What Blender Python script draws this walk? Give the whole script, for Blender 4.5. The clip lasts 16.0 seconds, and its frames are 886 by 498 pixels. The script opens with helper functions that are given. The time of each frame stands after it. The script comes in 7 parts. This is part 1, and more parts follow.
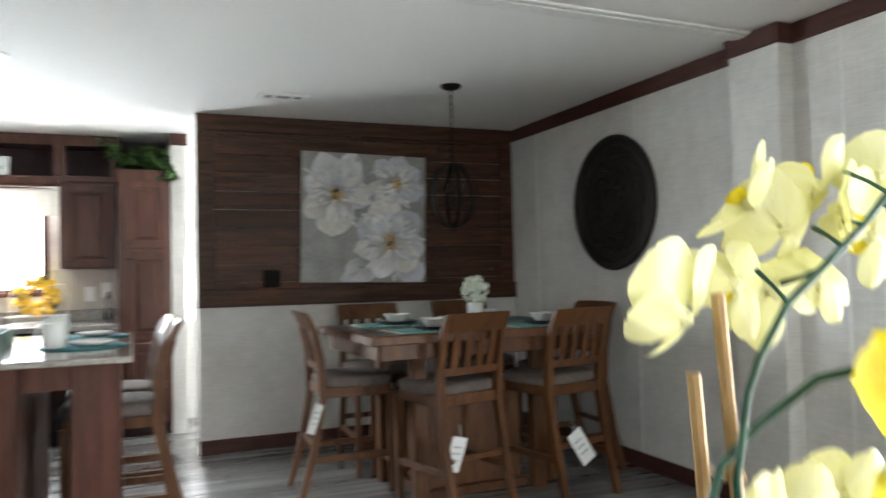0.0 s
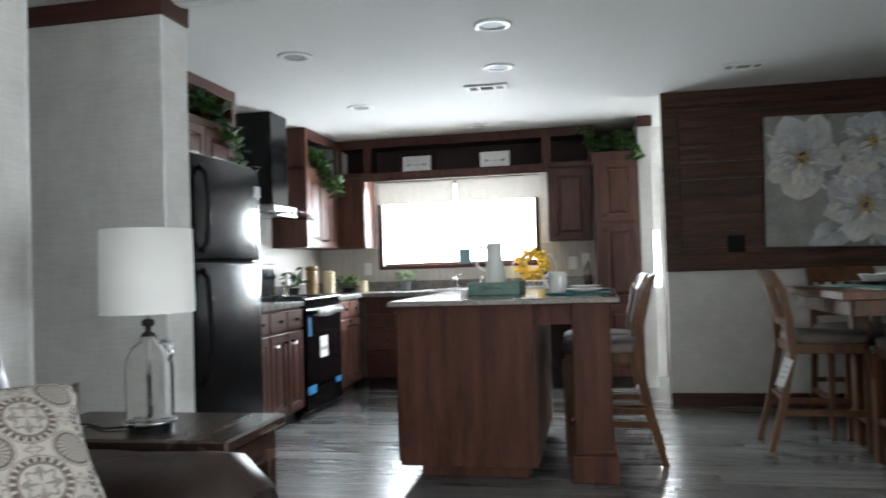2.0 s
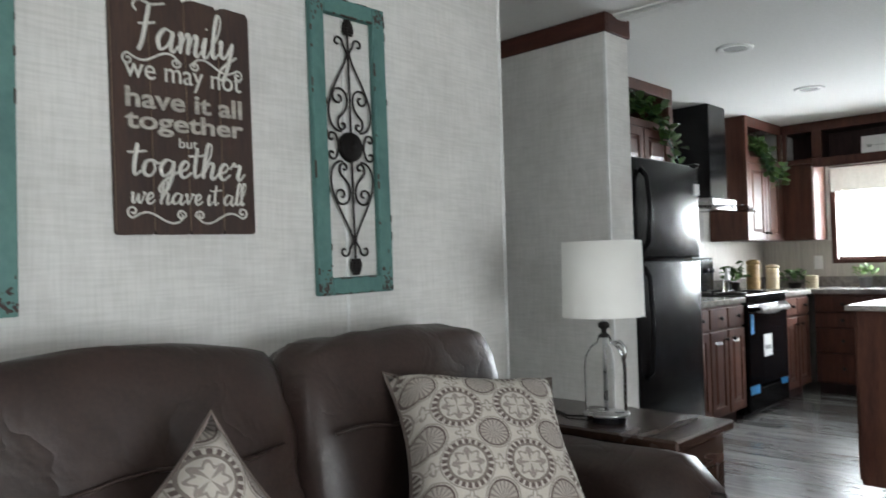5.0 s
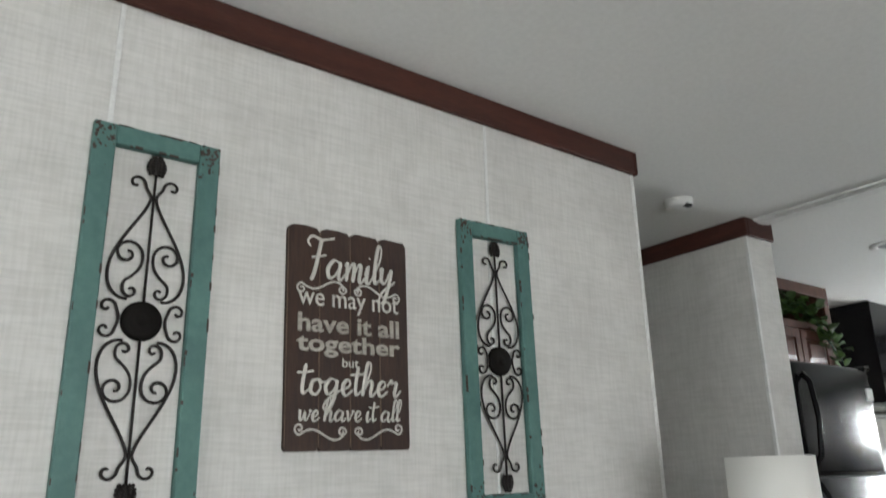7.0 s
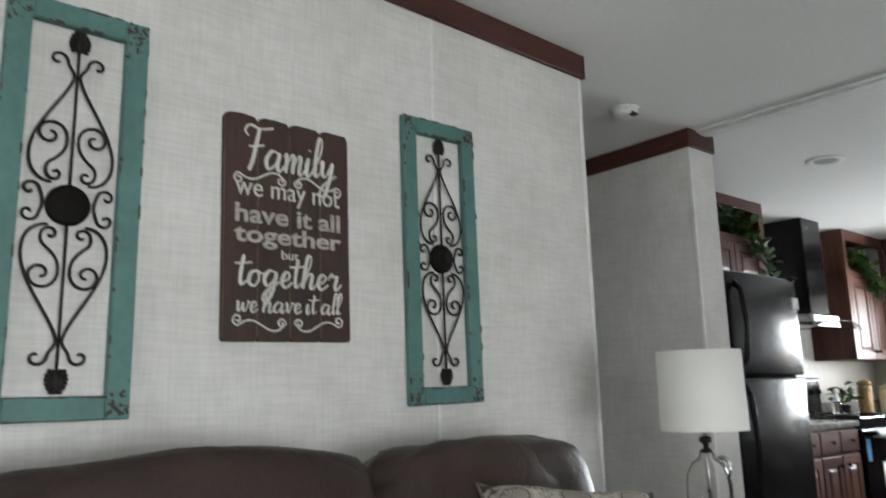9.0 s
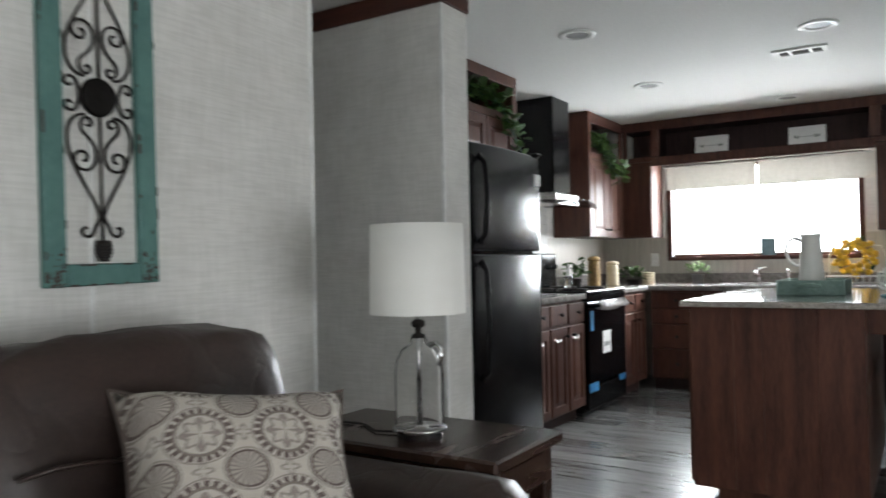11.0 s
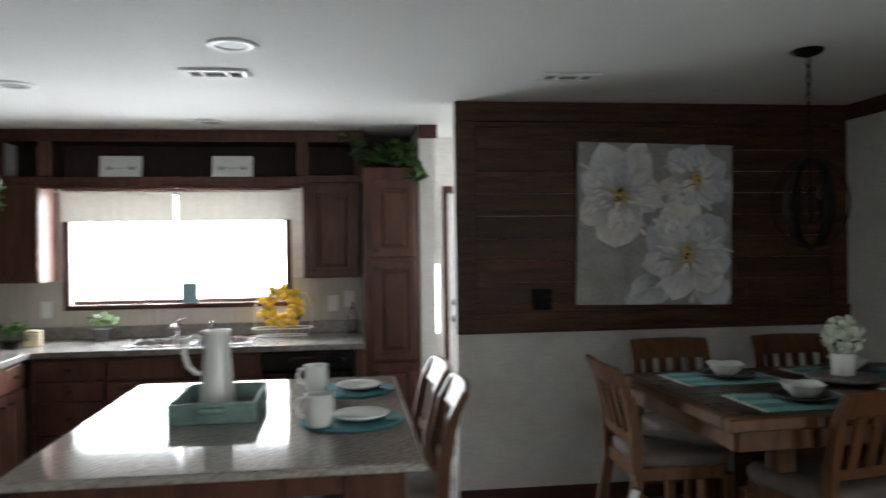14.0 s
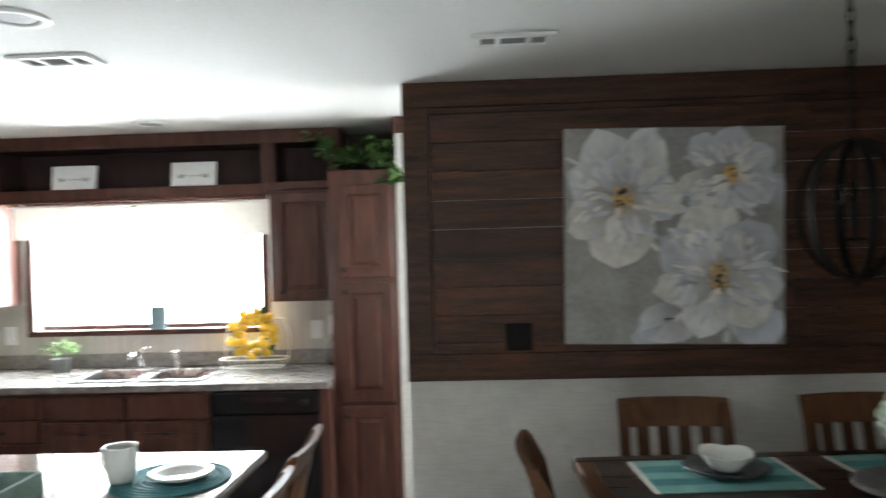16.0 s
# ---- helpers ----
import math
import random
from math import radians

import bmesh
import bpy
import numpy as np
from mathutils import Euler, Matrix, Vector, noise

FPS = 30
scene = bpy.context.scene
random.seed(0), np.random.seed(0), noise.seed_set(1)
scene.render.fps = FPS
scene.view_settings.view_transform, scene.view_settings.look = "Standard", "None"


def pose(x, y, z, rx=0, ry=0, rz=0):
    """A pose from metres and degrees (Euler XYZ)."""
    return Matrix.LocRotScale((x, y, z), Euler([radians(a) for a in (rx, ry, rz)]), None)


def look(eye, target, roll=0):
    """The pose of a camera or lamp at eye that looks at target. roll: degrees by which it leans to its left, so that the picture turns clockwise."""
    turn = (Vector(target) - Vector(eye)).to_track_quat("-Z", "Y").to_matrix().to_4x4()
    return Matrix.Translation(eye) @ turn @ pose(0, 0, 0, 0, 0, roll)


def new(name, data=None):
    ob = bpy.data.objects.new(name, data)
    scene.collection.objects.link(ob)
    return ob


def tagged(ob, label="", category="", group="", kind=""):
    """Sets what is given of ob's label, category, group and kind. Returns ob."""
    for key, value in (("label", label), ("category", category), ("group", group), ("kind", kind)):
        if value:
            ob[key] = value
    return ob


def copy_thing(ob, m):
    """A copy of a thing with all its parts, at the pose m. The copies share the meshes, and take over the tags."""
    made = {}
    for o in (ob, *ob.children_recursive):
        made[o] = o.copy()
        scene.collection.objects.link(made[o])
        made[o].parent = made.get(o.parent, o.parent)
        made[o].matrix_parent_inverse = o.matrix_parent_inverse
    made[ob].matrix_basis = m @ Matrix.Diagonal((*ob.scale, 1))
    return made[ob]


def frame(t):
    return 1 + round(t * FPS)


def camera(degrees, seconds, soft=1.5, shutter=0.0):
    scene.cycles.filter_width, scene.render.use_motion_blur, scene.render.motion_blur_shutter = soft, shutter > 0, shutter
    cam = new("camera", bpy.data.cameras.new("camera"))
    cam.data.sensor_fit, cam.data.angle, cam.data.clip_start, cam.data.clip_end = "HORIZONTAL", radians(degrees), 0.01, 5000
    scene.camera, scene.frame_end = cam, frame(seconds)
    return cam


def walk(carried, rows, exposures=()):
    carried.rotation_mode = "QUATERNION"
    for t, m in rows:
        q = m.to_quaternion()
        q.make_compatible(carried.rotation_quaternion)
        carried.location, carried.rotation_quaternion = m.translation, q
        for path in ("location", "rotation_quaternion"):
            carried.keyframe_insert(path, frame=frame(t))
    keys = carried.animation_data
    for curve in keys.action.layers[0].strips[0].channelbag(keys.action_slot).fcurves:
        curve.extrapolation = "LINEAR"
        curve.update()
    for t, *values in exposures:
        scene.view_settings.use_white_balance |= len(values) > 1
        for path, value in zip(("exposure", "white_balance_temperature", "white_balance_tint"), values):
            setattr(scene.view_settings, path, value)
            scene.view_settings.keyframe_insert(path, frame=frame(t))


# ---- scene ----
cam = camera(61.1, 16.0, shutter=0.5)
PATH = [
    (0, (0.319, -0.003, 1.218), (1.084, 1.844, 1.273), -1.2),
    (0.5, (0.269, -0.277, 1.133), (0.676, 1.681, 1.189), -1.2),
    (1, (0.270, -0.446, 1.105), (0.352, 1.552, 1.147), -1.3),
    (1.5, (0.256, -0.470, 1.100), (0.112, 1.525, 1.142), -1.4),
    (2, (0.222, -0.459, 1.076), (-0.178, 1.5, 1.125), -1.8),
    (2.5, (0.245, -0.491, 1.092), (-0.391, 1.406, 1.099), -1.7),
    (3, (0.234, -0.484, 1.097), (-0.605, 1.332, 1.062), -1.7),
    (3.5, (0.233, -0.509, 1.108), (-0.795, 1.206, 1.062), -2.0),
    (4, (0.241, -0.54, 1.119), (-0.93, 1.081, 1.071), -1.8),
    (6.5, (0.25, -0.632, 1.153), (-1.31, 0.553, 1.557), -1.2),
    (7, (0.268, -0.643, 1.154), (-1.276, 0.484, 1.744), -1.3),
    (7.5, (0.27, -0.648, 1.158), (-1.261, 0.45, 1.828), -1.3),
    (8, (0.252, -0.632, 1.136), (-1.277, 0.473, 1.802), -1.3),
    (8.5, (0.258, -0.628, 1.115), (-1.285, 0.526, 1.65), -1.4),
    (9, (0.247, -0.613, 1.097), (-1.255, 0.653, 1.476), -1.4),
    (11.3, (0.067, -0.097, 1.113), (-0.896, 1.656, 1.124), -1.5),
    (11.5, (0.011, -0.024, 1.181), (-0.85, 1.78, 1.194), -1.7),
    (12, (-0.03, 0.04, 1.357), (-0.601, 1.956, 1.366), -1.3),
    (12.5, (-0.065, 0.163, 1.502), (-0.369, 2.14, 1.5), -1.2),
    (13, (-0.046, 0.484, 1.504), (-0.238, 2.475, 1.499), -1.3),
    (13.5, (-0.041, 0.824, 1.486), (-0.132, 2.822, 1.477), -1.1),
    (14, (0.113, 1.093, 1.499), (0.365, 3.077, 1.49), -0.8),
    (14.5, (0.358, 1.422, 1.529), (0.719, 3.389, 1.511), -1.0),
    (15, (0.64, 1.684, 1.569), (1.025, 3.647, 1.562), -1.1),
    (15.5, (0.909, 1.831, 1.6), (1.218, 3.807, 1.586), -1.3),
    (16, (1.054, 1.985, 1.589), (0.958, 3.982, 1.582), -1.6),
]
walk(cam, [(t, look(eye, target, roll)) for t, eye, target, roll in PATH],
     [(0, 1.3, 6400, 9), (0.5, 0.95, 6350, 9), (1, 0.68, 6250, 8), (1.5, 0.55, 6200, 8), (2.5, 0.45, 6150, 8), (3.5, 0.42, 6150, 9), (4, 0.36, 6200, 9), (6.5, 0.3, 6500, 10), (7.5, 0.25, 6550, 10), (9, 0.25, 6450, 10), (11.5, 0.1, 6450, 10), (13, 0.15, 6400, 10), (14, 0.1, 6400, 10), (14.5, 0.5, 6450, 10), (15.5, 1.68, 6450, 10), (16, 1.05, 6400, 8)])


# ---- world and light ----
world = bpy.data.worlds.new("sky")
scene.world = world
world.use_nodes = True
wn = world.node_tree
sky = wn.nodes.new("ShaderNodeTexSky")
sky.sky_type = "NISHITA"
sky.sun_disc = False
sky.sun_elevation, sky.sun_rotation = radians(50), radians(200)
wn.links.new(sky.outputs[0], wn.nodes["Background"].inputs[0])
wn.nodes["Background"].inputs[1].default_value = 0.12


def area(name, m, sx, sy, watts, colour=(1, 1, 1)):
    d = bpy.data.lights.new(name, "AREA")
    d.shape, d.size, d.size_y, d.energy, d.color = "RECTANGLE", sx, sy, watts, colour
    ob = new(name, d)
    ob.matrix_basis = m
    return ob


sun_data = bpy.data.lights.new("sun", "SUN")
sun_data.energy, sun_data.angle, sun_data.color = 1.2, radians(12), (1, 0.97, 0.92)
sun_lamp = new("sun", sun_data)
sun_lamp.matrix_basis = look((0, -5, 8), (0, 0, 0))
# daylight that enters by the kitchen window and the back door's sidelight
area("kitchen_daylight", look((-1.1, 6.93, 1.5), (-1.1, 5, 1.72)), 1.52, 0.82, 116, (0.91, 0.97, 1.0))
# living, side and entry lamps are fill added behind unseen windows
area("living_daylight", look((0.3, -3.42, 1.35), (0.3, 0, 0.2)), 2.0, 1.2, 18, (0.91, 0.96, 0.98))
area("side_daylight", look((3.42, -0.35, 0.8), (0, -0.15, 0.0)), 2.2, 1.1, 58, (0.91, 0.96, 0.98))
area("sidelight_daylight", look((0.75, 6.895, 1.09), (0.75, 5, 1.0)), 0.1, 0.53, 5, (0.95, 0.98, 1.0))
area("entry_daylight", look((3.36, 6.05, 1.5), (0, 6.05, 1.45)), 0.7, 0.9, 50, (0.95, 0.98, 1.0))


# ---- materials ----
def mat(name, a, b=None, rough=0.6, metal=0.0, scale=20.0, fine=160.0, bump=0.15, stretch=(1, 1, 1), spread=0.0, rough_var=0.1, coat=0.0, spec=0.5, seed=0.0):
    """A surface of two colours mixed by a coarse and a fine noise, with relief; stretch gives it a grain."""
    b = b or tuple(c * 0.8 for c in a)
    m = bpy.data.materials.new(name)
    m.use_nodes = True
    nt = m.node_tree
    n, l = nt.nodes, nt.links
    p = n["Principled BSDF"]
    tc = n.new("ShaderNodeTexCoord")
    mp = n.new("ShaderNodeMapping")
    mp.inputs["Scale"].default_value = stretch
    mp.inputs["Location"].default_value = (seed, seed, seed)
    l.new(tc.outputs["Object"], mp.inputs[0])
    src = mp.outputs[0]
    if spread:
        info = n.new("ShaderNodeObjectInfo")
        add = n.new("ShaderNodeVectorMath")
        add.operation = "MULTIPLY_ADD"
        comb = n.new("ShaderNodeCombineXYZ")
        for k in range(3):
            l.new(info.outputs["Random"], comb.inputs[k])
        add.inputs[1].default_value = (37, 53, 71)
        l.new(comb.outputs[0], add.inputs[0])
        l.new(src, add.inputs[2])
        src = add.outputs[0]
    big, small = n.new("ShaderNodeTexNoise"), n.new("ShaderNodeTexNoise")
    big.inputs["Scale"].default_value, small.inputs["Scale"].default_value = scale, fine
    big.inputs["Detail"].default_value = small.inputs["Detail"].default_value = 4
    l.new(src, big.inputs["Vector"])
    l.new(src, small.inputs["Vector"])
    mixn = n.new("ShaderNodeMath")
    mixn.operation = "MULTIPLY_ADD"
    mixn.inputs[1].default_value = 0.6
    half = n.new("ShaderNodeMath")
    half.operation = "MULTIPLY"
    half.inputs[1].default_value = 0.4
    l.new(small.outputs[0], half.inputs[0])
    l.new(big.outputs[0], mixn.inputs[0])
    l.new(half.outputs[0], mixn.inputs[2])
    ramp = n.new("ShaderNodeValToRGB")
    ramp.color_ramp.elements[0].position, ramp.color_ramp.elements[1].position = 0.35, 0.65
    ramp.color_ramp.elements[0].color, ramp.color_ramp.elements[1].color = (*b, 1), (*a, 1)
    l.new(mixn.outputs[0], ramp.inputs[0])
    out = ramp.outputs[0]
    if spread:
        hsv = n.new("ShaderNodeHueSaturation")
        rng = n.new("ShaderNodeMapRange")
        rng.inputs["To Min"].default_value, rng.inputs["To Max"].default_value = 1 - spread, 1 + spread
        l.new(info.outputs["Random"], rng.inputs[0])
        l.new(rng.outputs[0], hsv.inputs["Value"])
        l.new(out, hsv.inputs["Color"])
        out = hsv.outputs[0]
    l.new(out, p.inputs["Base Color"])
    rr = n.new("ShaderNodeMapRange")
    rr.inputs["To Min"].default_value, rr.inputs["To Max"].default_value = max(0.02, rough - rough_var), min(1, rough + rough_var)
    l.new(big.outputs[0], rr.inputs[0])
    l.new(rr.outputs[0], p.inputs["Roughness"])
    p.inputs["Metallic"].default_value = metal
    p.inputs["Coat Weight"].default_value = coat
    p.inputs["Specular IOR Level"].default_value = spec
    if bump:
        bp = n.new("ShaderNodeBump")
        bp.inputs["Strength"].default_value = bump
        bp.inputs["Distance"].default_value = 0.004
        l.new(mixn.outputs[0], bp.inputs["Height"])
        l.new(bp.outputs[0], p.inputs["Normal"])
    return m


def glass(name, colour=(1, 1, 1), rough=0.02):
    m = bpy.data.materials.new(name)
    m.use_nodes = True
    p = m.node_tree.nodes["Principled BSDF"]
    p.inputs["Base Color"].default_value = (*colour, 1)
    p.inputs["Transmission Weight"].default_value = 1
    p.inputs["Roughness"].default_value = rough
    p.inputs["IOR"].default_value = 1.45
    return m


def linen(name, a, b):
    """Wall covering with a woven look: threads across and upright, and soft blotches."""
    m = mat(name, a, b, rough=0.75, scale=3.0, fine=9.0, bump=0, rough_var=0.05)
    nt = m.node_tree
    n, l = nt.nodes, nt.links
    p = n["Principled BSDF"]
    tc = next(k for k in n if k.type == "TEX_COORD")
    base = p.inputs["Base Color"].links[0].from_socket
    last, height = base, None
    for st, low in (((150, 150, 11), 0.93), ((11, 11, 165), 0.91)):
        mp = n.new("ShaderNodeMapping")
        mp.inputs["Scale"].default_value = st
        l.new(tc.outputs["Object"], mp.inputs[0])
        t = n.new("ShaderNodeTexNoise")
        t.inputs["Scale"].default_value = 1.0
        t.inputs["Detail"].default_value = 3
        l.new(mp.outputs[0], t.inputs["Vector"])
        r = n.new("ShaderNodeValToRGB")
        r.color_ramp.elements[0].position, r.color_ramp.elements[1].position = 0.38, 0.6
        r.color_ramp.elements[0].color, r.color_ramp.elements[1].color = (low, low, low - 0.004, 1), (1, 1, 1, 1)
        l.new(t.outputs[0], r.inputs[0])
        x = n.new("ShaderNodeMix")
        x.data_type, x.blend_type = "RGBA", "MULTIPLY"
        x.inputs[0].default_value = 1
        l.new(last, x.inputs[6])
        l.new(r.outputs[0], x.inputs[7])
        last, height = x.outputs[2], t.outputs[0]
    l.new(last, p.inputs["Base Color"])
    bp = n.new("ShaderNodeBump")
    bp.inputs["Strength"].default_value, bp.inputs["Distance"].default_value = 0.12, 0.002
    l.new(height, bp.inputs["Height"])
    l.new(bp.outputs[0], p.inputs["Normal"])
    return m


WALL = linen("linen_wall_covering", (0.71, 0.695, 0.665), (0.605, 0.592, 0.565))
CEIL = mat("ceiling_paint", (0.78, 0.78, 0.76), (0.72, 0.72, 0.70), rough=0.9, scale=60, fine=400, bump=0.35)
TRIMW = mat("white_trim", (0.76, 0.76, 0.74), rough=0.5, bump=0.02)
TRIM = mat("dark_trim_wood", (0.085, 0.031, 0.022), (0.045, 0.017, 0.013), rough=0.5, scale=3, fine=30, stretch=(1, 1, 9), bump=0.1, spec=0.22)
CAB = mat("cherry_cabinet_wood", (0.105, 0.043, 0.029), (0.050, 0.020, 0.015), rough=0.38, scale=5, fine=60, stretch=(6, 6, 0.7), bump=0.06, spread=0.12, spec=0.22)
# darker cabinet wood for toe kicks, the cubby shelf and the pantry's top back
CABDARK = mat("darker_cabinet_wood", (0.05, 0.026, 0.024), (0.026, 0.014, 0.014), rough=0.6, scale=6, fine=40, stretch=(5, 5, 0.6), bump=0.1, spec=0.22)
ISL = mat("island_panel_wood", (0.122, 0.048, 0.031), (0.050, 0.019, 0.014), rough=0.45, scale=4, fine=50, stretch=(5, 5, 0.5), bump=0.08, spec=0.22)
PLANK = mat("dark_stained_board", (0.092, 0.036, 0.016), (0.015, 0.0065, 0.004), rough=0.5, scale=4, fine=34, stretch=(0.7, 5, 8), bump=0.25, spread=0.25, spec=0.22)
FLOORM = mat("grey_wood_vinyl", (0.215, 0.208, 0.204), (0.110, 0.106, 0.104), rough=0.22, scale=3.5, fine=34, stretch=(0.5, 5, 5), bump=0.04, spread=0.24, rough_var=0.05, spec=0.95)
CARPET = mat("beige_carpet", (0.25, 0.205, 0.160), (0.155, 0.126, 0.098), rough=1, scale=30, fine=500, bump=0.9, spec=0.1)
GRANITE = mat("speckled_laminate", (0.42, 0.385, 0.34), (0.10, 0.085, 0.075), rough=0.08, scale=80, fine=300, bump=0.01, rough_var=0.04)
LAMIN = mat("grey_laminate", (0.29, 0.27, 0.25), (0.13, 0.118, 0.11), rough=0.2, scale=30, fine=160, bump=0.01)
SPLASH = mat("striped_backsplash", (0.50, 0.47, 0.42), (0.36, 0.335, 0.30), rough=0.5, scale=5, fine=16, stretch=(9, 9, 0.35), bump=0.05)
TILE = mat("white_tile", (0.66, 0.66, 0.64), (0.58, 0.58, 0.56), rough=0.2, bump=0.02, spread=0.06)
BLACK = mat("black_appliance", (0.010, 0.010, 0.011), (0.006, 0.006, 0.006), rough=0.13, scale=200, fine=420, bump=0.02, rough_var=0.03, spec=0.2)
FRIDGE = mat("hammered_black_enamel", (0.010, 0.010, 0.011), (0.006, 0.006, 0.006), rough=0.22, scale=90, fine=260, bump=0, rough_var=0.05, spec=0.22)
BLACKG = mat("black_glass", (0.006, 0.006, 0.007), rough=0.08, bump=0)
IRON = mat("dark_iron", (0.03, 0.025, 0.022), (0.016, 0.013, 0.012), rough=0.55, metal=0.6, scale=30, bump=0.2)
DULLBLK = mat("dull_black_metal", (0.008, 0.0065, 0.0055), (0.005, 0.004, 0.0035), rough=0.65, scale=30, bump=0.1, spec=0.12)
CHROME = mat("chrome", (0.75, 0.75, 0.76), (0.7, 0.7, 0.7), rough=0.1, metal=1, bump=0)
STEEL = mat("brushed_steel", (0.55, 0.55, 0.55), rough=0.28, metal=1, bump=0.03)
LEATHER = mat("brown_leather", (0.041, 0.0235, 0.019), (0.021, 0.0125, 0.0105), rough=0.42, scale=6, fine=120, bump=0.22, rough_var=0.12, spec=0.4)


def creases(m, scale, depth):
    """Soft folds and drawn creases laid over a material's fine grain."""
    n, l = m.node_tree.nodes, m.node_tree.links
    p = n["Principled BSDF"]
    tc = next(k for k in n if k.type == "TEX_COORD")
    warp = n.new("ShaderNodeTexNoise")
    warp.inputs["Scale"].default_value, warp.inputs["Detail"].default_value = scale, 3
    warp.inputs["Distortion"].default_value = 0.8
    l.new(tc.outputs["Object"], warp.inputs["Vector"])
    off = n.new("ShaderNodeMath")
    off.operation = "SUBTRACT"
    off.inputs[1].default_value = 0.5
    l.new(warp.outputs[0], off.inputs[0])
    fold = n.new("ShaderNodeMath")
    fold.operation = "ABSOLUTE"
    l.new(off.outputs[0], fold.inputs[0])
    sharp = n.new("ShaderNodeMath")
    sharp.operation = "POWER"
    sharp.inputs[1].default_value = 0.6
    l.new(fold.outputs[0], sharp.inputs[0])
    b2 = n.new("ShaderNodeBump")
    b2.inputs["Strength"].default_value, b2.inputs["Distance"].default_value = 0.32, depth
    l.new(sharp.outputs[0], b2.inputs["Height"])
    old = p.inputs["Normal"].links[0].from_node
    l.new(b2.outputs[0], old.inputs["Normal"])


creases(LEATHER, 6.0, 0.014)
OAK = mat("brown_chair_wood", (0.130, 0.053, 0.019), (0.058, 0.024, 0.010), rough=0.45, spec=0.25, scale=5, fine=50, stretch=(5, 5, 0.8), bump=0.08, spread=0.1)
DARKTOP = mat("dark_table_wood", (0.046, 0.020, 0.010), (0.022, 0.010, 0.006), rough=0.3, scale=4, fine=40, stretch=(0.7, 6, 6), bump=0.05)
ESPR = mat("espresso_wood", (0.055, 0.028, 0.020), (0.028, 0.015, 0.011), rough=0.25, scale=4, fine=40, stretch=(5, 0.7, 5), bump=0.05)
SEATF = mat("grey_brown_seat_fabric", (0.155, 0.125, 0.110), (0.10, 0.08, 0.07), rough=0.9, scale=20, fine=400, bump=0.3, spec=0.2)
SHADE = mat("white_linen_shade", (0.80, 0.79, 0.75), (0.74, 0.73, 0.69), rough=0.9, scale=4, fine=300, stretch=(1, 1, 3), bump=0.15)
TEAL = mat("worn_teal_paint", (0.088, 0.196, 0.172), (0.055, 0.135, 0.122), rough=0.6, scale=8, fine=60, bump=0.2)
SIGNW = mat("brown_sign_wood", (0.056, 0.027, 0.017), (0.025, 0.012, 0.009), rough=0.7, scale=5, fine=40, stretch=(5, 5, 0.6), bump=0.2)
CREAM = mat("cream_lettering", (0.62, 0.60, 0.55), (0.48, 0.46, 0.42), rough=0.8, scale=40, bump=0.1)
SEAMT = mat("worn_tan_edge", (0.22, 0.15, 0.10), (0.13, 0.085, 0.06), rough=0.8)
HATCH = mat("hatched_grey_lettering", (0.46, 0.43, 0.38), (0.26, 0.235, 0.205), rough=0.8, scale=60, fine=260, stretch=(1, 0.3, 2), bump=0.1)
CERAM = mat("white_glazed_ceramic", (0.74, 0.74, 0.71), (0.70, 0.70, 0.67), rough=0.15, bump=0)
MATTEAL = mat("teal_woven_mat", (0.05, 0.20, 0.22), (0.03, 0.13, 0.15), rough=0.9, scale=30, fine=300, bump=0.4)
DARKPL = mat("dark_glazed_plate", (0.035, 0.042, 0.042), (0.02, 0.024, 0.024), rough=0.3, bump=0.02)
LEAF = mat("ivy_leaf", (0.060, 0.125, 0.022), (0.022, 0.058, 0.012), rough=0.5, scale=40, fine=200, bump=0.1, spread=0.45)
LEAFL = mat("pale_leaf", (0.22, 0.33, 0.13), (0.11, 0.2, 0.06), rough=0.5, scale=40, bump=0.1, spread=0.3)
PETALY = mat("pale_yellow_petal", (0.90, 0.88, 0.56), (0.82, 0.78, 0.36), rough=0.55, scale=34, fine=90, bump=0.15, spread=0.08, stretch=(3, 0.6, 1))
PETALD = mat("deep_yellow_petal", (0.88, 0.74, 0.03), (0.84, 0.64, 0.015), rough=0.6, scale=30, fine=160, bump=0.05)
STEMG = mat("green_stem", (0.022, 0.095, 0.05), (0.015, 0.06, 0.03), rough=0.5)
BAMBOO = mat("bamboo_stake", (0.50, 0.32, 0.13), (0.36, 0.21, 0.08), rough=0.6, scale=10, fine=60, stretch=(6, 6, 0.6), bump=0.1)
LEMON = mat("lemon_skin", (0.80, 0.53, 0.035), (0.66, 0.36, 0.012), rough=0.45, scale=60, fine=300, bump=0.2, spread=0.12)
GOLDTEX = mat("gold_textured_glaze", (0.33, 0.21, 0.08), (0.17, 0.10, 0.035), rough=0.35, scale=40, fine=120, bump=0.5)
CREAMC = mat("cream_glaze", (0.55, 0.48, 0.34), (0.46, 0.39, 0.27), rough=0.4, scale=20, bump=0.1)
GREYP = mat("grey_galvanised_pot", (0.30, 0.31, 0.31), rough=0.5, metal=0.3)
WHITEP = mat("white_plastic", (0.75, 0.75, 0.73), (0.7, 0.7, 0.68), rough=0.4, bump=0.01)
GREYG = mat("grey_grille", (0.30, 0.30, 0.30), rough=0.6)
PAPER = mat("white_paper_tag", (0.78, 0.78, 0.77), (0.7, 0.7, 0.69), rough=0.8, bump=0.03)
TAPE = mat("blue_tape", (0.03, 0.22, 0.48), (0.025, 0.19, 0.42), rough=0.5, bump=0.02)
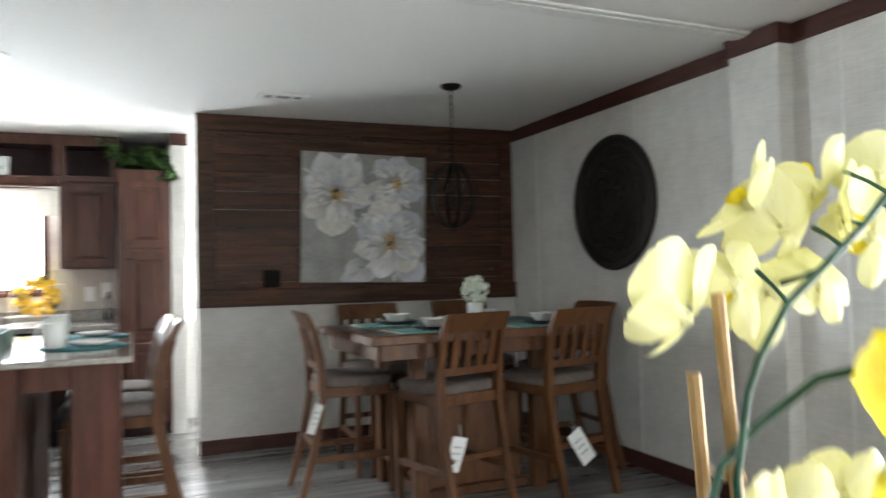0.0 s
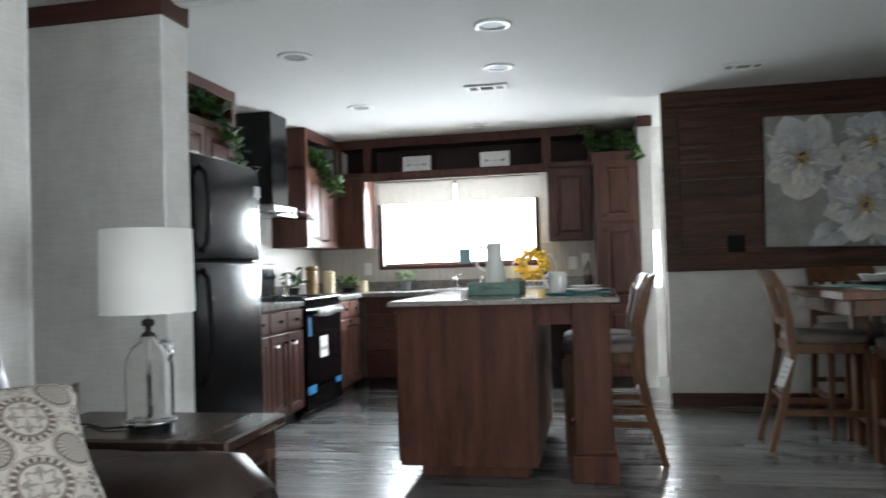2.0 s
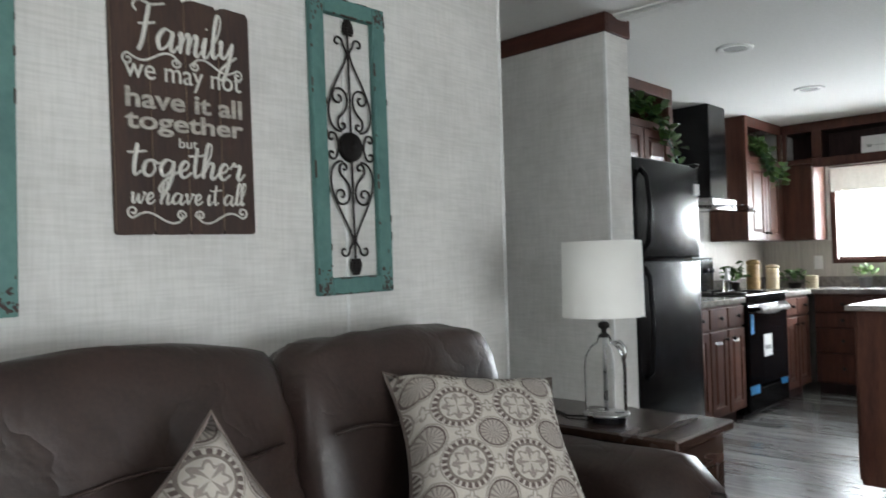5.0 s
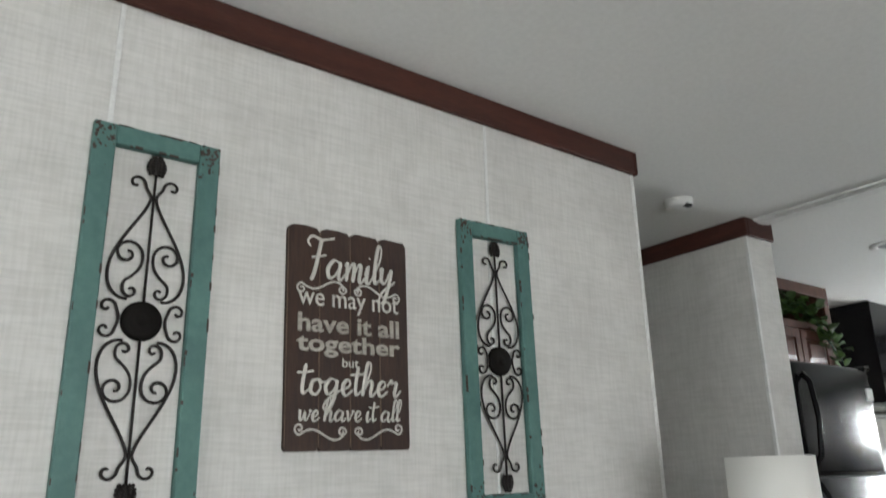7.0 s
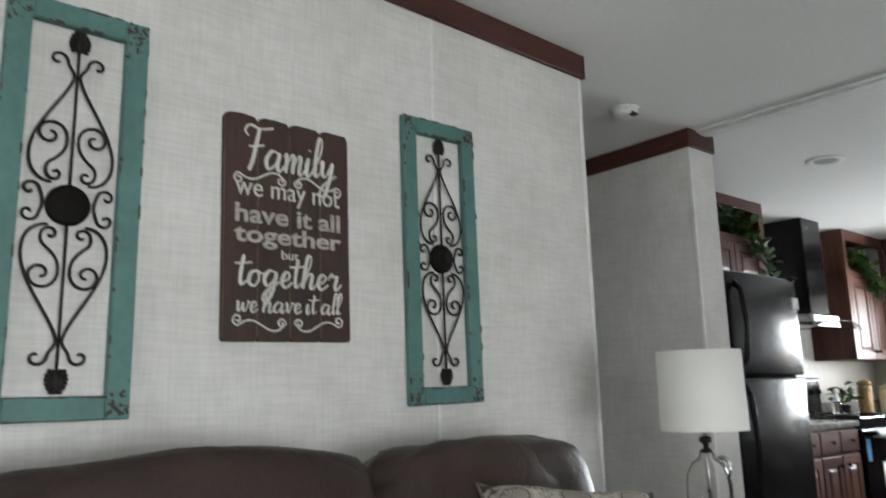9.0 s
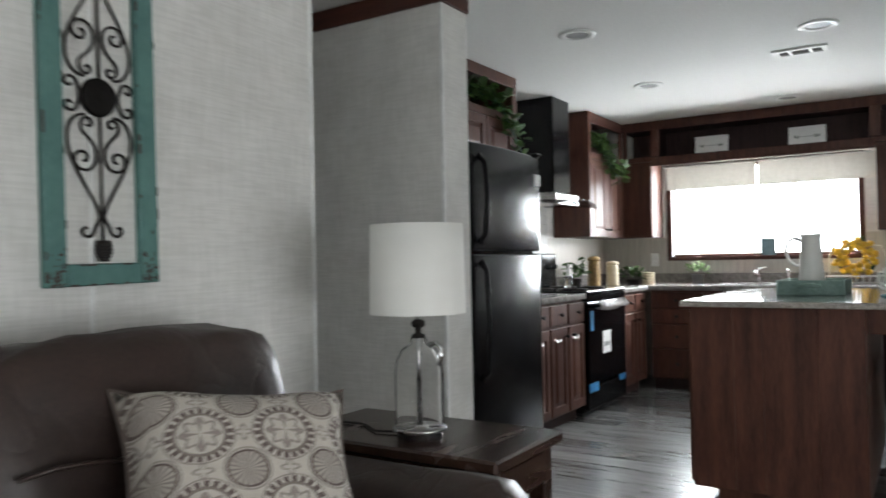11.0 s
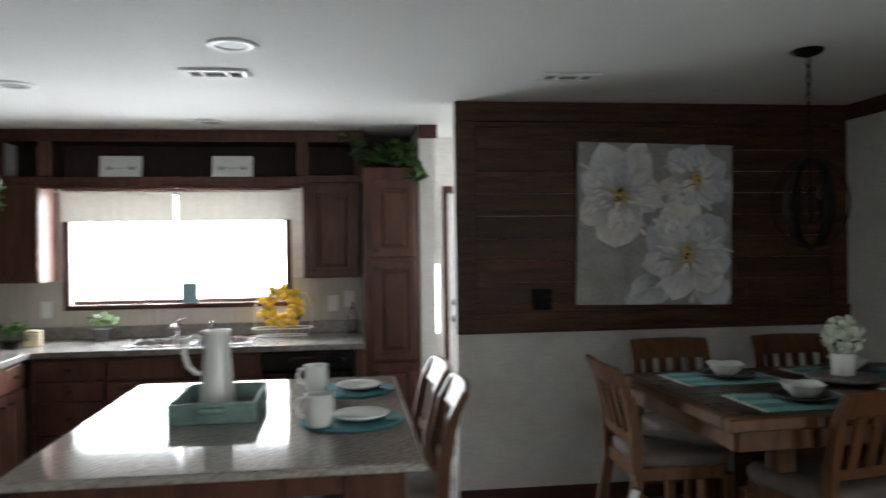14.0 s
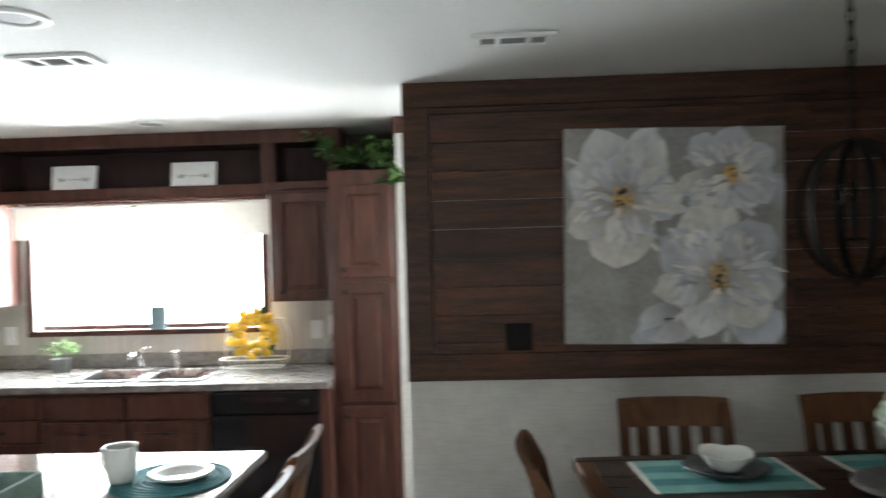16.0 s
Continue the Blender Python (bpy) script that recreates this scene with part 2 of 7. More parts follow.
FILM = mat("clear_plastic_film", (0.8, 0.8, 0.8), (0.6, 0.6, 0.6), rough=0.2, bump=0.4, scale=30)
CANVAS = mat("painted_canvas", (0.35, 0.34, 0.32), (0.22, 0.212, 0.20), rough=0.8, scale=7, fine=50, bump=0.2)
PETW = mat("painted_white_petal", (0.80, 0.79, 0.77), (0.60, 0.60, 0.61), rough=0.75, scale=9, fine=30, bump=0.35, spread=0.16, stretch=(1, 1, 0.5))
PETG = mat("painted_grey_petal", (0.56, 0.56, 0.57), (0.42, 0.42, 0.43), rough=0.8, scale=9, fine=40, bump=0.35, spread=0.18)
PETB = mat("painted_blue_white_petal", (0.60, 0.61, 0.65), (0.44, 0.45, 0.49), rough=0.75, scale=9, fine=30, bump=0.35, spread=0.15)
PETC = mat("painted_cream_petal", (0.72, 0.69, 0.64), (0.50, 0.47, 0.43), rough=0.75, scale=9, fine=30, bump=0.35, spread=0.15)
for m in (PETW, PETG, PETB, PETC):
    # the brush laid the paint thinner and greyer towards each flower's heart
    n, l = m.node_tree.nodes, m.node_tree.links
    tcn = next(k for k in n if k.type == "TEX_COORD")
    sp = n.new("ShaderNodeSeparateXYZ")
    l.new(tcn.outputs["UV"], sp.inputs[0])
    rp = n.new("ShaderNodeValToRGB")
    rp.color_ramp.elements[0].color, rp.color_ramp.elements[1].color = (0.48, 0.47, 0.45, 1), (1, 1, 1, 1)
    rp.color_ramp.elements[0].position, rp.color_ramp.elements[1].position = 0.12, 0.85
    l.new(sp.outputs[1], rp.inputs[0])
    mm = n.new("ShaderNodeMix")
    mm.data_type, mm.blend_type = "RGBA", "MULTIPLY"
    mm.inputs[0].default_value = 1
    pb_ = n["Principled BSDF"].inputs["Base Color"]
    l.new(pb_.links[0].from_socket, mm.inputs[6])
    l.new(rp.outputs[0], mm.inputs[7])
    l.new(mm.outputs[2], pb_)
GOLD = mat("gold_paint", (0.72, 0.50, 0.20), (0.45, 0.26, 0.08), rough=0.5, bump=0.1, scale=60)
SHEER = mat("sheer_valance", (0.74, 0.71, 0.65), (0.64, 0.61, 0.55), rough=0.9, scale=30, fine=300, bump=0.2)
RUBBER = mat("dark_rubber", (0.02, 0.02, 0.02), rough=0.8)
GRASS = mat("lawn", (0.10, 0.13, 0.05), (0.07, 0.09, 0.035), rough=1, scale=3)
GLASS = glass("clear_glass")
THIN = glass("thin_clear_glass")
THIN.node_tree.nodes["Principled BSDF"].inputs["IOR"].default_value = 1.06
PANE = glass("window_glass", rough=0.0)
sh = SHEER.node_tree
tr = sh.nodes.new("ShaderNodeBsdfTranslucent")
tr.inputs[0].default_value = (0.66, 0.61, 0.53, 1)
mx = sh.nodes.new("ShaderNodeMixShader")
mx.inputs[0].default_value = 0.038
sh.links.new(sh.nodes["Principled BSDF"].outputs[0], mx.inputs[1])
sh.links.new(tr.outputs[0], mx.inputs[2])
sh.links.new(mx.outputs[0], sh.nodes["Material Output"].inputs[0])


# ---- building blocks ----
def W(ob):
    return W(ob.parent) @ ob.matrix_basis if ob.parent else ob.matrix_basis.copy()


def thing(name, at, label, category, group="", rz=0):
    e = new(name)
    e.empty_display_size = 0.05
    e.matrix_basis = pose(*at, 0, 0, rz)
    return tagged(e, label, category, group)


def part(name, bm, material, parent=None, label="", smooth=False, world=False):
    """Links a bmesh as one mesh object under a thing or a part. world: the bmesh is in the world's coordinates."""
    if world and parent:
        bm.transform(W(parent).inverted())
    me = bpy.data.meshes.new(name)
    bmesh.ops.recalc_face_normals(bm, faces=bm.faces)
    bm.to_mesh(me)
    bm.free()
    me.materials.append(material)
    if smooth:
        me.shade_smooth()
    ob = new(name, me)
    if parent:
        ob.parent = parent
    if label:
        ob["label"] = label
    return ob


def structure(name, bm, material, label, category):
    return tagged(part(name, bm, material), label, category, kind="structure")


def box(lo, hi, bev=0.0, bm=None, seg=1):
    out = bm or bmesh.new()
    b = bmesh.new()
    bmesh.ops.create_cube(b, size=1)
    for v in b.verts:
        v.co = [lo[k] + (hi[k] - lo[k]) * (v.co[k] + 0.5) for k in range(3)]
    if bev:
        bmesh.ops.bevel(b, geom=b.edges[:], offset=min(bev, 0.49 * min(abs(hi[k] - lo[k]) for k in range(3))), segments=seg, affect="EDGES", profile=0.5)
    return merge(out, b)


def merge(out, b, m=None):
    if m:
        b.transform(m)
    me = bpy.data.meshes.new("tmp")
    b.to_mesh(me)
    b.free()
    out.from_mesh(me)
    bpy.data.meshes.remove(me)
    return out


def lathe(profile, n=24, bm=None, at=(0, 0, 0)):
    """Turns a profile of (radius, height) round the upright axis; ends of radius 0 close it."""
    out = bm or bmesh.new()
    rings = []
    for r, z in profile:
        if r < 1e-5:
            rings.append([out.verts.new((at[0], at[1], at[2] + z))])
        else:
            rings.append([out.verts.new((at[0] + r * math.cos(2 * math.pi * k / n), at[1] + r * math.sin(2 * math.pi * k / n), at[2] + z)) for k in range(n)])
    for a, b in zip(rings, rings[1:]):
        for k in range(n):
            q = [a[k % len(a)], a[(k + 1) % len(a)], b[(k + 1) % len(b)], b[k % len(b)]]
            q = list(dict.fromkeys(q))
            if len(q) > 2:
                out.faces.new(q)
    return out


def tube(pts, r, n=6, bm=None, closed=False, flat=1.0):
    """A rod of radius r (or radii) along points."""
    out = bm or bmesh.new()
    pts = [Vector(p) for p in pts]
    c = len(pts)
    rings, up = [], None
    for k, p in enumerate(pts):
        d = (pts[(k + 1) % c] - pts[k - 1]) if closed else (pts[min(k + 1, c - 1)] - pts[max(k - 1, 0)])
        d = d.normalized() if d.length > 1e-9 else Vector((0, 0, 1))
        if up is None:
            up = d.orthogonal().normalized()
        up = (up - d * up.dot(d))
        up = up.normalized() if up.length > 1e-6 else d.orthogonal().normalized()
        side = d.cross(up)
        rr = r[k] if isinstance(r, (list, tuple)) else r
        rings.append([out.verts.new(p + rr * (up * math.cos(2 * math.pi * j / n) + side * flat * math.sin(2 * math.pi * j / n))) for j in range(n)])
    span = range(c) if closed else range(c - 1)
    for k in span:
        a, b = rings[k], rings[(k + 1) % c]
        for j in range(n):
            out.faces.new((a[j], a[(j + 1) % n], b[(j + 1) % n], b[j]))
    if not closed:
        out.faces.new(rings[0][::-1])
        out.faces.new(rings[-1])
    return out


def prism(outline, depth, axis="y", bm=None, at=(0, 0, 0)):
    """A flat outline (two coordinates) pushed out by depth along an axis."""
    out = bm or bmesh.new()

    def put(u, v, d):
        return {"y": (at[0] + u, at[1] + d, at[2] + v), "x": (at[0] + d, at[1] + u, at[2] + v), "z": (at[0] + u, at[1] + v, at[2] + d)}[axis]
    a = [out.verts.new(put(u, v, 0)) for u, v in outline]
    b = [out.verts.new(put(u, v, depth)) for u, v in outline]
    out.faces.new(a[::-1])
    out.faces.new(b)
    for k in range(len(a)):
        j = (k + 1) % len(a)
        out.faces.new((a[k], a[j], b[j], b[k]))
    return out


def wall(name, lo, hi, holes=(), along="x", label="", material=None):
    """A wall with rectangular holes (u0, u1, z0, z1) along x or y, in strips between them."""
    bm = bmesh.new()
    k = 0 if along == "x" else 1
    cuts = sorted({lo[k], hi[k], *[h[0] for h in holes], *[h[1] for h in holes]})
    for a, b in zip(cuts, cuts[1:]):
        zs = [lo[2]]
        for h in sorted(holes, key=lambda q: q[2]):
            if h[0] <= a and h[1] >= b:
                zs += [h[2], h[3]]
        zs.append(hi[2])
        for z0, z1 in zip(zs[::2], zs[1::2]):
            if z1 - z0 > 1e-4:
                p, q = list(lo), list(hi)
                p[k], q[k], p[2], q[2] = a, b, z0, z1
                box(p, q, bm=bm)
    bmesh.ops.remove_doubles(bm, verts=bm.verts, dist=1e-5)
    return structure(name, bm, material or WALL, label or "pale grey linen-patterned wall", "wall")

# ---- structure ----
H = 2.32
XL, XR, YB, YF = -2.52, 3.15, 6.76, -3.2      # kitchen side wall, far side wall, window wall, living room end wall
DY = 5.34                                     # accent wall
SX, SY = -1.395, 1.47                         # sofa wall face and its end
T = 0.1
wall("wall_1", (XL - T, YB, 0), (XR + T, YB + 0.14, H), [(-1.87, -0.33, 1.1, 1.9), (0.87, 1.72, 0.0, 1.9), (0.70, 0.80, 0.82, 1.36)], "x")
wall("wall_2", (XL - T, 2.72, 0), (XL, YB, H), (), "y")
wall("wall_3", (XR, YF, 0), (XR + T, YB, H), [(-1.45, 0.75, 0.25, 1.4), (5.7, 6.4, 1.05, 1.95)], "y")
wall("wall_4", (SX - T, YF, 0), (SX, SY, H), (), "y")
wall("wall_5", (SX, YF - T, 0), (XR, YF, H), [(-0.7, 1.3, 0.75, 1.95)], "x")
wall("wall_6", (-4.6, 2.51, 0), (-1.62, 2.72, H), (), "x")
wall("wall_7", (-4.6, SY - T, 0), (SX - T, SY, H), (), "x")
wall("wall_8", (-4.7, SY - T, 0), (-4.6, 2.72, H), (), "y")
wall("wall_9", (0.73, DY, 0), (XR, DY + T, H), (), "x", "pale grey lower wall behind the dining table")
wall("wall_10", (0.60, 6.16, 0), (0.705, YB, H), (), "y", "narrow pale wall end beside the pantry")
structure("column", box((XR - 0.09, 2.56, 0), (XR, 2.86, H)), WALL, "pale boxed column on the wall", "column")
structure("ceiling", box((-4.7, YF - T, H), (XR + T, YB + 0.14, H + 0.1)), CEIL, "white textured ceiling", "ceiling")
bm = box((-1.62, 2.63, H - 0.012), (XR - 0.09, 2.75, H), 0.003)
box((-1.62, 2.66, H - 0.018), (XR - 0.09, 2.72, H - 0.012), 0.003, bm)
bm.transform(Matrix.Translation((0.7, 2.69, 0)) @ pose(0, 0, 0, 0, 0, 1.7) @ Matrix.Translation((-0.7, -2.69, 0)))
structure("ceiling_trim", bm, TRIMW, "white batten along the ceiling seam", "trim")
# wall battens over the panel seams
for k, (x, y) in enumerate([(SX, 0.745), (SX, -0.35), (SX, -1.44), (XR, 4.95), (XR, 3.75), (XR, 2.3)]):
    s = 1 if x < 0 else -1
    structure("batten_%d" % (k + 1), box((min(x, x + s * 0.004), y - 0.006, 0.1), (max(x, x + s * 0.003), y + 0.006, H - 0.08), 0.001), TRIMW, "pale batten over a wall seam", "trim")
structure("corner_trim_1", box((SX - 0.012, SY - 0.012, 0.09), (SX + 0.004, SY + 0.004, H - 0.09), 0.002), TRIMW, "white corner bead at the wall's end", "trim")
structure("corner_trim_2", box((-1.632, 2.506, 0.09), (-1.616, 2.522, H - 0.09), 0.002), TRIMW, "white corner bead at the wall's end", "trim")


def strip(name, lo, hi, label, category, material=None):
    return structure(name, box(lo, hi, 0.004), material or TRIM, label, category)


CZ = H - 0.092
crown = "dark brown wooden crown board"
strip("trim_1", (SX, YF, CZ), (SX + 0.018, SY, H), crown, "trim")
strip("trim_2", (SX - T, SY, CZ), (SX + 0.018, SY + 0.018, H), crown, "trim")
strip("trim_3", (-4.6, 2.492, CZ), (-1.602, 2.51, H), crown, "trim")
strip("trim_4", (-1.62, 2.51, CZ), (-1.602, 2.72, H), crown, "trim")
strip("trim_5", (XR - 0.018, 2.86, CZ), (XR, DY, H), crown, "trim")
strip("trim_6", (XR - 0.108, 2.56, CZ), (XR - 0.09, 2.86, H), crown, "trim")
strip("trim_7", (XR - 0.108, 2.86, CZ), (XR - 0.018, 2.878, H), crown, "trim")
strip("trim_8", (XR - 0.018, YF, CZ), (XR, 2.542, H), crown, "trim")
strip("trim_9", (XR - 0.108, 2.542, CZ), (XR, 2.56, H), crown, "trim")
strip("trim_10", (0.595, 6.142, CZ), (0.725, 6.16, H), crown, "trim")
base = "dark brown wooden baseboard"
strip("baseboard_1", (0.73, DY - 0.014, 0), (XR, DY, 0.095), base, "baseboard")
strip("baseboard_2", (XR - 0.014, 2.86, 0), (XR, DY - 0.014, 0.095), base, "baseboard")
strip("baseboard_3", (XR - 0.104, 2.56, 0), (XR - 0.09, 2.86, 0.095), base, "baseboard")
strip("baseboard_4", (XR - 0.014, YF, 0), (XR, 2.56, 0.095), base, "baseboard")
strip("baseboard_5", (SX, YF, 0), (SX + 0.014, SY, 0.095), base, "baseboard")
strip("baseboard_6", (-4.6, 2.496, 0), (-1.62, 2.51, 0.095), base, "baseboard")

# floors: carpet in the living room, vinyl boards beyond
structure("floor", box((-4.7, YF - T, -0.12), (XR + T, YB + 0.14, -0.008)), FLOORM, "subfloor under the grey vinyl boards", "floor")
structure("carpet", box((-4.6, YF, -0.008), (XR, 2.87, 0.0)), CARPET, "short beige-brown living room carpet", "carpet")
structure("threshold_strip", box((-1.62, 2.862, -0.004), (XR, 2.9, 0.005), 0.003), STEEL, "thin metal strip where carpet meets vinyl", "trim")
structure("ground", box((-60, -60, -0.5), (60, 60, -0.45)), GRASS, "dry lawn outside", "ground")

# window wall openings
win = structure("window_1", box((-1.87, YB + 0.1, 1.1), (-0.33, YB + 0.125, 1.13)), TRIM, "wide kitchen window with a dark wooden frame", "window")
part("window_frame", box((-1.90, YB - 0.022, 1.07), (-0.30, YB, 1.105), 0.004), TRIM, win)
part("window_frame", box((-1.90, YB - 0.022, 1.105), (-1.855, YB, 1.94), 0.004), TRIM, win)
part("window_frame", box((-0.345, YB - 0.022, 1.105), (-0.30, YB, 1.94), 0.004), TRIM, win)
part("window_frame", box((-1.855, YB - 0.022, 1.895), (-0.345, YB, 1.94), 0.004), TRIM, win)
for a in (-1.87, -1.115):
    pn = part("pane", box((a + 0.01, YB + 0.085, 1.13), (a + 0.775, YB + 0.089, 1.9)), PANE, win)
    pn.visible_shadow = False
part("mullion", box((-1.112, YB + 0.08, 1.13), (-1.088, YB + 0.1, 1.9), 0.003), WHITEP, win, "white vinyl meeting rail")
# door at the back
door = structure("door_1", box((0.875, YB + 0.03, 0.01), (1.715, YB + 0.07, 1.89), 0.004), TRIMW, "closed white back door with a dark deadbolt", "door")
part("casing", box((0.835, YB - 0.016, 0), (0.87, YB, 1.95), 0.003), TRIM, door)
part("casing", box((1.72, YB - 0.016, 0), (1.78, YB, 1.95), 0.003), TRIM, door)
part("casing", box((0.87, YB - 0.016, 1.9), (1.72, YB, 1.95), 0.003), TRIM, door)
knob = lathe([(0, 0.055), (0.018, 0.053), (0.026, 0.04), (0.024, 0.028), (0.012, 0.02), (0.012, 0.006), (0.03, 0.004), (0.03, 0)], 16)
knob.transform(Matrix.Translation((0.93, YB + 0.03, 0.94)) @ pose(0, 0, 0, 90, 0, 0))
part("door_knob", knob, IRON, door, smooth=True)
bolt = lathe([(0, 0.02), (0.022, 0.018), (0.028, 0.008), (0.028, 0)], 16)
bolt.transform(Matrix.Translation((0.93, YB + 0.03, 1.06)) @ pose(0, 0, 0, 90, 0, 0))
part("deadbolt", bolt, IRON, door, smooth=True)
sl = structure("window_2", box((0.70, YB + 0.005, 0.82), (0.80, YB + 0.05, 0.83)), TRIMW, "narrow bright sidelight beside the back door", "window")
part("pane", box((0.70, YB + 0.02, 0.83), (0.80, YB + 0.024, 1.36)), PANE, sl).visible_shadow = False
structure("backdrop", box((-4, 9.5, -0.4), (4, 9.52, 4)), mat("pale_siding", (0.8, 0.8, 0.8), (0.75, 0.75, 0.75), rough=0.8, stretch=(0.2, 1, 8)), "pale siding of the next building", "backdrop")
# three windows out of view, added only to let the fill lamps in
for name, lo, hi, along in (("window_3", (-0.7, YF - 0.1, 0.75), (1.3, YF, 1.95), "x"), ("window_4", (XR, -1.45, 0.25), (XR + 0.1, 0.75, 1.4), "y"), ("window_5", (XR, 5.7, 1.05), (XR + 0.1, 6.4, 1.95), "y")):
    k = 0 if along == "x" else 1
    a, b = list(lo), list(hi)
    a[1 - k] += 0.04
    b[1 - k] -= 0.04
    b[2] = lo[2] + 0.03
    wo = structure(name, box(a, b), WHITEP, "white-framed window added out of view for a fill lamp", "window")
    b[2], a[2] = hi[2], hi[2] - 0.03
    part("window_frame", box(a, b), WHITEP, wo)
    a[2] = lo[2] + 0.03
    b[2] = hi[2] - 0.03
    mid = (lo[k] + hi[k]) / 2
    for u in (lo[k] + 0.015, mid, hi[k] - 0.015):
        p, q = list(a), list(b)
        p[k], q[k] = u - 0.015, u + 0.015
        part("window_frame", box(p, q), WHITEP, wo)
    for u0, u1 in ((lo[k] + 0.03, mid - 0.015), (mid + 0.015, hi[k] - 0.03)):
        p, q = list(a), list(b)
        c = (p[1 - k] + q[1 - k]) / 2
        p[k], q[k], p[1 - k], q[1 - k] = u0, u1, c - 0.002, c + 0.002
        part("pane", box(p, q), PANE, wo).visible_shadow = False

# dark boarded accent panel with its frame, boards a finger's breadth apart
acc = structure("accent_panel", box((0.74, DY - 0.006, 1.0), (XR - 0.002, DY, H - 0.004)), mat("pale_backing", (0.5, 0.48, 0.45), rough=0.8), "dark stained board panelling on the dining wall", "wall panel")
Y0, Y1 = DY - 0.024, DY - 0.006
for lo, hi in [((0.725, Y0 - 0.006, H - 0.115), (XR - 0.02, Y1, H - 0.002)), ((0.725, Y0 - 0.006, 0.99), (XR - 0.002, Y1, 1.11)), ((0.725, Y0 - 0.006, 1.11), (0.845, Y1, H - 0.115)), ((XR - 0.125, Y0 - 0.006, 1.11), (XR - 0.02, Y1, H - 0.115))]:
    part("frame_board", box(lo, hi, 0.003), PLANK, acc)
z, k = 1.11, 0
widths = [0.048, 0.122, 0.126, 0.128, 0.13, 0.128, 0.128, 0.128, 0.128]
rnd = random.Random(4)
while z < H - 0.13:
    w = widths[k % 9]
    top = min(z + w, H - 0.116)
    x = 0.846
    while x < XR - 0.13:
        e = min(x + rnd.uniform(1.1, 2.4), XR - 0.126)
        if XR - 0.126 - e < 0.3:
            e = XR - 0.126
        g = rnd.choice((0.0012, 0.0014, 0.0034))
        part("board", box((x + 0.0006, Y0 + rnd.uniform(0, 0.004), z + 0.0003), (e - 0.0006, Y1, top - g), 0.0012), PLANK, acc)
        x = e
    z, k = top, k + 1


# ---- kitchen ----
def panel_door(w, h, parent, m, name="door", material=None, knob_at=None, flat=False):
    """A raised-panel door in the plane y = 0, its face to -y, its lower left corner at the origin, set by m."""
    material = material or CAB
    f = min(0.058, w * 0.23, h * 0.3)
    steps = [(0.002, 0.0), (0.002, -0.017), (0.005, -0.02)]
    steps += [] if flat else [(f, -0.02), (f + 0.003, -0.012), (f + 0.012, -0.012), (f + 0.034, -0.021)]
    bm = bmesh.new()
    loops = [[bm.verts.new(p) for p in ((q, d, q), (w - q, d, q), (w - q, d, h - q), (q, d, h - q))] for q, d in steps]
    for u, v in zip(loops, loops[1:]):
        for j in range(4):
            bm.faces.new((u[j], u[(j + 1) % 4], v[(j + 1) % 4], v[j]))
    bm.faces.new(loops[0])
    bm.faces.new(loops[-1])
    bm.transform(m)
    d = part(name, bm, material, parent, world=True)
    if knob_at:
        kb = lathe([(0, 0.028), (0.01, 0.026), (0.014, 0.02), (0.01, 0.012), (0.005, 0.008), (0.007, 0)], 10)
        kb.transform(m @ Matrix.Translation((knob_at[0], -0.021, knob_at[1])) @ pose(0, 0, 0, 90, 0, 0))
        part("knob", kb, IRON, d, "dark round knob", smooth=True, world=True)
    return d


def FX(x, y, z):
    """Turns a door's plane to face +x, with its left end at (x, y, z) and its width along +y."""
    return Matrix.Translation((x, y, z)) @ pose(0, 0, 0, 0, 0, 90)


def FY(x, y, z):
    return Matrix.Translation((x, y, z))


CT = 0.865           # worktop height
BX = -1.90           # front of the side run
BY = 6.08            # front of the window run


def base_unit(y0, y1, doors, label):
    u = thing("base_cabinet", ((XL + BX) / 2, (y0 + y1) / 2, 0), label, "cabinet", "kitchen base cabinets")
    bm = box((XL + 0.002, y0 + 0.001, 0.09), (BX, y1 - 0.001, CT - 0.04), 0.002)
    part("body", bm, CAB, u, world=True)
    part("toe_kick", box((XL + 0.01, y0 + 0.002, 0), (BX - 0.06, y1 - 0.002, 0.09)), CABDARK, u, world=True)
    w = (y1 - y0) / doors
    for k in range(doors):
        panel_door(w - 0.012, 0.56, u, FX(BX, y0 + k * w + 0.006, 0.10), knob_at=(w * (0.8 if k % 2 == 0 else 0.2), 0.50))
        panel_door(w - 0.012, 0.135, u, FX(BX, y0 + k * w + 0.006, 0.675), "drawer", flat=True, knob_at=(w / 2, 0.07))
    return u


base_unit(3.56, 4.12, 2, "cherry brown base cabinet beside the fridge")
base_unit(4.12, 4.68, 2, "cherry brown two-door base cabinet with drawers")
base_unit(5.46, 6.02, 2, "cherry brown base cabinet in the kitchen corner")


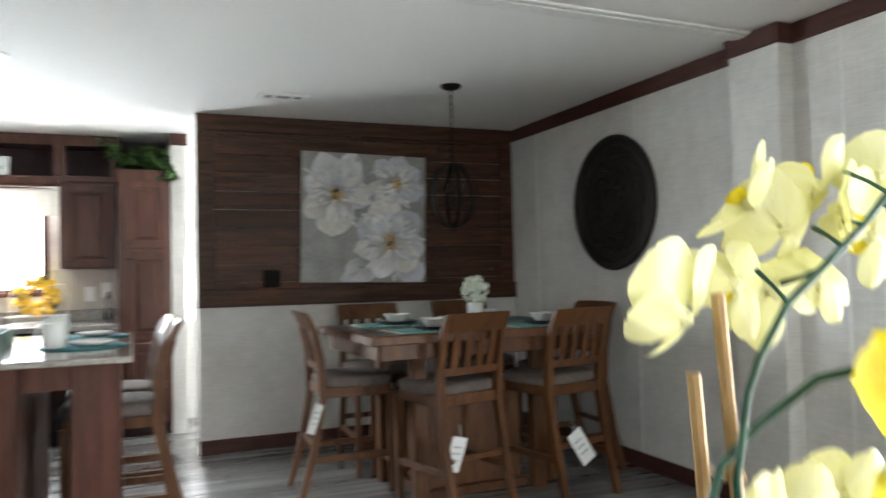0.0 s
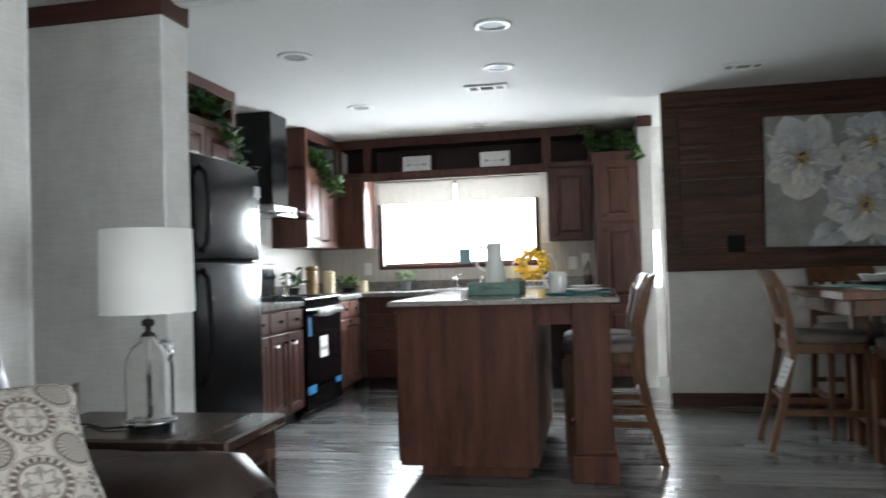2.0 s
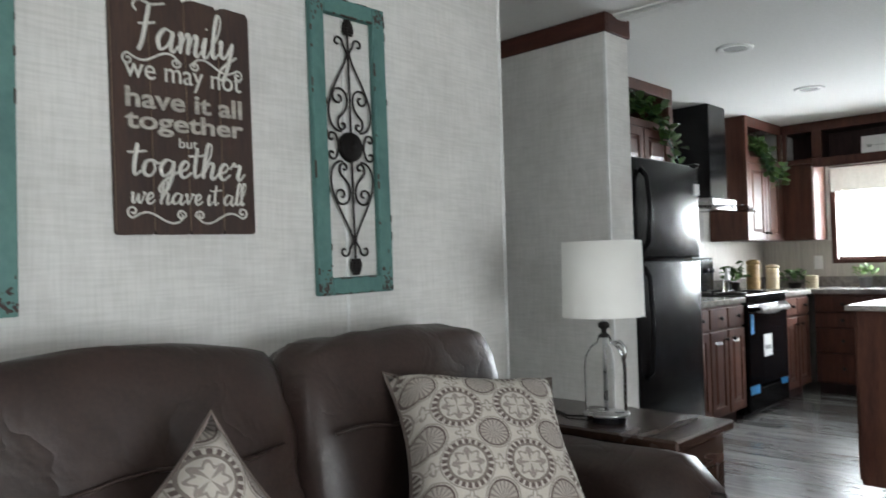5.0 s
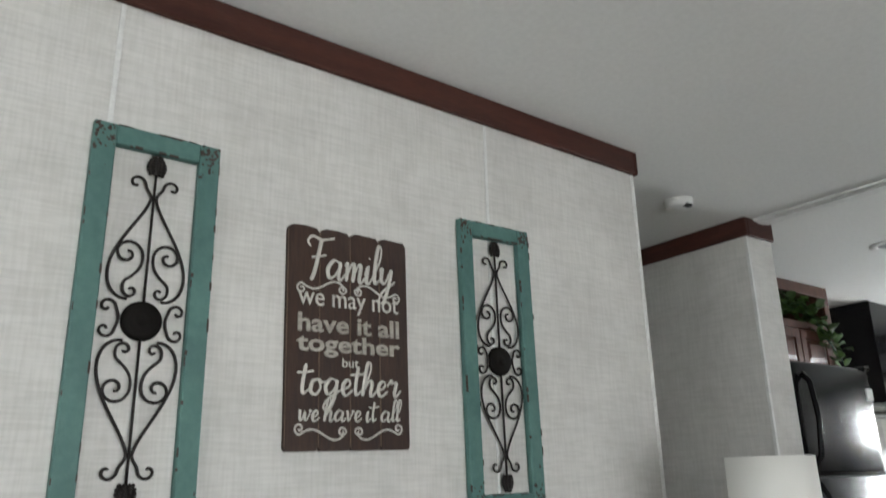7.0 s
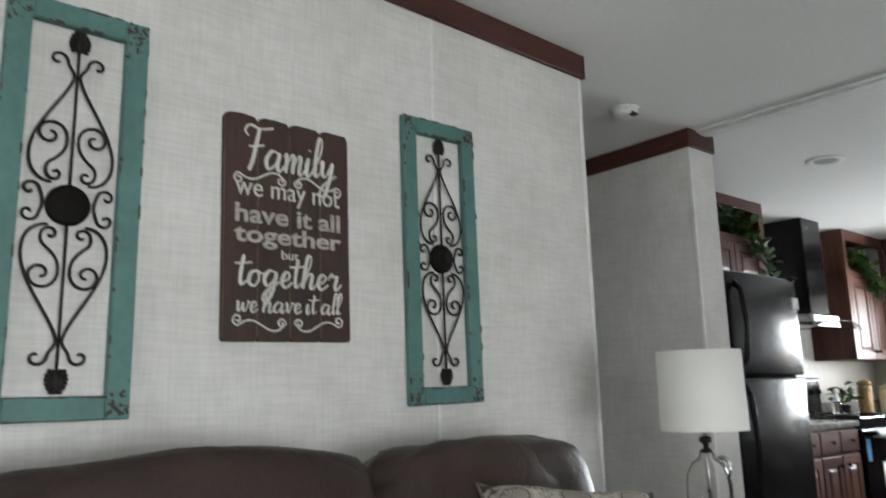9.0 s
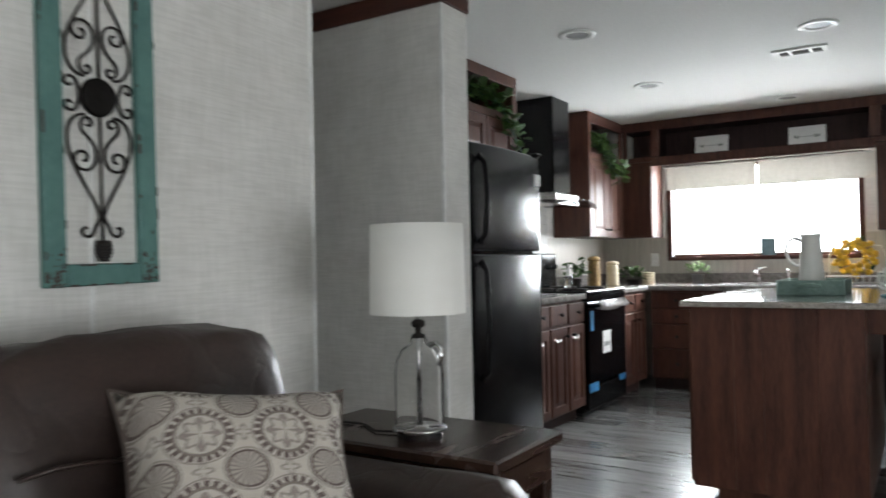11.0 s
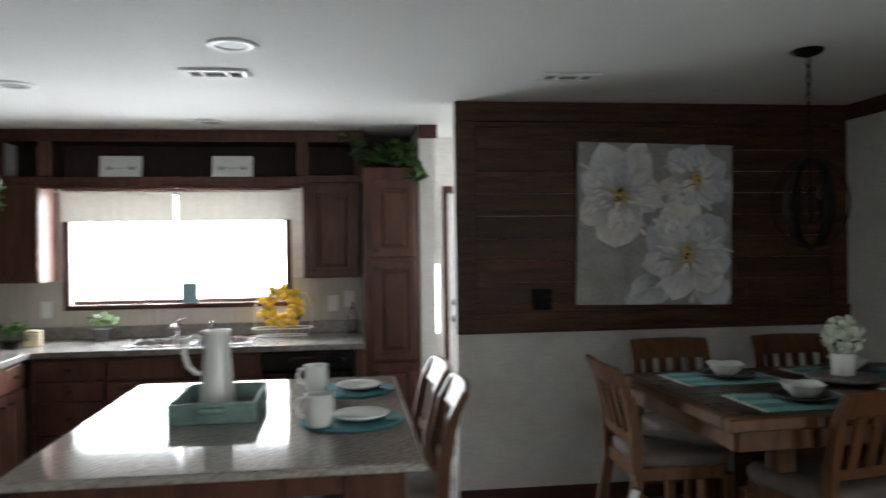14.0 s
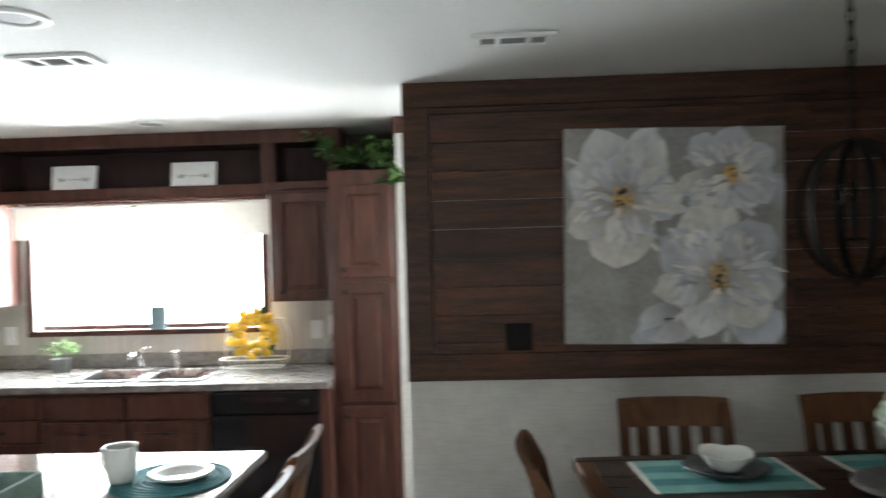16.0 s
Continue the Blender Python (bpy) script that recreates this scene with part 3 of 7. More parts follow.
def base_unit_back(x0, x1, doors, label, drawers=True):
    u = thing("base_cabinet", ((x0 + x1) / 2, (BY + YB) / 2, 0), label, "cabinet", "kitchen base cabinets")
    part("body", box((x0 + 0.001, BY, 0.09), (x1 - 0.001, YB - 0.002, CT - 0.04), 0.002), CAB, u, world=True)
    part("toe_kick", box((x0 + 0.002, BY + 0.06, 0), (x1 - 0.002, YB - 0.01, 0.09)), CABDARK, u, world=True)
    w = (x1 - x0) / doors
    for k in range(doors):
        if drawers:
            for z, h in ((0.10, 0.24), (0.345, 0.2), (0.55, 0.125), (0.68, 0.13)):
                panel_door(w - 0.01, h, u, FY(x0 + k * w + 0.005, BY, z), "drawer", flat=True, knob_at=(w / 2, h / 2))
        else:
            panel_door(w - 0.01, 0.56, u, FY(x0 + k * w + 0.005, BY, 0.10), knob_at=(w * 0.5, 0.5))
            panel_door(w - 0.01, 0.135, u, FY(x0 + k * w + 0.005, BY, 0.675), "drawer", flat=True)
    return u


base_unit_back(-1.86, -1.42, 1, "cherry brown base cabinet with four drawers")
base_unit_back(-1.42, -0.46, 2, "cherry brown sink base cabinet", False)
fl = thing("filler_panel", (0.18, BY, 0), "cherry brown filler strip beside the dishwasher", "cabinet")
part("panel", box((0.155, BY - 0.01, 0.0), (0.215, YB - 0.002, CT - 0.04), 0.002), CAB, fl, world=True)

# worktops in one L, with a sink let in
wt = thing("worktop", (-1.0, 6.4, CT - 0.04), "grey speckled laminate worktop with a bullnose edge", "countertop")
SK = (-1.33, -0.55, 6.18, 6.58)
for lo, hi in [((XL + 0.002, 3.56), (BX + 0.03, 4.685)), ((XL + 0.002, 5.455), (BX + 0.03, BY - 0.03)), ((XL + 0.002, BY - 0.03), (SK[0], YB - 0.002)), ((SK[1], BY - 0.03), (0.214, YB - 0.002)), ((SK[0], BY - 0.03), (SK[1], SK[2])), ((SK[0], SK[3]), (SK[1], YB - 0.002))]:
    part("slab", box((*lo, CT - 0.038), (*hi, CT), 0.003), LAMIN, wt, world=True)
for lo, hi in [((XL + 0.002, YB - 0.022), (0.214, YB - 0.002)), ((XL + 0.002, 3.56), (XL + 0.022, 4.685)), ((XL + 0.002, 5.455), (XL + 0.022, YB - 0.022))]:
    part("upstand", box((*lo, CT), (*hi, CT + 0.09), 0.003), LAMIN, wt, world=True)
sink = thing("sink", (-0.94, 6.38, CT), "double-bowl brushed steel sink let into the worktop", "sink")
for x0, x1 in ((SK[0], -0.955), (-0.925, SK[1])):
    bm = bmesh.new()
    y0, y1, d = SK[2] + 0.03, SK[3] - 0.02, 0.16
    for lo, hi in [((x0 + 0.02, y0, CT - d), (x1 - 0.02, y1, CT - d + 0.006)), ((x0 + 0.02, y0, CT - d), (x0 + 0.026, y1, CT + 0.004)), ((x1 - 0.026, y0, CT - d), (x1 - 0.02, y1, CT + 0.004)), ((x0 + 0.02, y0, CT - d), (x1 - 0.02, y0 + 0.006, CT + 0.004)), ((x0 + 0.02, y1 - 0.006, CT - d), (x1 - 0.02, y1, CT + 0.004))]:
        box(lo, hi, bm=bm)
    part("bowl", bm, STEEL, sink, world=True)
bm = box((SK[0] - 0.015, SK[2] - 0.015, CT), (SK[0] + 0.022, SK[3] + 0.015, CT + 0.008), 0.003)
for lo, hi in [((SK[1] - 0.022, SK[2] - 0.015), (SK[1] + 0.015, SK[3] + 0.015)), ((SK[0] + 0.022, SK[2] - 0.015), (SK[1] - 0.022, SK[2] + 0.03)), ((SK[0] + 0.022, SK[3] - 0.02), (SK[1] - 0.022, SK[3] + 0.015)), ((-0.975, SK[2] + 0.03), (-0.905, SK[3] - 0.02))]:
    box((*lo, CT), (*hi, CT + 0.008), 0.003, bm)
part("rim", bm, STEEL, sink, world=True)
tap = thing("faucet", (-1.09, 6.61, CT), "chrome kitchen faucet with a curved spout", "faucet")
part("base", box((-0.1, -0.025, 0), (0.1, 0.025, 0.02), 0.008), CHROME, tap)
part("spout", tube([(0, 0, 0.02), (0, 0, 0.07), (0, -0.02, 0.1), (0, -0.07, 0.115), (0, -0.13, 0.105), (0, -0.16, 0.085)], [0.016, 0.014, 0.013, 0.012, 0.011, 0.012], 10), CHROME, tap, smooth=True)
part("lever", tube([(0, 0, 0.09), (0.0, 0.01, 0.125), (0.06, 0.01, 0.14)], [0.012, 0.01, 0.006], 8), CHROME, tap, smooth=True)
spr = thing("sink_sprayer", (-0.86, 6.61, CT), "chrome side sprayer by the sink", "sprayer")
part("body", lathe([(0, 0.12), (0.016, 0.115), (0.018, 0.09), (0.011, 0.06), (0.012, 0.015), (0.022, 0.01), (0.022, 0)], 12), CHROME, spr, smooth=True)
part("head", tube([(0, 0, 0.1), (0, -0.03, 0.11), (0, -0.05, 0.105)], 0.014, 8), CHROME, spr, smooth=True)

# backsplash
bs = structure("backsplash", box((XL + 0.001, YB - 0.008, CT + 0.09), (-1.902, YB, 1.28)), SPLASH, "beige streaked backsplash panels", "backsplash")
part("panel", box((-1.902, YB - 0.008, CT + 0.09), (-0.298, YB, 1.07)), SPLASH, bs)
part("panel", box((-0.298, YB - 0.008, CT + 0.09), (0.21, YB, 1.28)), SPLASH, bs)
part("panel", box((XL, 5.46, CT + 0.09), (XL + 0.008, YB - 0.008, 1.28)), SPLASH, bs)
part("panel", box((XL, 3.56, CT + 0.09), (XL + 0.008, 4.66, 1.28)), SPLASH, bs)
for r in range(11):
    z0 = CT - 0.02 + r * 0.078
    for c in range(-1, 5):
        y0 = 4.66 + (c + (0.5 if r % 2 else 0)) * 0.2
        a, b = max(y0, 4.661), min(y0 + 0.197, 5.459)
        if b - a > 0.02:
            part("tile", box((XL, a, z0), (XL + 0.009, b, z0 + 0.075), 0.0015), TILE, bs)

# uppers
UX, UY, UZ = -2.21, 6.43, 1.285
uf = thing("upper_cabinet", (-2.37, 3.5, 1.68), "cherry brown cabinet over the fridge with an open top shelf", "cabinet", "kitchen wall cabinets")
OFX = -2.18
for lo, hi in [((XL + 0.002, 2.725, 1.72), (OFX, 4.27, 1.74)), ((XL + 0.002, 2.725, 2.04), (OFX, 4.27, 2.06)), ((XL + 0.002, 2.725, H - 0.02), (OFX, 4.27, H - 0.003)), ((XL + 0.002, 4.25, 1.74), (OFX, 4.27, H - 0.02)), ((XL + 0.002, 2.725, 1.74), (OFX, 2.745, H - 0.02)), ((XL + 0.002, 2.745, 1.74), (XL + 0.012, 4.25, H - 0.02))]:
    part("carcass_board", box(lo, hi), CAB, uf, world=True)
bm = box((OFX, 2.725, 2.245), (OFX + 0.018, 4.27, H - 0.003), 0.002)
box((OFX, 4.21, 1.73), (OFX + 0.018, 4.27, 2.245), 0.002, bm)
box((OFX, 2.725, 1.73), (OFX + 0.018, 2.785, 2.245), 0.002, bm)
box((OFX, 2.785, 2.01), (OFX + 0.018, 4.21, 2.06), 0.002, bm)
part("face_frame", bm, CAB, uf, world=True)
for k in range(4):
    panel_door(0.354, 0.27, uf, FX(OFX + 0.0, 2.787 + k * 0.356, 1.74))
ux = thing("upper_cabinet", (-2.36, 6.0, UZ), "cherry brown two-door wall cabinet with an open top shelf", "cabinet", "kitchen wall cabinets")
Y5 = 5.60
for lo, hi in [((XL + 0.002, Y5, UZ), (UX, YB - 0.002, UZ + 0.018)), ((XL + 0.002, Y5, 1.96), (UX, UY, 1.98)), ((XL + 0.002, Y5, H - 0.02), (UX, UY, H - 0.003)), ((XL + 0.002, Y5, UZ + 0.018), (UX, Y5 + 0.018, H - 0.02)), ((XL + 0.002, Y5 + 0.018, UZ + 0.018), (XL + 0.012, YB - 0.002, H - 0.02))]:
    part("carcass_board", box(lo, hi), CAB, ux, world=True)
bm = box((UX, Y5, 2.23), (UX + 0.018, UY - 0.02, H - 0.003), 0.002)
box((UX, Y5, UZ), (UX + 0.018, Y5 + 0.05, 2.23), 0.002, bm)
box((UX, UY - 0.09, UZ), (UX + 0.018, UY - 0.02, 2.23), 0.002, bm)
box((UX, Y5 + 0.05, 1.935), (UX + 0.018, UY - 0.09, 1.985), 0.002, bm)
part("face_frame", bm, CAB, ux, world=True)
for k in range(2):
    panel_door(0.35, 0.645, ux, FX(UX + 0.0, Y5 + 0.04 + k * 0.352, UZ + 0.004), knob_at=(0.31 if k == 0 else 0.04, 0.06))


def upper_back(x0, x1, z1, label):
    u = thing("upper_cabinet", ((x0 + x1) / 2, UY + 0.15, UZ), label, "cabinet", "kitchen wall cabinets")
    part("body", box((x0, UY, UZ), (x1, YB - 0.002, z1), 0.002), CAB, u, world=True)
    return u


ul = upper_back(-2.205, -1.935, 1.955, "cherry brown wall cabinet beside the window")
panel_door(0.25, 0.64, ul, FY(-2.19, UY, UZ + 0.01), flat=True)
ur = upper_back(-0.195, 0.205, 1.955, "cherry brown single-door wall cabinet beside the window")
panel_door(0.35, 0.645, ur, FY(-0.165, UY, UZ + 0.006), knob_at=(0.05, 0.05))
cu = thing("open_shelf_cabinet", (-1.0, 6.6, 1.955), "long dark open cubby shelf above the kitchen window", "shelf")
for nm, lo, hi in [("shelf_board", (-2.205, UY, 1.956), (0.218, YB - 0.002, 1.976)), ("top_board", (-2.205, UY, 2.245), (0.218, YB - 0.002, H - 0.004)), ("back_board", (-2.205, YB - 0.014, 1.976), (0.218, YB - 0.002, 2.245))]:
    part(nm, box(lo, hi), CABDARK, cu, world=True)
bm = box((-2.19, UY - 0.018, 2.235), (0.218, UY, H - 0.003), 0.002)
box((-1.935, UY - 0.018, 1.93), (-0.195, UY, 1.995), 0.002, bm)
box((-2.19, UY - 0.018, 1.957), (-1.935, UY, 2.0), 0.002, bm)
box((-0.195, UY - 0.018, 1.957), (0.218, UY, 2.0), 0.002, bm)
for a, b in ((-2.19, -2.15), (-1.935, -1.855), (-0.235, -0.15), (0.17, 0.218)):
    box((a, UY - 0.018, 2.0), (b, UY, 2.235), 0.002, bm)
part("face_frame", bm, CAB, cu, world=True)
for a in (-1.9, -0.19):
    part("divider", box((a - 0.01, UY, 1.976), (a + 0.01, YB - 0.014, 2.245)), CABDARK, cu, world=True)
# side reveals and lintel of the window bay
rv = thing("window_valance_board", (-1.1, UY + 0.1, 1.93), "thin brown moulding over the kitchen window", "moulding")
part("rod_board", box((-1.93, UY - 0.03, 1.915), (-0.2, UY - 0.0, 1.932), 0.003), TRIM, rv, world=True)

# pantry
pa = thing("pantry_cabinet", (0.41, 6.45, 0), "tall cherry brown pantry cabinet with three raised-panel doors", "cabinet")
PY = 6.16
part("body", box((0.219, PY, 0.09), (0.596, YB - 0.002, 2.03), 0.003), CAB, pa, world=True)
part("toe_kick", box((0.222, PY + 0.05, 0), (0.594, YB - 0.01, 0.09)), CABDARK, pa, world=True)
part("back_panel", box((0.219, YB - 0.02, 2.03), (0.596, YB - 0.004, H - 0.003)), CABDARK, pa, world=True)
part("side_panel", box((0.219, UY, 2.03), (0.235, YB - 0.02, H - 0.003)), CAB, pa, world=True)
for z0, z1, kz in ((0.10, 0.71, 0.56), (0.73, 1.40, 0.62), (1.425, 1.95, 0.05)):
    panel_door(0.30, z1 - z0, pa, FY(0.27, PY, z0), knob_at=(0.03, kz))

# refrigerator
fr = thing("refrigerator", (-1.97, 3.13, 0), "black top-freezer refrigerator with textured doors", "refrigerator")
FX0, FX1, FY0, FY1, FZ = -2.36, -1.62, 2.735, 3.525, 1.66
part("body", box((FX0, FY0, 0.03), (FX1 - 0.075, FY1, FZ - 0.01), 0.012, seg=2), BLACK, fr, world=True)


def bowed_door(z0, z1):
    """A door whose face swells out slightly between rounded upright edges."""
    rows = []
    for k in range(25):
        v = -1 + k / 12
        rows.append((FX1 - 0.026 * v * v - (0.016 * max(0, (abs(v) - 0.93) / 0.07) ** 2), (FY0 + FY1) / 2 + v * (FY1 - FY0) / 2))
    bm = bmesh.new()
    rings = []
    for z, inset in ((z0, 0.008), (z0 + 0.004, 0.003), (z0 + 0.012, 0), (z1 - 0.012, 0), (z1 - 0.004, 0.003), (z1, 0.008)):
        rings.append([bm.verts.new((x - inset, y, z)) for x, y in rows] + [bm.verts.new((FX1 - 0.07, FY1, z)), bm.verts.new((FX1 - 0.07, FY0, z))])
    for a, b in zip(rings, rings[1:]):
        for j in range(len(a)):
            bm.faces.new((a[j], a[(j + 1) % len(a)], b[(j + 1) % len(a)], b[j]))
    bm.faces.new(rings[0][::-1])
    bm.faces.new(rings[-1])
    for f in bm.faces:
        f.smooth = len(f.verts) == 4 and f.calc_center_median().x > FX1 - 0.05
    return bm


part("freezer_door", bowed_door(1.15, FZ), FRIDGE, fr, world=True)
part("fridge_door", bowed_door(0.1, 1.138), FRIDGE, fr, world=True)
part("base_grille", box((FX1 - 0.09, FY0 + 0.02, 0.0), (FX1 - 0.06, FY1 - 0.02, 0.09), 0.004), BLACK, fr, world=True)
part("foot", box((FX0 + 0.03, FY0 + 0.03, 0), (FX0 + 0.08, FY1 - 0.03, 0.03)), RUBBER, fr, world=True)
for z0, z1 in ((1.19, 1.6), (0.55, 1.1)):
    pts = [(FX1 - 0.005, FY0 + 0.085, z0), (FX1 + 0.03, FY0 + 0.08, z0 + 0.04), (FX1 + 0.05, FY0 + 0.07, (z0 + z1) / 2), (FX1 + 0.03, FY0 + 0.08, z1 - 0.04), (FX1 - 0.005, FY0 + 0.085, z1)]
    part("handle", tube(pts, [0.014, 0.013, 0.012, 0.013, 0.014], 8, flat=1.5), BLACK, fr, "black bowed handle", smooth=True, world=True)
part("hinge_cover", box((FX1 - 0.06, FY1 - 0.09, FZ), (FX1 - 0.005, FY1 - 0.02, FZ + 0.018), 0.006), BLACK, fr, world=True)
part("energy_label", box((FX1 - 0.012, FY1 - 0.11, 1.5), (FX1 - 0.0035, FY1 - 0.05, 1.56)), PAPER, fr, "small grey sticker", world=True)

# range
ra = thing("range", (-2.2, 5.07, 0), "black electric range with a film-wrapped handle and blue tape", "stove")
RY0, RY1, RX = 4.69, 5.45, -1.86
part("body", box((XL + 0.03, RY0, 0.03), (RX - 0.04, RY1, 0.855), 0.004), BLACK, ra, world=True)
part("cooktop", box((XL + 0.03, RY0 - 0.002, 0.855), (RX, RY1 + 0.002, 0.878), 0.006), BLACKG, ra, world=True)
for x, y, r in ((-2.05, 4.88, 0.1), (-2.05, 5.27, 0.08), (-2.3, 4.88, 0.08), (-2.3, 5.27, 0.1)):
    cl = bmesh.new()
    for q in (r, r * 0.75, r * 0.5, r * 0.28):
        tube([(x + q * math.cos(a * 0.2618), y + q * math.sin(a * 0.2618), 0.886) for a in range(24)], 0.006, 6, cl, closed=True)
    part("burner_coil", cl, IRON, ra, smooth=True, world=True)
part("oven_door", box((RX - 0.04, RY0 + 0.005, 0.22), (RX, RY1 - 0.005, 0.80), 0.008), BLACKG, ra, world=True)
part("drawer", box((RX - 0.04, RY0 + 0.005, 0.05), (RX, RY1 - 0.005, 0.205), 0.008), BLACK, ra, world=True)
part("control_strip", box((RX - 0.04, RY0 + 0.005, 0.81), (RX - 0.005, RY1 - 0.005, 0.852), 0.004), BLACK, ra, world=True)
part("oven_handle", tube([(RX, RY0 + 0.06, 0.77), (RX + 0.045, RY0 + 0.08, 0.775), (RX + 0.045, RY1 - 0.08, 0.775), (RX, RY1 - 0.06, 0.77)], 0.014, 8), BLACK, ra, smooth=True, world=True)
fm = tube([(RX + 0.045, RY0 + 0.09 + 0.029 * k, 0.772 + 0.008 * math.sin(k * 1.9)) for k in range(20)], [0.026 + 0.008 * math.sin(k * 2.3) for k in range(20)], 9)
part("film_wrap", fm, FILM, ra, "crumpled clear plastic film", world=True)
part("backguard", box((XL + 0.012, RY0 + 0.005, 0.878), (XL + 0.09, RY1 - 0.005, 1.15), 0.012, seg=2), BLACK, ra, world=True)
part("display", box((XL + 0.09, RY0 + 0.28, 1.0), (XL + 0.093, RY1 - 0.28, 1.09), 0.001), BLACKG, ra, world=True)
for y in (RY0 + 0.07, RY0 + 0.17, RY1 - 0.17, RY1 - 0.07):
    kb = lathe([(0, 0.03), (0.02, 0.028), (0.024, 0.005), (0.03, 0)], 14)
    kb.transform(Matrix.Translation((XL + 0.09, y, 1.045)) @ pose(0, 0, 0, 0, 90, 0))
    part("knob", kb, BLACK, ra, smooth=True, world=True)
part("sticker", box((RX, 4.96, 0.42), (RX + 0.0015, 5.12, 0.58)), PAPER, ra, "white and grey product sticker", world=True)
part("sticker_print", box((RX + 0.0015, 4.98, 0.47), (RX + 0.002, 5.1, 0.5)), GREYG, ra, world=True)
for lo, hi in [((RX - 0.005, RY0 + 0.04, 0.60), (RX + 0.002, RY0 + 0.1, 0.74)), ((RX - 0.005, RY0 + 0.01, 0.175), (RX + 0.002, RY0 + 0.17, 0.235)), ((RX - 0.005, RY1 - 0.16, 0.18), (RX + 0.002, RY1 - 0.04, 0.225))]:
    part("tape", box(lo, hi), TAPE, ra, "strip of blue tape", world=True)
for x in (XL + 0.1, RX - 0.1):
    part("foot", box((x - 0.03, RY0 + 0.04, 0), (x + 0.03, RY1 - 0.04, 0.03)), RUBBER, ra, world=True)

# hood
ho = thing("range_hood", (-2.3, 5.07, 1.5), "black chimney range hood with a curved glass canopy", "range hood")
part("chimney", box((XL + 0.002, 4.90, 1.60), (-2.19, 5.20, H - 0.003), 0.004), BLACK, ho, world=True)
part("motor_box", box((XL + 0.002, 4.84, 1.53), (-2.15, 5.27, 1.60), 0.01), STEEL, ho, world=True)
n = 14
bm = bmesh.new()
rows = []
for k in range(n + 1):
    u = -1 + 2 * k / n
    y, zc = 5.055 + u * 0.375, 1.572 - 0.045 * u * u
    row = []
    for j in range(7):
        v = j / 6
        x = XL + 0.01 + v * (0.50 - 0.05 * u * u)
        row.append(bm.verts.new((x, y, zc - 0.03 * v * v)))
    rows.append(row)
for a, b in zip(rows, rows[1:]):
    for j in range(6):
        bm.faces.new((a[j], a[j + 1], b[j + 1], b[j]))
bmesh.ops.solidify(bm, geom=bm.faces[:], thickness=0.006)
part("glass_canopy", bm, GLASS, ho, "clear curved glass", smooth=True, world=True)
part("lamp_strip", box((-2.16, 4.86, 1.51), (-2.14, 5.25, 1.535), 0.003), STEEL, ho, world=True)

# dishwasher
dw = thing("dishwasher", (-0.15, 6.4, 0), "black built-in dishwasher under the worktop", "dishwasher")
part("body", box((-0.455, BY + 0.01, 0.09), (0.15, YB - 0.06, CT - 0.042)), BLACK, dw, world=True)
part("door", box((-0.452, BY - 0.025, 0.11), (0.148, BY + 0.01, 0.69), 0.006), BLACKG, dw, world=True)
part("control_panel", box((-0.452, BY - 0.03, 0.695), (0.148, BY + 0.01, CT - 0.045), 0.008), BLACK, dw, world=True)
part("kick_plate", box((-0.45, BY + 0.04, 0), (0.146, BY + 0.06, 0.105)), BLACK, dw, world=True)
part("handle_recess", box((-0.27, BY - 0.033, 0.76), (-0.03, BY - 0.03, 0.785), 0.001), BLACKG, dw, world=True)
kb = lathe([(0, 0.02), (0.02, 0.018), (0.024, 0.0)], 16)
kb.transform(Matrix.Translation((0.07, BY - 0.03, 0.76)) @ pose(0, 0, 0, 90, 0, 0))
part("dial", kb, BLACK, dw, smooth=True, world=True)

# island
isl = thing("kitchen_island", (-0.4, 3.8, 0), "cherry brown island with a corner post and knee space", "kitchen island")
IX0, IX1, IY0, IY1 = -0.775, -0.09, 3.21, 4.44
part("body", box((IX0, IY0 + 0.006, 0.09), (IX1, IY1, 0.889), 0.003), ISL, isl, world=True)
x = IX0
for w in (0.18, 0.12, 0.21, 0.175):
    part("panel", box((x + 0.0008, IY0, 0.09), (x + w - 0.0008, IY0 + 0.006, 0.889), 0.0015), ISL, isl, world=True)
    x += w
part("toe_kick", box((IX0 + 0.07, IY0 + 0.16, 0), (IX1 - 0.06, IY1 - 0.05, 0.09)), ISL, isl, world=True)
part("apron", box((IX1, 3.31, 0.775), (0.09, 3.33, 0.889), 0.002), ISL, isl, world=True)
part("apron", box((0.17, 3.45, 0.80), (0.19, 4.4, 0.889), 0.002), ISL, isl, world=True)
PX0, PX1, PYY = 0.09, 0.275, 3.30
part("post", box((PX0, PYY, 0.14), (PX1, PYY + 0.15, 0.889), 0.004), ISL, isl, world=True)
bm = box((PX0 - 0.02, PYY - 0.02, 0), (PX1 + 0.02, PYY + 0.17, 0.135), 0.006)
box((PX0 - 0.01, PYY - 0.01, 0.135), (PX1 + 0.01, PYY + 0.16, 0.155), 0.006, bm)
part("plinth", bm, ISL, isl, world=True)
panel_door(0.55, 0.76, isl, Matrix.Translation((IX0, 4.2, 0.1)) @ pose(0, 0, 0, 0, 0, -90), material=ISL, knob_at=(0.05, 0.7))
panel_door(0.42, 0.76, isl, Matrix.Translation((IX0, 3.66, 0.1)) @ pose(0, 0, 0, 0, 0, -90), material=ISL)
it = thing("island_worktop", (-0.25, 3.78, 0.889), "glossy speckled granite-look island worktop", "countertop")
part("slab", box((-0.791, 3.114, 0.890), (0.311, 4.496, 0.914), 0.005, seg=2), GRANITE, it, world=True)
ROCKE = mat("chiselled_edge", (0.42, 0.39, 0.35), (0.14, 0.12, 0.105), rough=0.35, scale=70, fine=220, bump=0.8)
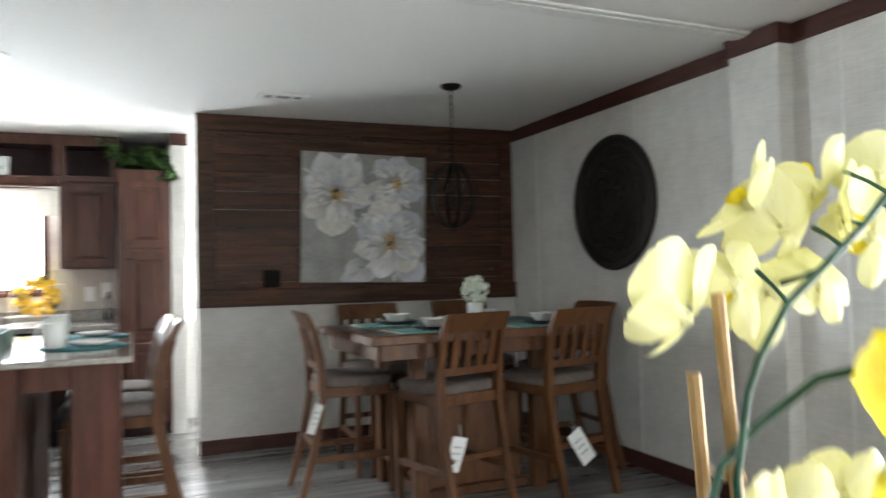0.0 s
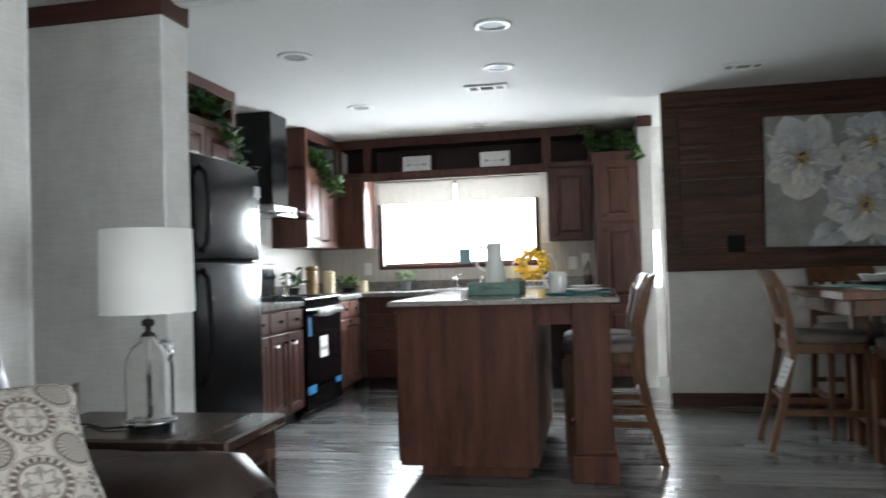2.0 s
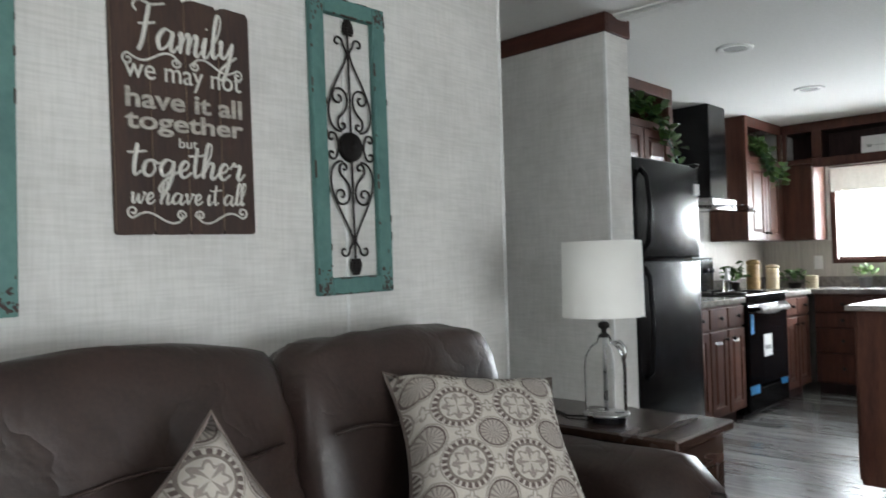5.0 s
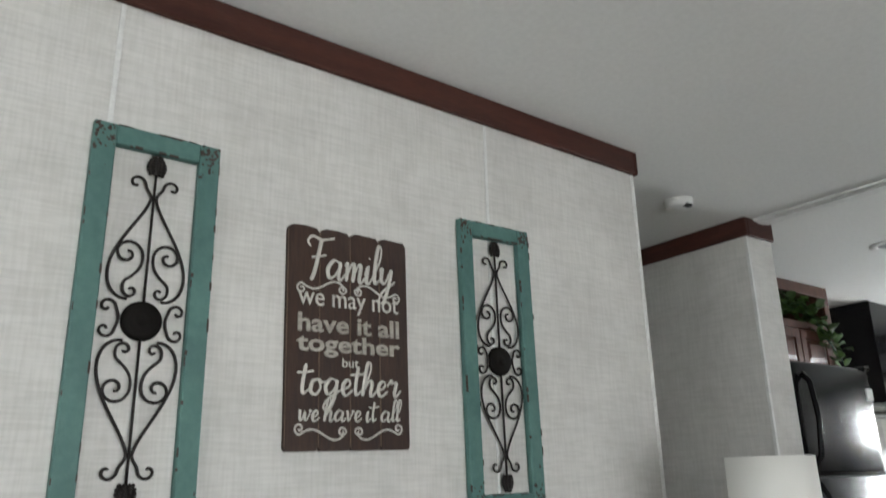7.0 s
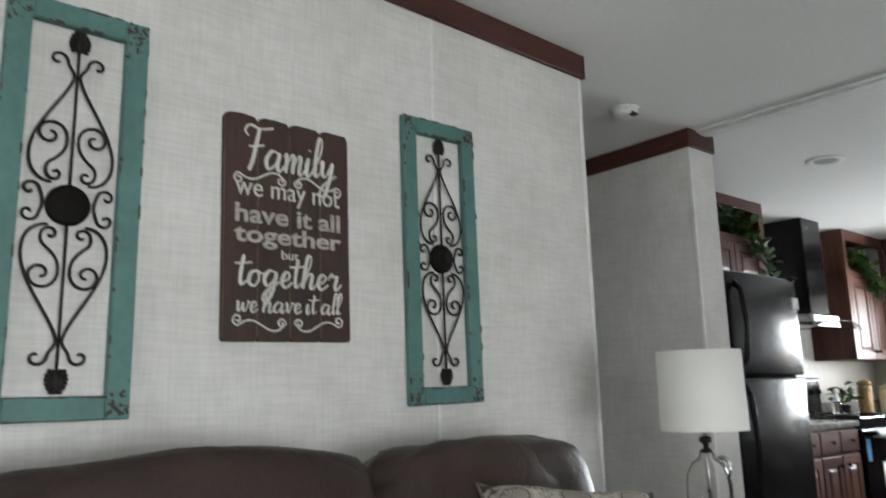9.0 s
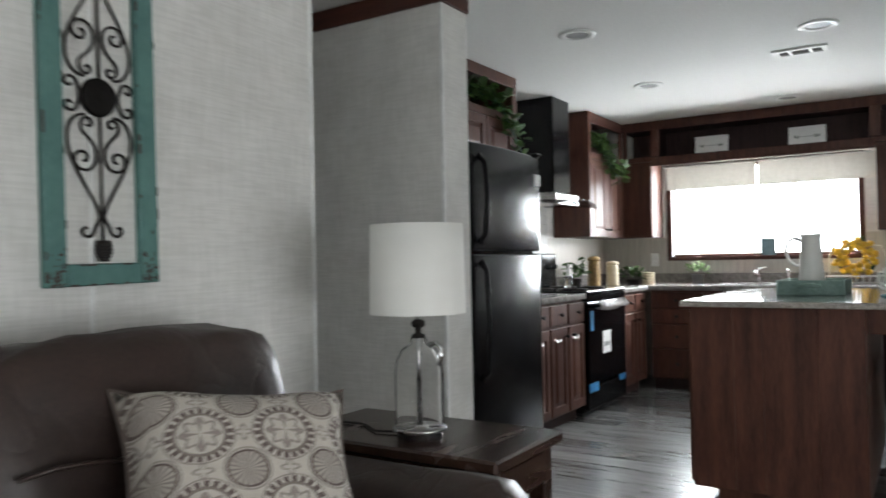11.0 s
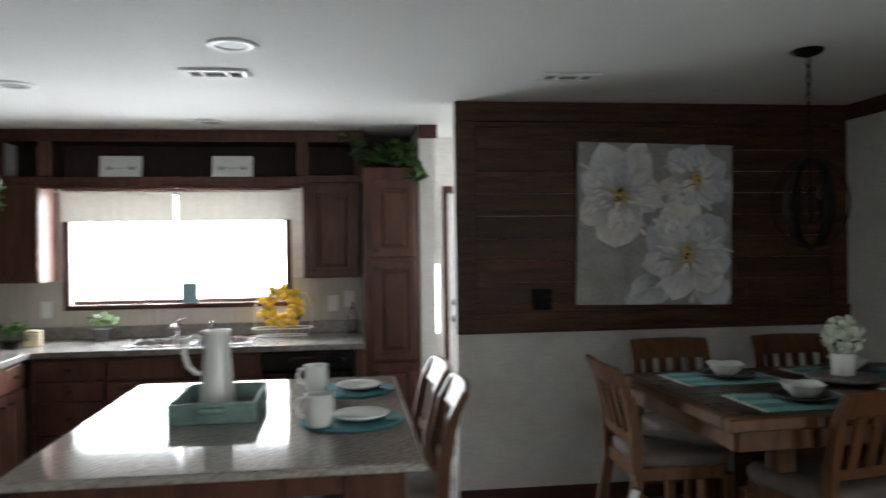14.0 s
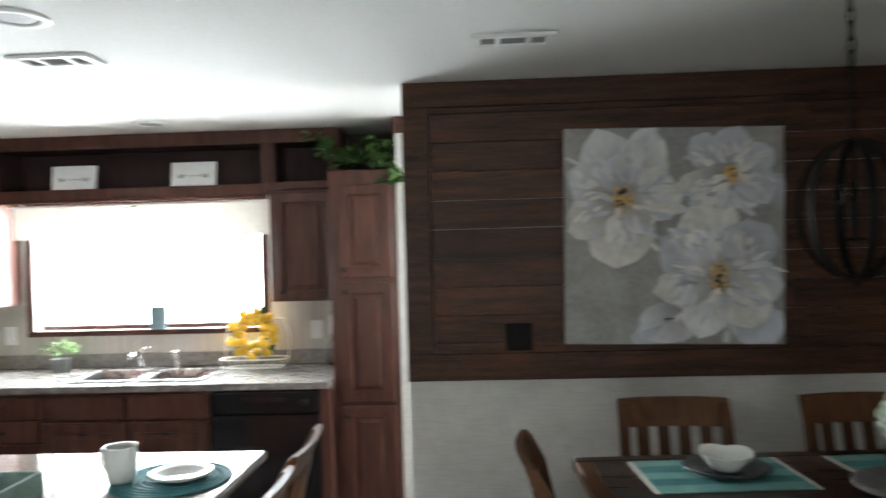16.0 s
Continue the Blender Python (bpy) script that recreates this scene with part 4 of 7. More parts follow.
for lo, hi in (((-0.795, 3.108, 0.889), (0.315, 3.116, 0.910)), ((-0.795, 4.494, 0.889), (0.315, 4.502, 0.910)), ((-0.797, 3.116, 0.889), (-0.789, 4.494, 0.910)), ((0.309, 3.116, 0.889), (0.317, 4.494, 0.910))):
    part("edge_strip", box(lo, hi, 0.003), ROCKE, it, "rough chiselled edge", world=True)


# ---- soft and leafy shapes ----
def puff(size, e=5.0, n=8, noise_amp=0.0, seed=0):
    """A rounded, slightly creased block centred on the origin."""
    bm = bmesh.new()
    bmesh.ops.create_cube(bm, size=2)
    bmesh.ops.subdivide_edges(bm, edges=bm.edges[:], cuts=n, use_grid_fill=True)
    for v in bm.verts:
        c = v.co
        k = (abs(c.x) ** e + abs(c.y) ** e + abs(c.z) ** e) ** (1 / e)
        p = c / k
        if noise_amp:
            p = p * (1 + noise_amp * noise.noise((p * 2.2 + Vector((seed, seed * 2, 0)))) + 0.4 * noise_amp * noise.noise(p * 6 + Vector((seed, 0, 0))))
        v.co = Vector((p.x * size[0] / 2, p.y * size[1] / 2, p.z * size[2] / 2))
    return bm


def leaf_mesh(name, length, width, material):
    """One folded, pointed leaf lying along +x, as shared mesh data."""
    bm = bmesh.new()
    rows = []
    for k, (u, w) in enumerate([(0, 0.05), (0.25, 0.8), (0.5, 1), (0.78, 0.6), (1, 0.02)]):
        z = 0.16 * math.sin(u * 2.6) * length
        rows.append([bm.verts.new((u * length, s * w * width / 2, z + (0.12 * width if s else 0))) for s in (-1, 0, 1)])
    for a, b in zip(rows, rows[1:]):
        for j in range(2):
            bm.faces.new((a[j], a[j + 1], b[j + 1], b[j]))
    me = bpy.data.meshes.new(name)
    bm.to_mesh(me)
    bm.free()
    me.materials.append(material)
    me.shade_smooth()
    return me


IVY = leaf_mesh("leaf", 0.066, 0.052, LEAF)
PALE = leaf_mesh("leaf", 0.05, 0.03, LEAFL)


def child(name, me, parent, m):
    o = new(name, me)
    o.parent = parent
    o.matrix_basis = m
    return o


def garland(at, label, vines, leaves, rnd, me=IVY):
    """A trailing ivy: vines given as lists of points, and leaves scattered along them."""
    g = thing("ivy_garland", at, label, "plant", "trailing ivy on the cabinets")
    for pts in vines:
        part("vine", tube(pts, 0.0035, 5), STEMG, g, smooth=True)
    for k in range(leaves):
        pts = rnd.choice(vines)
        i = rnd.randrange(len(pts) - 1)
        p = Vector(pts[i]).lerp(Vector(pts[i + 1]), rnd.random())
        p += Vector((rnd.uniform(-0.04, 0.04), rnd.uniform(-0.04, 0.04), rnd.uniform(-0.035, 0.045)))
        m = Matrix.Translation(p) @ pose(0, 0, 0, rnd.uniform(-60, 60), rnd.uniform(-50, 50), rnd.uniform(0, 360)) @ Matrix.Scale(rnd.uniform(0.7, 1.35), 4)
        child("leaf", me, g, m)
    return g


rnd = random.Random(11)
garland((-2.25, 3.77, 2.06), "green trailing ivy on the shelf over the fridge",
        [[(-0.1, -0.35, 0.06), (0.0, -0.2, 0.13), (0.05, 0, 0.12), (0.1, 0.2, 0.08), (0.12, 0.33, -0.05), (0.13, 0.42, -0.2)], [(0, -0.1, 0.05), (0.08, 0.1, 0.12), (0.12, 0.25, 0.0), (0.13, 0.36, -0.14)], [(0, -0.35, 0.03), (0.02, 0.0, 0.08), (0.04, 0.3, 0.1)], [(0.05, 0.05, 0.1), (0.1, 0.25, 0.02), (0.12, 0.36, -0.12), (0.14, 0.48, -0.26)]], 190, rnd)
garland((-2.28, 5.75, 1.98), "green trailing ivy hanging from the corner wall cabinet",
        [[(-0.05, 0, 0.08), (0.05, 0.06, 0.15), (0.12, 0.14, 0.08), (0.15, 0.26, -0.08), (0.17, 0.36, -0.24)], [(0, 0.05, 0.1), (0.1, 0.12, 0.05), (0.14, 0.2, -0.1), (0.18, 0.44, -0.14)], [(0.05, 0, 0.14), (0.13, 0.1, 0.04), (0.16, 0.3, -0.18)]], 180, rnd)
garland((0.40, 6.35, 2.03), "green trailing ivy on top of the pantry",
        [[(-0.1, 0, 0.02), (-0.2, -0.08, 0.12), (-0.27, -0.12, 0.2)], [(-0.15, 0, 0.05), (0, -0.05, 0.1), (0.12, -0.12, 0.08), (0.2, -0.2, -0.02), (0.22, -0.24, -0.06)], [(0, 0, 0.05), (0.08, -0.1, 0.1), (0.16, -0.2, 0.0), (0.19, -0.24, -0.08)], [(-0.1, 0, 0.1), (0.05, -0.05, 0.14), (0.15, -0.12, 0.1)]], 170, rnd)

# ---- kitchen things ----


MARKG = mat("faded_green_ink", (0.19, 0.22, 0.19), (0.13, 0.15, 0.13), rough=0.8)


def small_sign(x):
    s = thing("shelf_sign", (x, 6.50, 1.977), "small white wooden sign with two faint grey-green leaf marks", "sign", "signs on the window shelf")
    m = pose(0, 0, 0, -8, 0, 0)
    bm = box((-0.138, -0.012, 0), (0.138, 0.006, 0.172), 0.003)
    bm.transform(m)
    part("board", bm, PAPER, s)
    for dx in (-0.075, 0.075):
        for k, a in enumerate((-25, 0, 25)):
            b = bmesh.new()
            bmesh.ops.create_circle(b, cap_ends=True, segments=10, radius=0.5)
            b.transform(m @ Matrix.Translation((dx + 0.014 * (k - 1), -0.0135, 0.085)) @ pose(0, 0, 0, 90, a, 0) @ Matrix.Diagonal((0.009, 0.03, 1, 1)))
            part("leaf_mark", b, MARKG, s)
    b = box((-0.045, -0.0135, 0.083), (0.045, -0.0125, 0.087))
    b.transform(m)
    part("script_bar", b, GREYG, s)


small_sign(-1.43)
small_sign(-0.68)

# sheer valance in two halves
for k, (x0, x1) in enumerate(((-1.83, -1.08), (-1.06, -0.16))):
    v = thing("window_valance", ((x0 + x1) / 2, 6.52, 1.7), "sheer cream cafe valance with a lace edge", "curtain", "kitchen window valances")
    bm = bmesh.new()
    n = 60
    rows = []
    for i in range(n + 1):
        u = i / n
        x = x0 + u * (x1 - x0)
        rows.append([bm.verts.new((x, 6.52 + (0.0012 + 0.0022 * (1 - z)) * math.sin(i * 1.1 + 0.8 * math.sin(i * 0.7)), 1.70 + 0.20 * z + (0.004 * math.sin(i * 0.9) if z == 0 else 0))) for z in (0, 0.1, 0.5, 1)])
    for a, b in zip(rows, rows[1:]):
        for j in range(3):
            bm.faces.new((a[j], a[j + 1], b[j + 1], b[j]))
    part("cloth", bm, SHEER, v, smooth=True, world=True)
    part("hem", tube([(x0 + (x1 - x0) * i / n, 6.52 + 0.005 * math.sin(i * 1.5 + 0.4 * math.sin(i)), 1.70 + 0.004 * math.sin(i * 0.9)) for i in range(n + 1)], 0.004, 5), SHEER, v, world=True)
rod = thing("curtain_rod", (-1.0, 6.52, 1.9), "thin white curtain rod across the window", "curtain rod")
part("rod", tube([(-1.86, 6.52, 1.903), (-0.12, 6.52, 1.903)], 0.006, 8), WHITEP, rod, world=True)

pic = thing("small_picture", (-1.03, 6.745, 1.105), "small blue-grey picture block on the window frame", "picture")
part("block", box((-0.056, -0.01, 0), (0.056, 0.008, 0.145), 0.002), mat("blue_grey_print", (0.24, 0.34, 0.38), (0.14, 0.22, 0.26), rough=0.5, scale=20), pic)


def outlet(name, at, m, label, material=None):
    o = thing(name, at, label, "outlet")
    o.matrix_basis = Matrix.Translation(at) @ m
    hw = 0.058 if material else 0.037
    part("plate", box((-hw, -0.006, -0.06), (hw, 0, 0.06), 0.003), material or WHITEP, o)
    for z in (-0.026, 0.026):
        part("socket", box((-0.017, -0.008, z - 0.014), (0.017, -0.006, z + 0.014), 0.0009), material or WHITEP, o)
    return o


I4 = Matrix.Identity(4)
outlet("wall_outlet", (-0.0, YB - 0.008, 1.08), I4, "white outlet plate on the backsplash")
outlet("wall_switch", (0.12, YB - 0.008, 1.11), I4, "white switch plate on the backsplash")
outlet("wall_outlet", (-2.02, YB - 0.008, 1.08), I4, "white outlet plate on the backsplash")
outlet("wall_outlet", (1.22, DY - 0.03, 1.18), I4, "black outlet plate on the dark boards", DULLBLK)

# wreath of lemons leaning in a white wire basket
wr = thing("lemon_wreath", (-0.365, 6.62, 0.905), "yellow lemon wreath with a few leaves", "wreath")
ring = Matrix.Translation((0, 0, 0.165)) @ pose(0, 0, 0, -12, 0, 0) @ Matrix.Scale(1.06, 4)
bm = tube([(0.115 * math.cos(a * math.pi / 12), 0, 0.115 * math.sin(a * math.pi / 12)) for a in range(24)], 0.018, 6, closed=True)
bm.transform(ring)
part("twig_ring", bm, BAMBOO, wr)
lm = lathe([(0, -0.033), (0.006, -0.03), (0.019, -0.021), (0.0245, -0.006), (0.0245, 0.007), (0.018, 0.021), (0.006, 0.029), (0, 0.034)], 10)
LEM = bpy.data.meshes.new("lemon")
lm.to_mesh(LEM)
lm.free()
LEM.materials.append(LEMON)
LEM.shade_smooth()
rnd = random.Random(3)
for k in range(58):
    a = k * 2 * math.pi / 29 + (0.11 if k >= 29 else 0)
    r = (0.072, 0.104, 0.138)[(k * 2 + k // 29) % 3] + rnd.uniform(-0.008, 0.008)
    m = ring @ Matrix.Translation((r * math.cos(a), -0.02 - rnd.uniform(0, 0.022), r * math.sin(a))) @ pose(0, 0, 0, rnd.uniform(-35, 35), 90 - math.degrees(a) + rnd.uniform(-45, 45), rnd.uniform(-30, 30)) @ Matrix.Scale(rnd.uniform(0.72, 0.9), 4)
    child("lemon", LEM, wr, m)
for k in range(16):
    a = rnd.uniform(0, 6.28)
    r = rnd.uniform(0.09, 0.16)
    child("leaf", IVY, wr, ring @ Matrix.Translation((r * math.cos(a), -0.02, r * math.sin(a))) @ pose(0, 0, 0, rnd.uniform(-30, 30), rnd.uniform(0, 360), rnd.uniform(-40, 40)))
bk = thing("wire_basket", (-0.36, 6.60, CT), "white wire dish rack under the wreath", "basket")
for z, rx, ry in ((0.006, 0.17, 0.07), (0.06, 0.21, 0.09)):
    part("hoop", tube([(math.copysign(abs(math.cos(a * math.pi / 16)) ** 0.6, math.cos(a * math.pi / 16)) * rx, math.copysign(abs(math.sin(a * math.pi / 16)) ** 0.6, math.sin(a * math.pi / 16)) * ry, z) for a in range(32)], 0.005, 6, closed=True), WHITEP, bk, smooth=True)
for k in range(9):
    x = -0.17 + 0.0425 * k
    part("wire", tube([(x * 1.15, -0.085, 0.06), (x, -0.068, 0.008), (x, 0.068, 0.008), (x * 1.15, 0.085, 0.06)], 0.003, 5), WHITEP, bk)
part("handle", tube([(0.2, 0.05, 0.06), (0.21, 0.06, 0.2), (0.17, 0.065, 0.3), (0, 0.07, 0.31), (-0.17, 0.065, 0.3), (-0.2, 0.06, 0.2), (-0.2, 0.05, 0.06)], 0.004, 6), WHITEP, bk, smooth=True)
bt = thing("glass_bottle", (0.14, 6.6, CT), "clear ribbed glass bottle with a stopper", "bottle")
part("glass", lathe([(0, 0), (0.034, 0), (0.036, 0.01), (0.036, 0.12), (0.03, 0.15), (0.013, 0.175), (0.013, 0.2), (0.016, 0.205), (0.010, 0.205), (0.010, 0.17), (0.026, 0.145), (0.032, 0.12), (0.032, 0.012), (0, 0.01)], 18), GLASS, bt, smooth=True)
part("stopper", lathe([(0, 0.235), (0.012, 0.23), (0.014, 0.215), (0.009, 0.207), (0.009, 0.18), (0, 0.18)], 12), CHROME, bt, smooth=True)


def canister(at, r, h, material, label):
    c = thing("canister", at, label, "canister", "canisters on the worktop")
    prof = [(0, 0)] + [(r * (0.96 + 0.04 * math.sin(k * 2.1)), h * k / 14) for k in range(12)] + [(r * 0.9, h * 0.84), (0, h * 0.84)]
    part("jar", lathe(prof, 20), material, c, smooth=True)
    part("lid", lathe([(0, h * 0.84), (r * 1.02, h * 0.84), (r * 1.02, h * 0.93), (r * 0.8, h * 0.97), (r * 0.3, h), (0, h)], 20), material, c, smooth=True)


canister((-2.27, 5.86, CT), 0.055, 0.26, GOLDTEX, "tall gold textured ceramic canister")
canister((-2.19, 6.08, CT), 0.055, 0.215, CREAMC, "cream ceramic canister with gold rim")
canister((-1.98, 6.42, CT), 0.055, 0.11, CREAMC, "short cream and brown ceramic jar")
gv = thing("cruet", (-2.14, 5.02, 0.892), "white cruet bottle with a clear base on the stove", "bottle")
part("base", lathe([(0, 0), (0.03, 0), (0.032, 0.01), (0.032, 0.07), (0.028, 0.085), (0, 0.085)], 14), GLASS, gv, smooth=True)
part("neck", lathe([(0.028, 0.085), (0.016, 0.11), (0.012, 0.15), (0.016, 0.155), (0.008, 0.175), (0, 0.178)], 14), CERAM, gv, smooth=True)


def pot_plant(at, label, r, h, leaves, me, spread_r, lift, seed, material):
    p = thing("potted_plant", at, label, "plant")
    part("pot", lathe([(0, 0), (r * 0.78, 0), (r, h), (r * 1.03, h), (r * 1.03, h * 0.94), (r * 0.9, h * 0.92), (0, h * 0.9)], 18), material, p, smooth=True)
    rr = random.Random(seed)
    for k in range(leaves):
        a, u = rr.uniform(0, 6.28), rr.random()
        q = Vector((spread_r * u * math.cos(a), spread_r * u * math.sin(a), h + lift * rr.uniform(0.05, 1) * (1.1 - 0.5 * u)))
        child("leaf", me, p, Matrix.Translation(q) @ pose(0, 0, 0, rr.uniform(-40, 40), rr.uniform(-60, 20), math.degrees(a) + rr.uniform(-50, 50)) @ Matrix.Scale(rr.uniform(0.6, 1.1), 4))
    return p


pot_plant((-1.6, 6.60, CT), "small pale green plant in a grey metal pot", 0.055, 0.085, 60, PALE, 0.1, 0.09, 5, GREYP)
pot_plant((-2.10, 6.35, CT), "dark green succulent in a low bowl", 0.06, 0.045, 46, IVY, 0.11, 0.1, 6, IRON)
pot_plant((-2.38, 5.72, CT), "dark green plant behind the canisters", 0.05, 0.07, 36, IVY, 0.08, 0.16, 8, IRON)

# island setting
def place_on(bm, at):
    bm.transform(Matrix.Translation(at))
    return bm


TZ = 0.914
ty = thing("wooden_tray", (-0.345, 3.865, TZ), "worn mint green wooden tray with cut-out handles", "tray")
MINT = mat("worn_mint_paint", (0.24, 0.345, 0.31), (0.12, 0.19, 0.17), rough=0.7, scale=12, fine=80, bump=0.25)
part("bottom", box((-0.134, -0.183, 0.0), (0.134, 0.183, 0.012), 0.002), OAK, ty, "bare brown wooden bottom")
for lo, hi in [((-0.136, -0.195, 0.0), (0.136, -0.183, 0.07)), ((-0.136, 0.183, 0.0), (0.136, 0.195, 0.07)), ((-0.146, -0.195, 0.0), (-0.134, 0.195, 0.07)), ((0.134, -0.195, 0.0), (0.146, 0.195, 0.07))]:
    part("side", box(lo, hi, 0.003), MINT, ty)
part("handle_grip", place_on(puff((0.1, 0.03, 0.024), 2.6, 4), (0, -0.2, 0.045)), MINT, ty, "rounded wooden grip", smooth=True)
jg = thing("pitcher", (-0.36, 3.88, TZ + 0.012), "tall white enamel pitcher with raised lettering bars", "pitcher")
part("body", lathe([(0, 0), (0.066, 0), (0.068, 0.008), (0.06, 0.06), (0.052, 0.14), (0.046, 0.22), (0.047, 0.265), (0.052, 0.28), (0.047, 0.28), (0.043, 0.262), (0.042, 0.2), (0, 0.19)], 28), CERAM, jg, smooth=True)
part("handle", tube([(-0.045, 0, 0.25), (-0.075, 0, 0.262), (-0.105, 0, 0.245), (-0.115, 0, 0.2), (-0.1, 0, 0.15), (-0.07, 0, 0.125), (-0.052, 0, 0.125)], 0.008, 8), CERAM, jg, smooth=True)
for k in range(7):
    a = -0.35
    z = 0.07 + 0.026 * k
    r = 0.0605 - (z - 0.06) * 0.09
    b = box((-0.006, -0.002, -0.007), (0.006, 0.002, 0.007))
    b.transform(Matrix.Translation((r * math.cos(a), r * math.sin(a), z)) @ pose(0, 0, 0, 0, 0, math.degrees(a) + 90))
    part("letter_bar", b, CERAM, jg)


def round_mat(at):
    m = thing("round_placemat", at, "round teal woven placemat", "placemat", "placemats on the island")
    bm = bmesh.new()
    for k in range(9):
        r = 0.012 + 0.0195 * k
        tube([(r * math.cos(a * math.pi / 14), r * math.sin(a * math.pi / 14), 0.004) for a in range(28)], 0.0105, 5, bm, closed=True, flat=1)
    for v in bm.verts:
        v.co.z = max(0, v.co.z * 0.38 + 0.002)
    part("braid", bm, MATTEAL, m, smooth=True)


def plate(at, r, material, label, group):
    p = thing("plate", at, label, "plate", group)
    part("dish", lathe([(0, 0.006), (r * 0.6, 0.006), (r * 0.7, 0.012), (r * 0.98, 0.02), (r, 0.018), (r * 0.97, 0.013), (r * 0.7, 0.004), (r * 0.6, 0.0), (0, 0)], 30), material, p, smooth=True)


def mug(at, rz):
    c = thing("mug", at, "white ribbed ceramic mug", "mug", "mugs on the island", rz)
    part("cup", lathe([(0, 0), (0.034, 0), (0.041, 0.012), (0.0465, 0.045), (0.0475, 0.075), (0.046, 0.1), (0.048, 0.106), (0.044, 0.105), (0.0425, 0.095), (0.0435, 0.05), (0.036, 0.012), (0, 0.008)], 28), CERAM, c, smooth=True)
    part("handle", tube([(-0.044, 0, 0.088), (-0.07, 0, 0.086), (-0.079, 0, 0.06), (-0.068, 0, 0.032), (-0.042, 0, 0.025)], 0.0065, 8), CERAM, c, smooth=True)


for y, cx, cy in ((3.64, 0.015, 3.545), (4.18, -0.02, 4.15)):
    round_mat((0.12, y, TZ))
    plate((0.15, y + 0.0, TZ + 0.008), 0.094, CERAM, "white ceramic side plate on a teal mat", "plates on the island")
    mug((cx, cy, TZ + 0.008), -20)


# ---- chairs ----
def make_chair():
    """A counter-height chair facing +y, its seat centre over the origin."""
    c = thing("counter_chair", (0, 0, 0), "brown wooden counter-height chair with slat back and padded seat", "chair", "counter-height chairs")
    for s in (-1, 1):
        x = s * 0.185
        pts = [(x, -0.315, 0), (x, -0.245, 0.25), (x, -0.19, 0.55), (x, -0.2, 0.75), (x, -0.235, 0.92), (x, -0.275, 1.0)]
        bm = bmesh.new()
        rings = []
        for (px, py, pz), w in zip(pts, (0.032, 0.04, 0.044, 0.042, 0.036, 0.03)):
            rings.append([bm.verts.new((px + dx * 0.017, py + dy * w / 2, pz)) for dx, dy in ((-1, -1), (1, -1), (1, 1), (-1, 1))])
        for a, b in zip(rings, rings[1:]):
            for j in range(4):
                bm.faces.new((a[j], a[(j + 1) % 4], b[(j + 1) % 4], b[j]))
        bm.faces.new(rings[0])
        bm.faces.new(rings[-1])
        part("back_post", bm, OAK, c)
        bm = box((x - 0.021, 0.165, 0), (x + 0.021, 0.207, 0.565), 0.003)
        for v in bm.verts:
            if v.co.z < 0.1:
                v.co.x = x + (v.co.x - x) * 0.72
                v.co.y = 0.186 + (v.co.y - 0.186) * 0.72
        part("front_leg", bm, OAK, c)
        part("side_stretcher", box((x - 0.011, -0.235, 0.2), (x + 0.011, 0.17, 0.235), 0.003), OAK, c)
        part("side_rail", box((x - 0.012, -0.18, 0.545), (x + 0.012, 0.17, 0.6), 0.003), OAK, c)
    part("front_stretcher", box((-0.165, 0.175, 0.155), (0.165, 0.197, 0.195), 0.003), OAK, c)
    part("back_stretcher", box((-0.17, -0.242, 0.27), (0.17, -0.222, 0.3), 0.003), OAK, c)
    part("front_rail", box((-0.17, 0.17, 0.545), (0.17, 0.194, 0.6), 0.003), OAK, c)
    part("back_rail", box((-0.17, -0.2, 0.545), (0.17, -0.18, 0.6), 0.003), OAK, c)
    s = puff((0.42, 0.415, 0.075), 4.5, 7)
    s.transform(Matrix.Translation((0, 0.01, 0.625)))
    part("seat", s, SEATF, c, "grey-brown padded seat", smooth=True)

    def rail(z0, z1, y0, y1, thick):
        bm = bmesh.new()
        rows = []
        for k in range(9):
            u = -1 + k / 4
            bow = -0.022 * (1 - u * u)
            rows.append([bm.verts.new((u * 0.2, yy + bow + d, zz)) for d, yy, zz in ((0, y0, z0), (thick, y0, z0), (thick, y1, z1 + 0.003 * (1 - u * u)), (0, y1, z1 + 0.003 * (1 - u * u)))])
        for a, b in zip(rows, rows[1:]):
            for j in range(4):
                bm.faces.new((a[j], a[(j + 1) % 4], b[(j + 1) % 4], b[j]))
        bm.faces.new(rows[0])
        bm.faces.new(rows[-1])
        return bm
    part("top_rail", rail(0.915, 1.01, -0.245, -0.29, 0.02), OAK, c, smooth=False)
    part("lower_rail", rail(0.70, 0.735, -0.205, -0.208, 0.02), OAK, c)
    for k in range(4):
        x = -0.114 + 0.076 * k
        bow = -0.022 * (1 - (x / 0.2) ** 2)
        bm = box((x - 0.02, -0.006, 0.73), (x + 0.02, 0.008, 0.925), 0.002)
        for v in bm.verts:
            v.co.y += -0.2 + bow - 0.048 * max(0, (v.co.z - 0.73) / 0.195)
        part("slat", bm, OAK, c)
    return c


chair = make_chair()
for o in chair.children:
    o.data.transform(Matrix.Diagonal((1.0, 1.0, 0.99, 1)))
CHAIRS = [(1.84, 3.66, 14), (2.47, 3.67, 12), (1.455, 4.17, -92), (1.745, 4.53, 178), (2.43, 4.55, 181), (2.72, 3.98, 90), (0.235, 3.83, 88), (0.225, 4.29, 92)]
chair.matrix_basis = pose(CHAIRS[0][0], CHAIRS[0][1], 0, 0, 0, CHAIRS[0][2])
made = [chair] + [copy_thing(chair, pose(x, y, 0, 0, 0, rz)) for x, y, rz in CHAIRS[1:]]
for o in made[6:]:
    o["label"] = "brown wooden counter-height chair drawn up to the kitchen island"


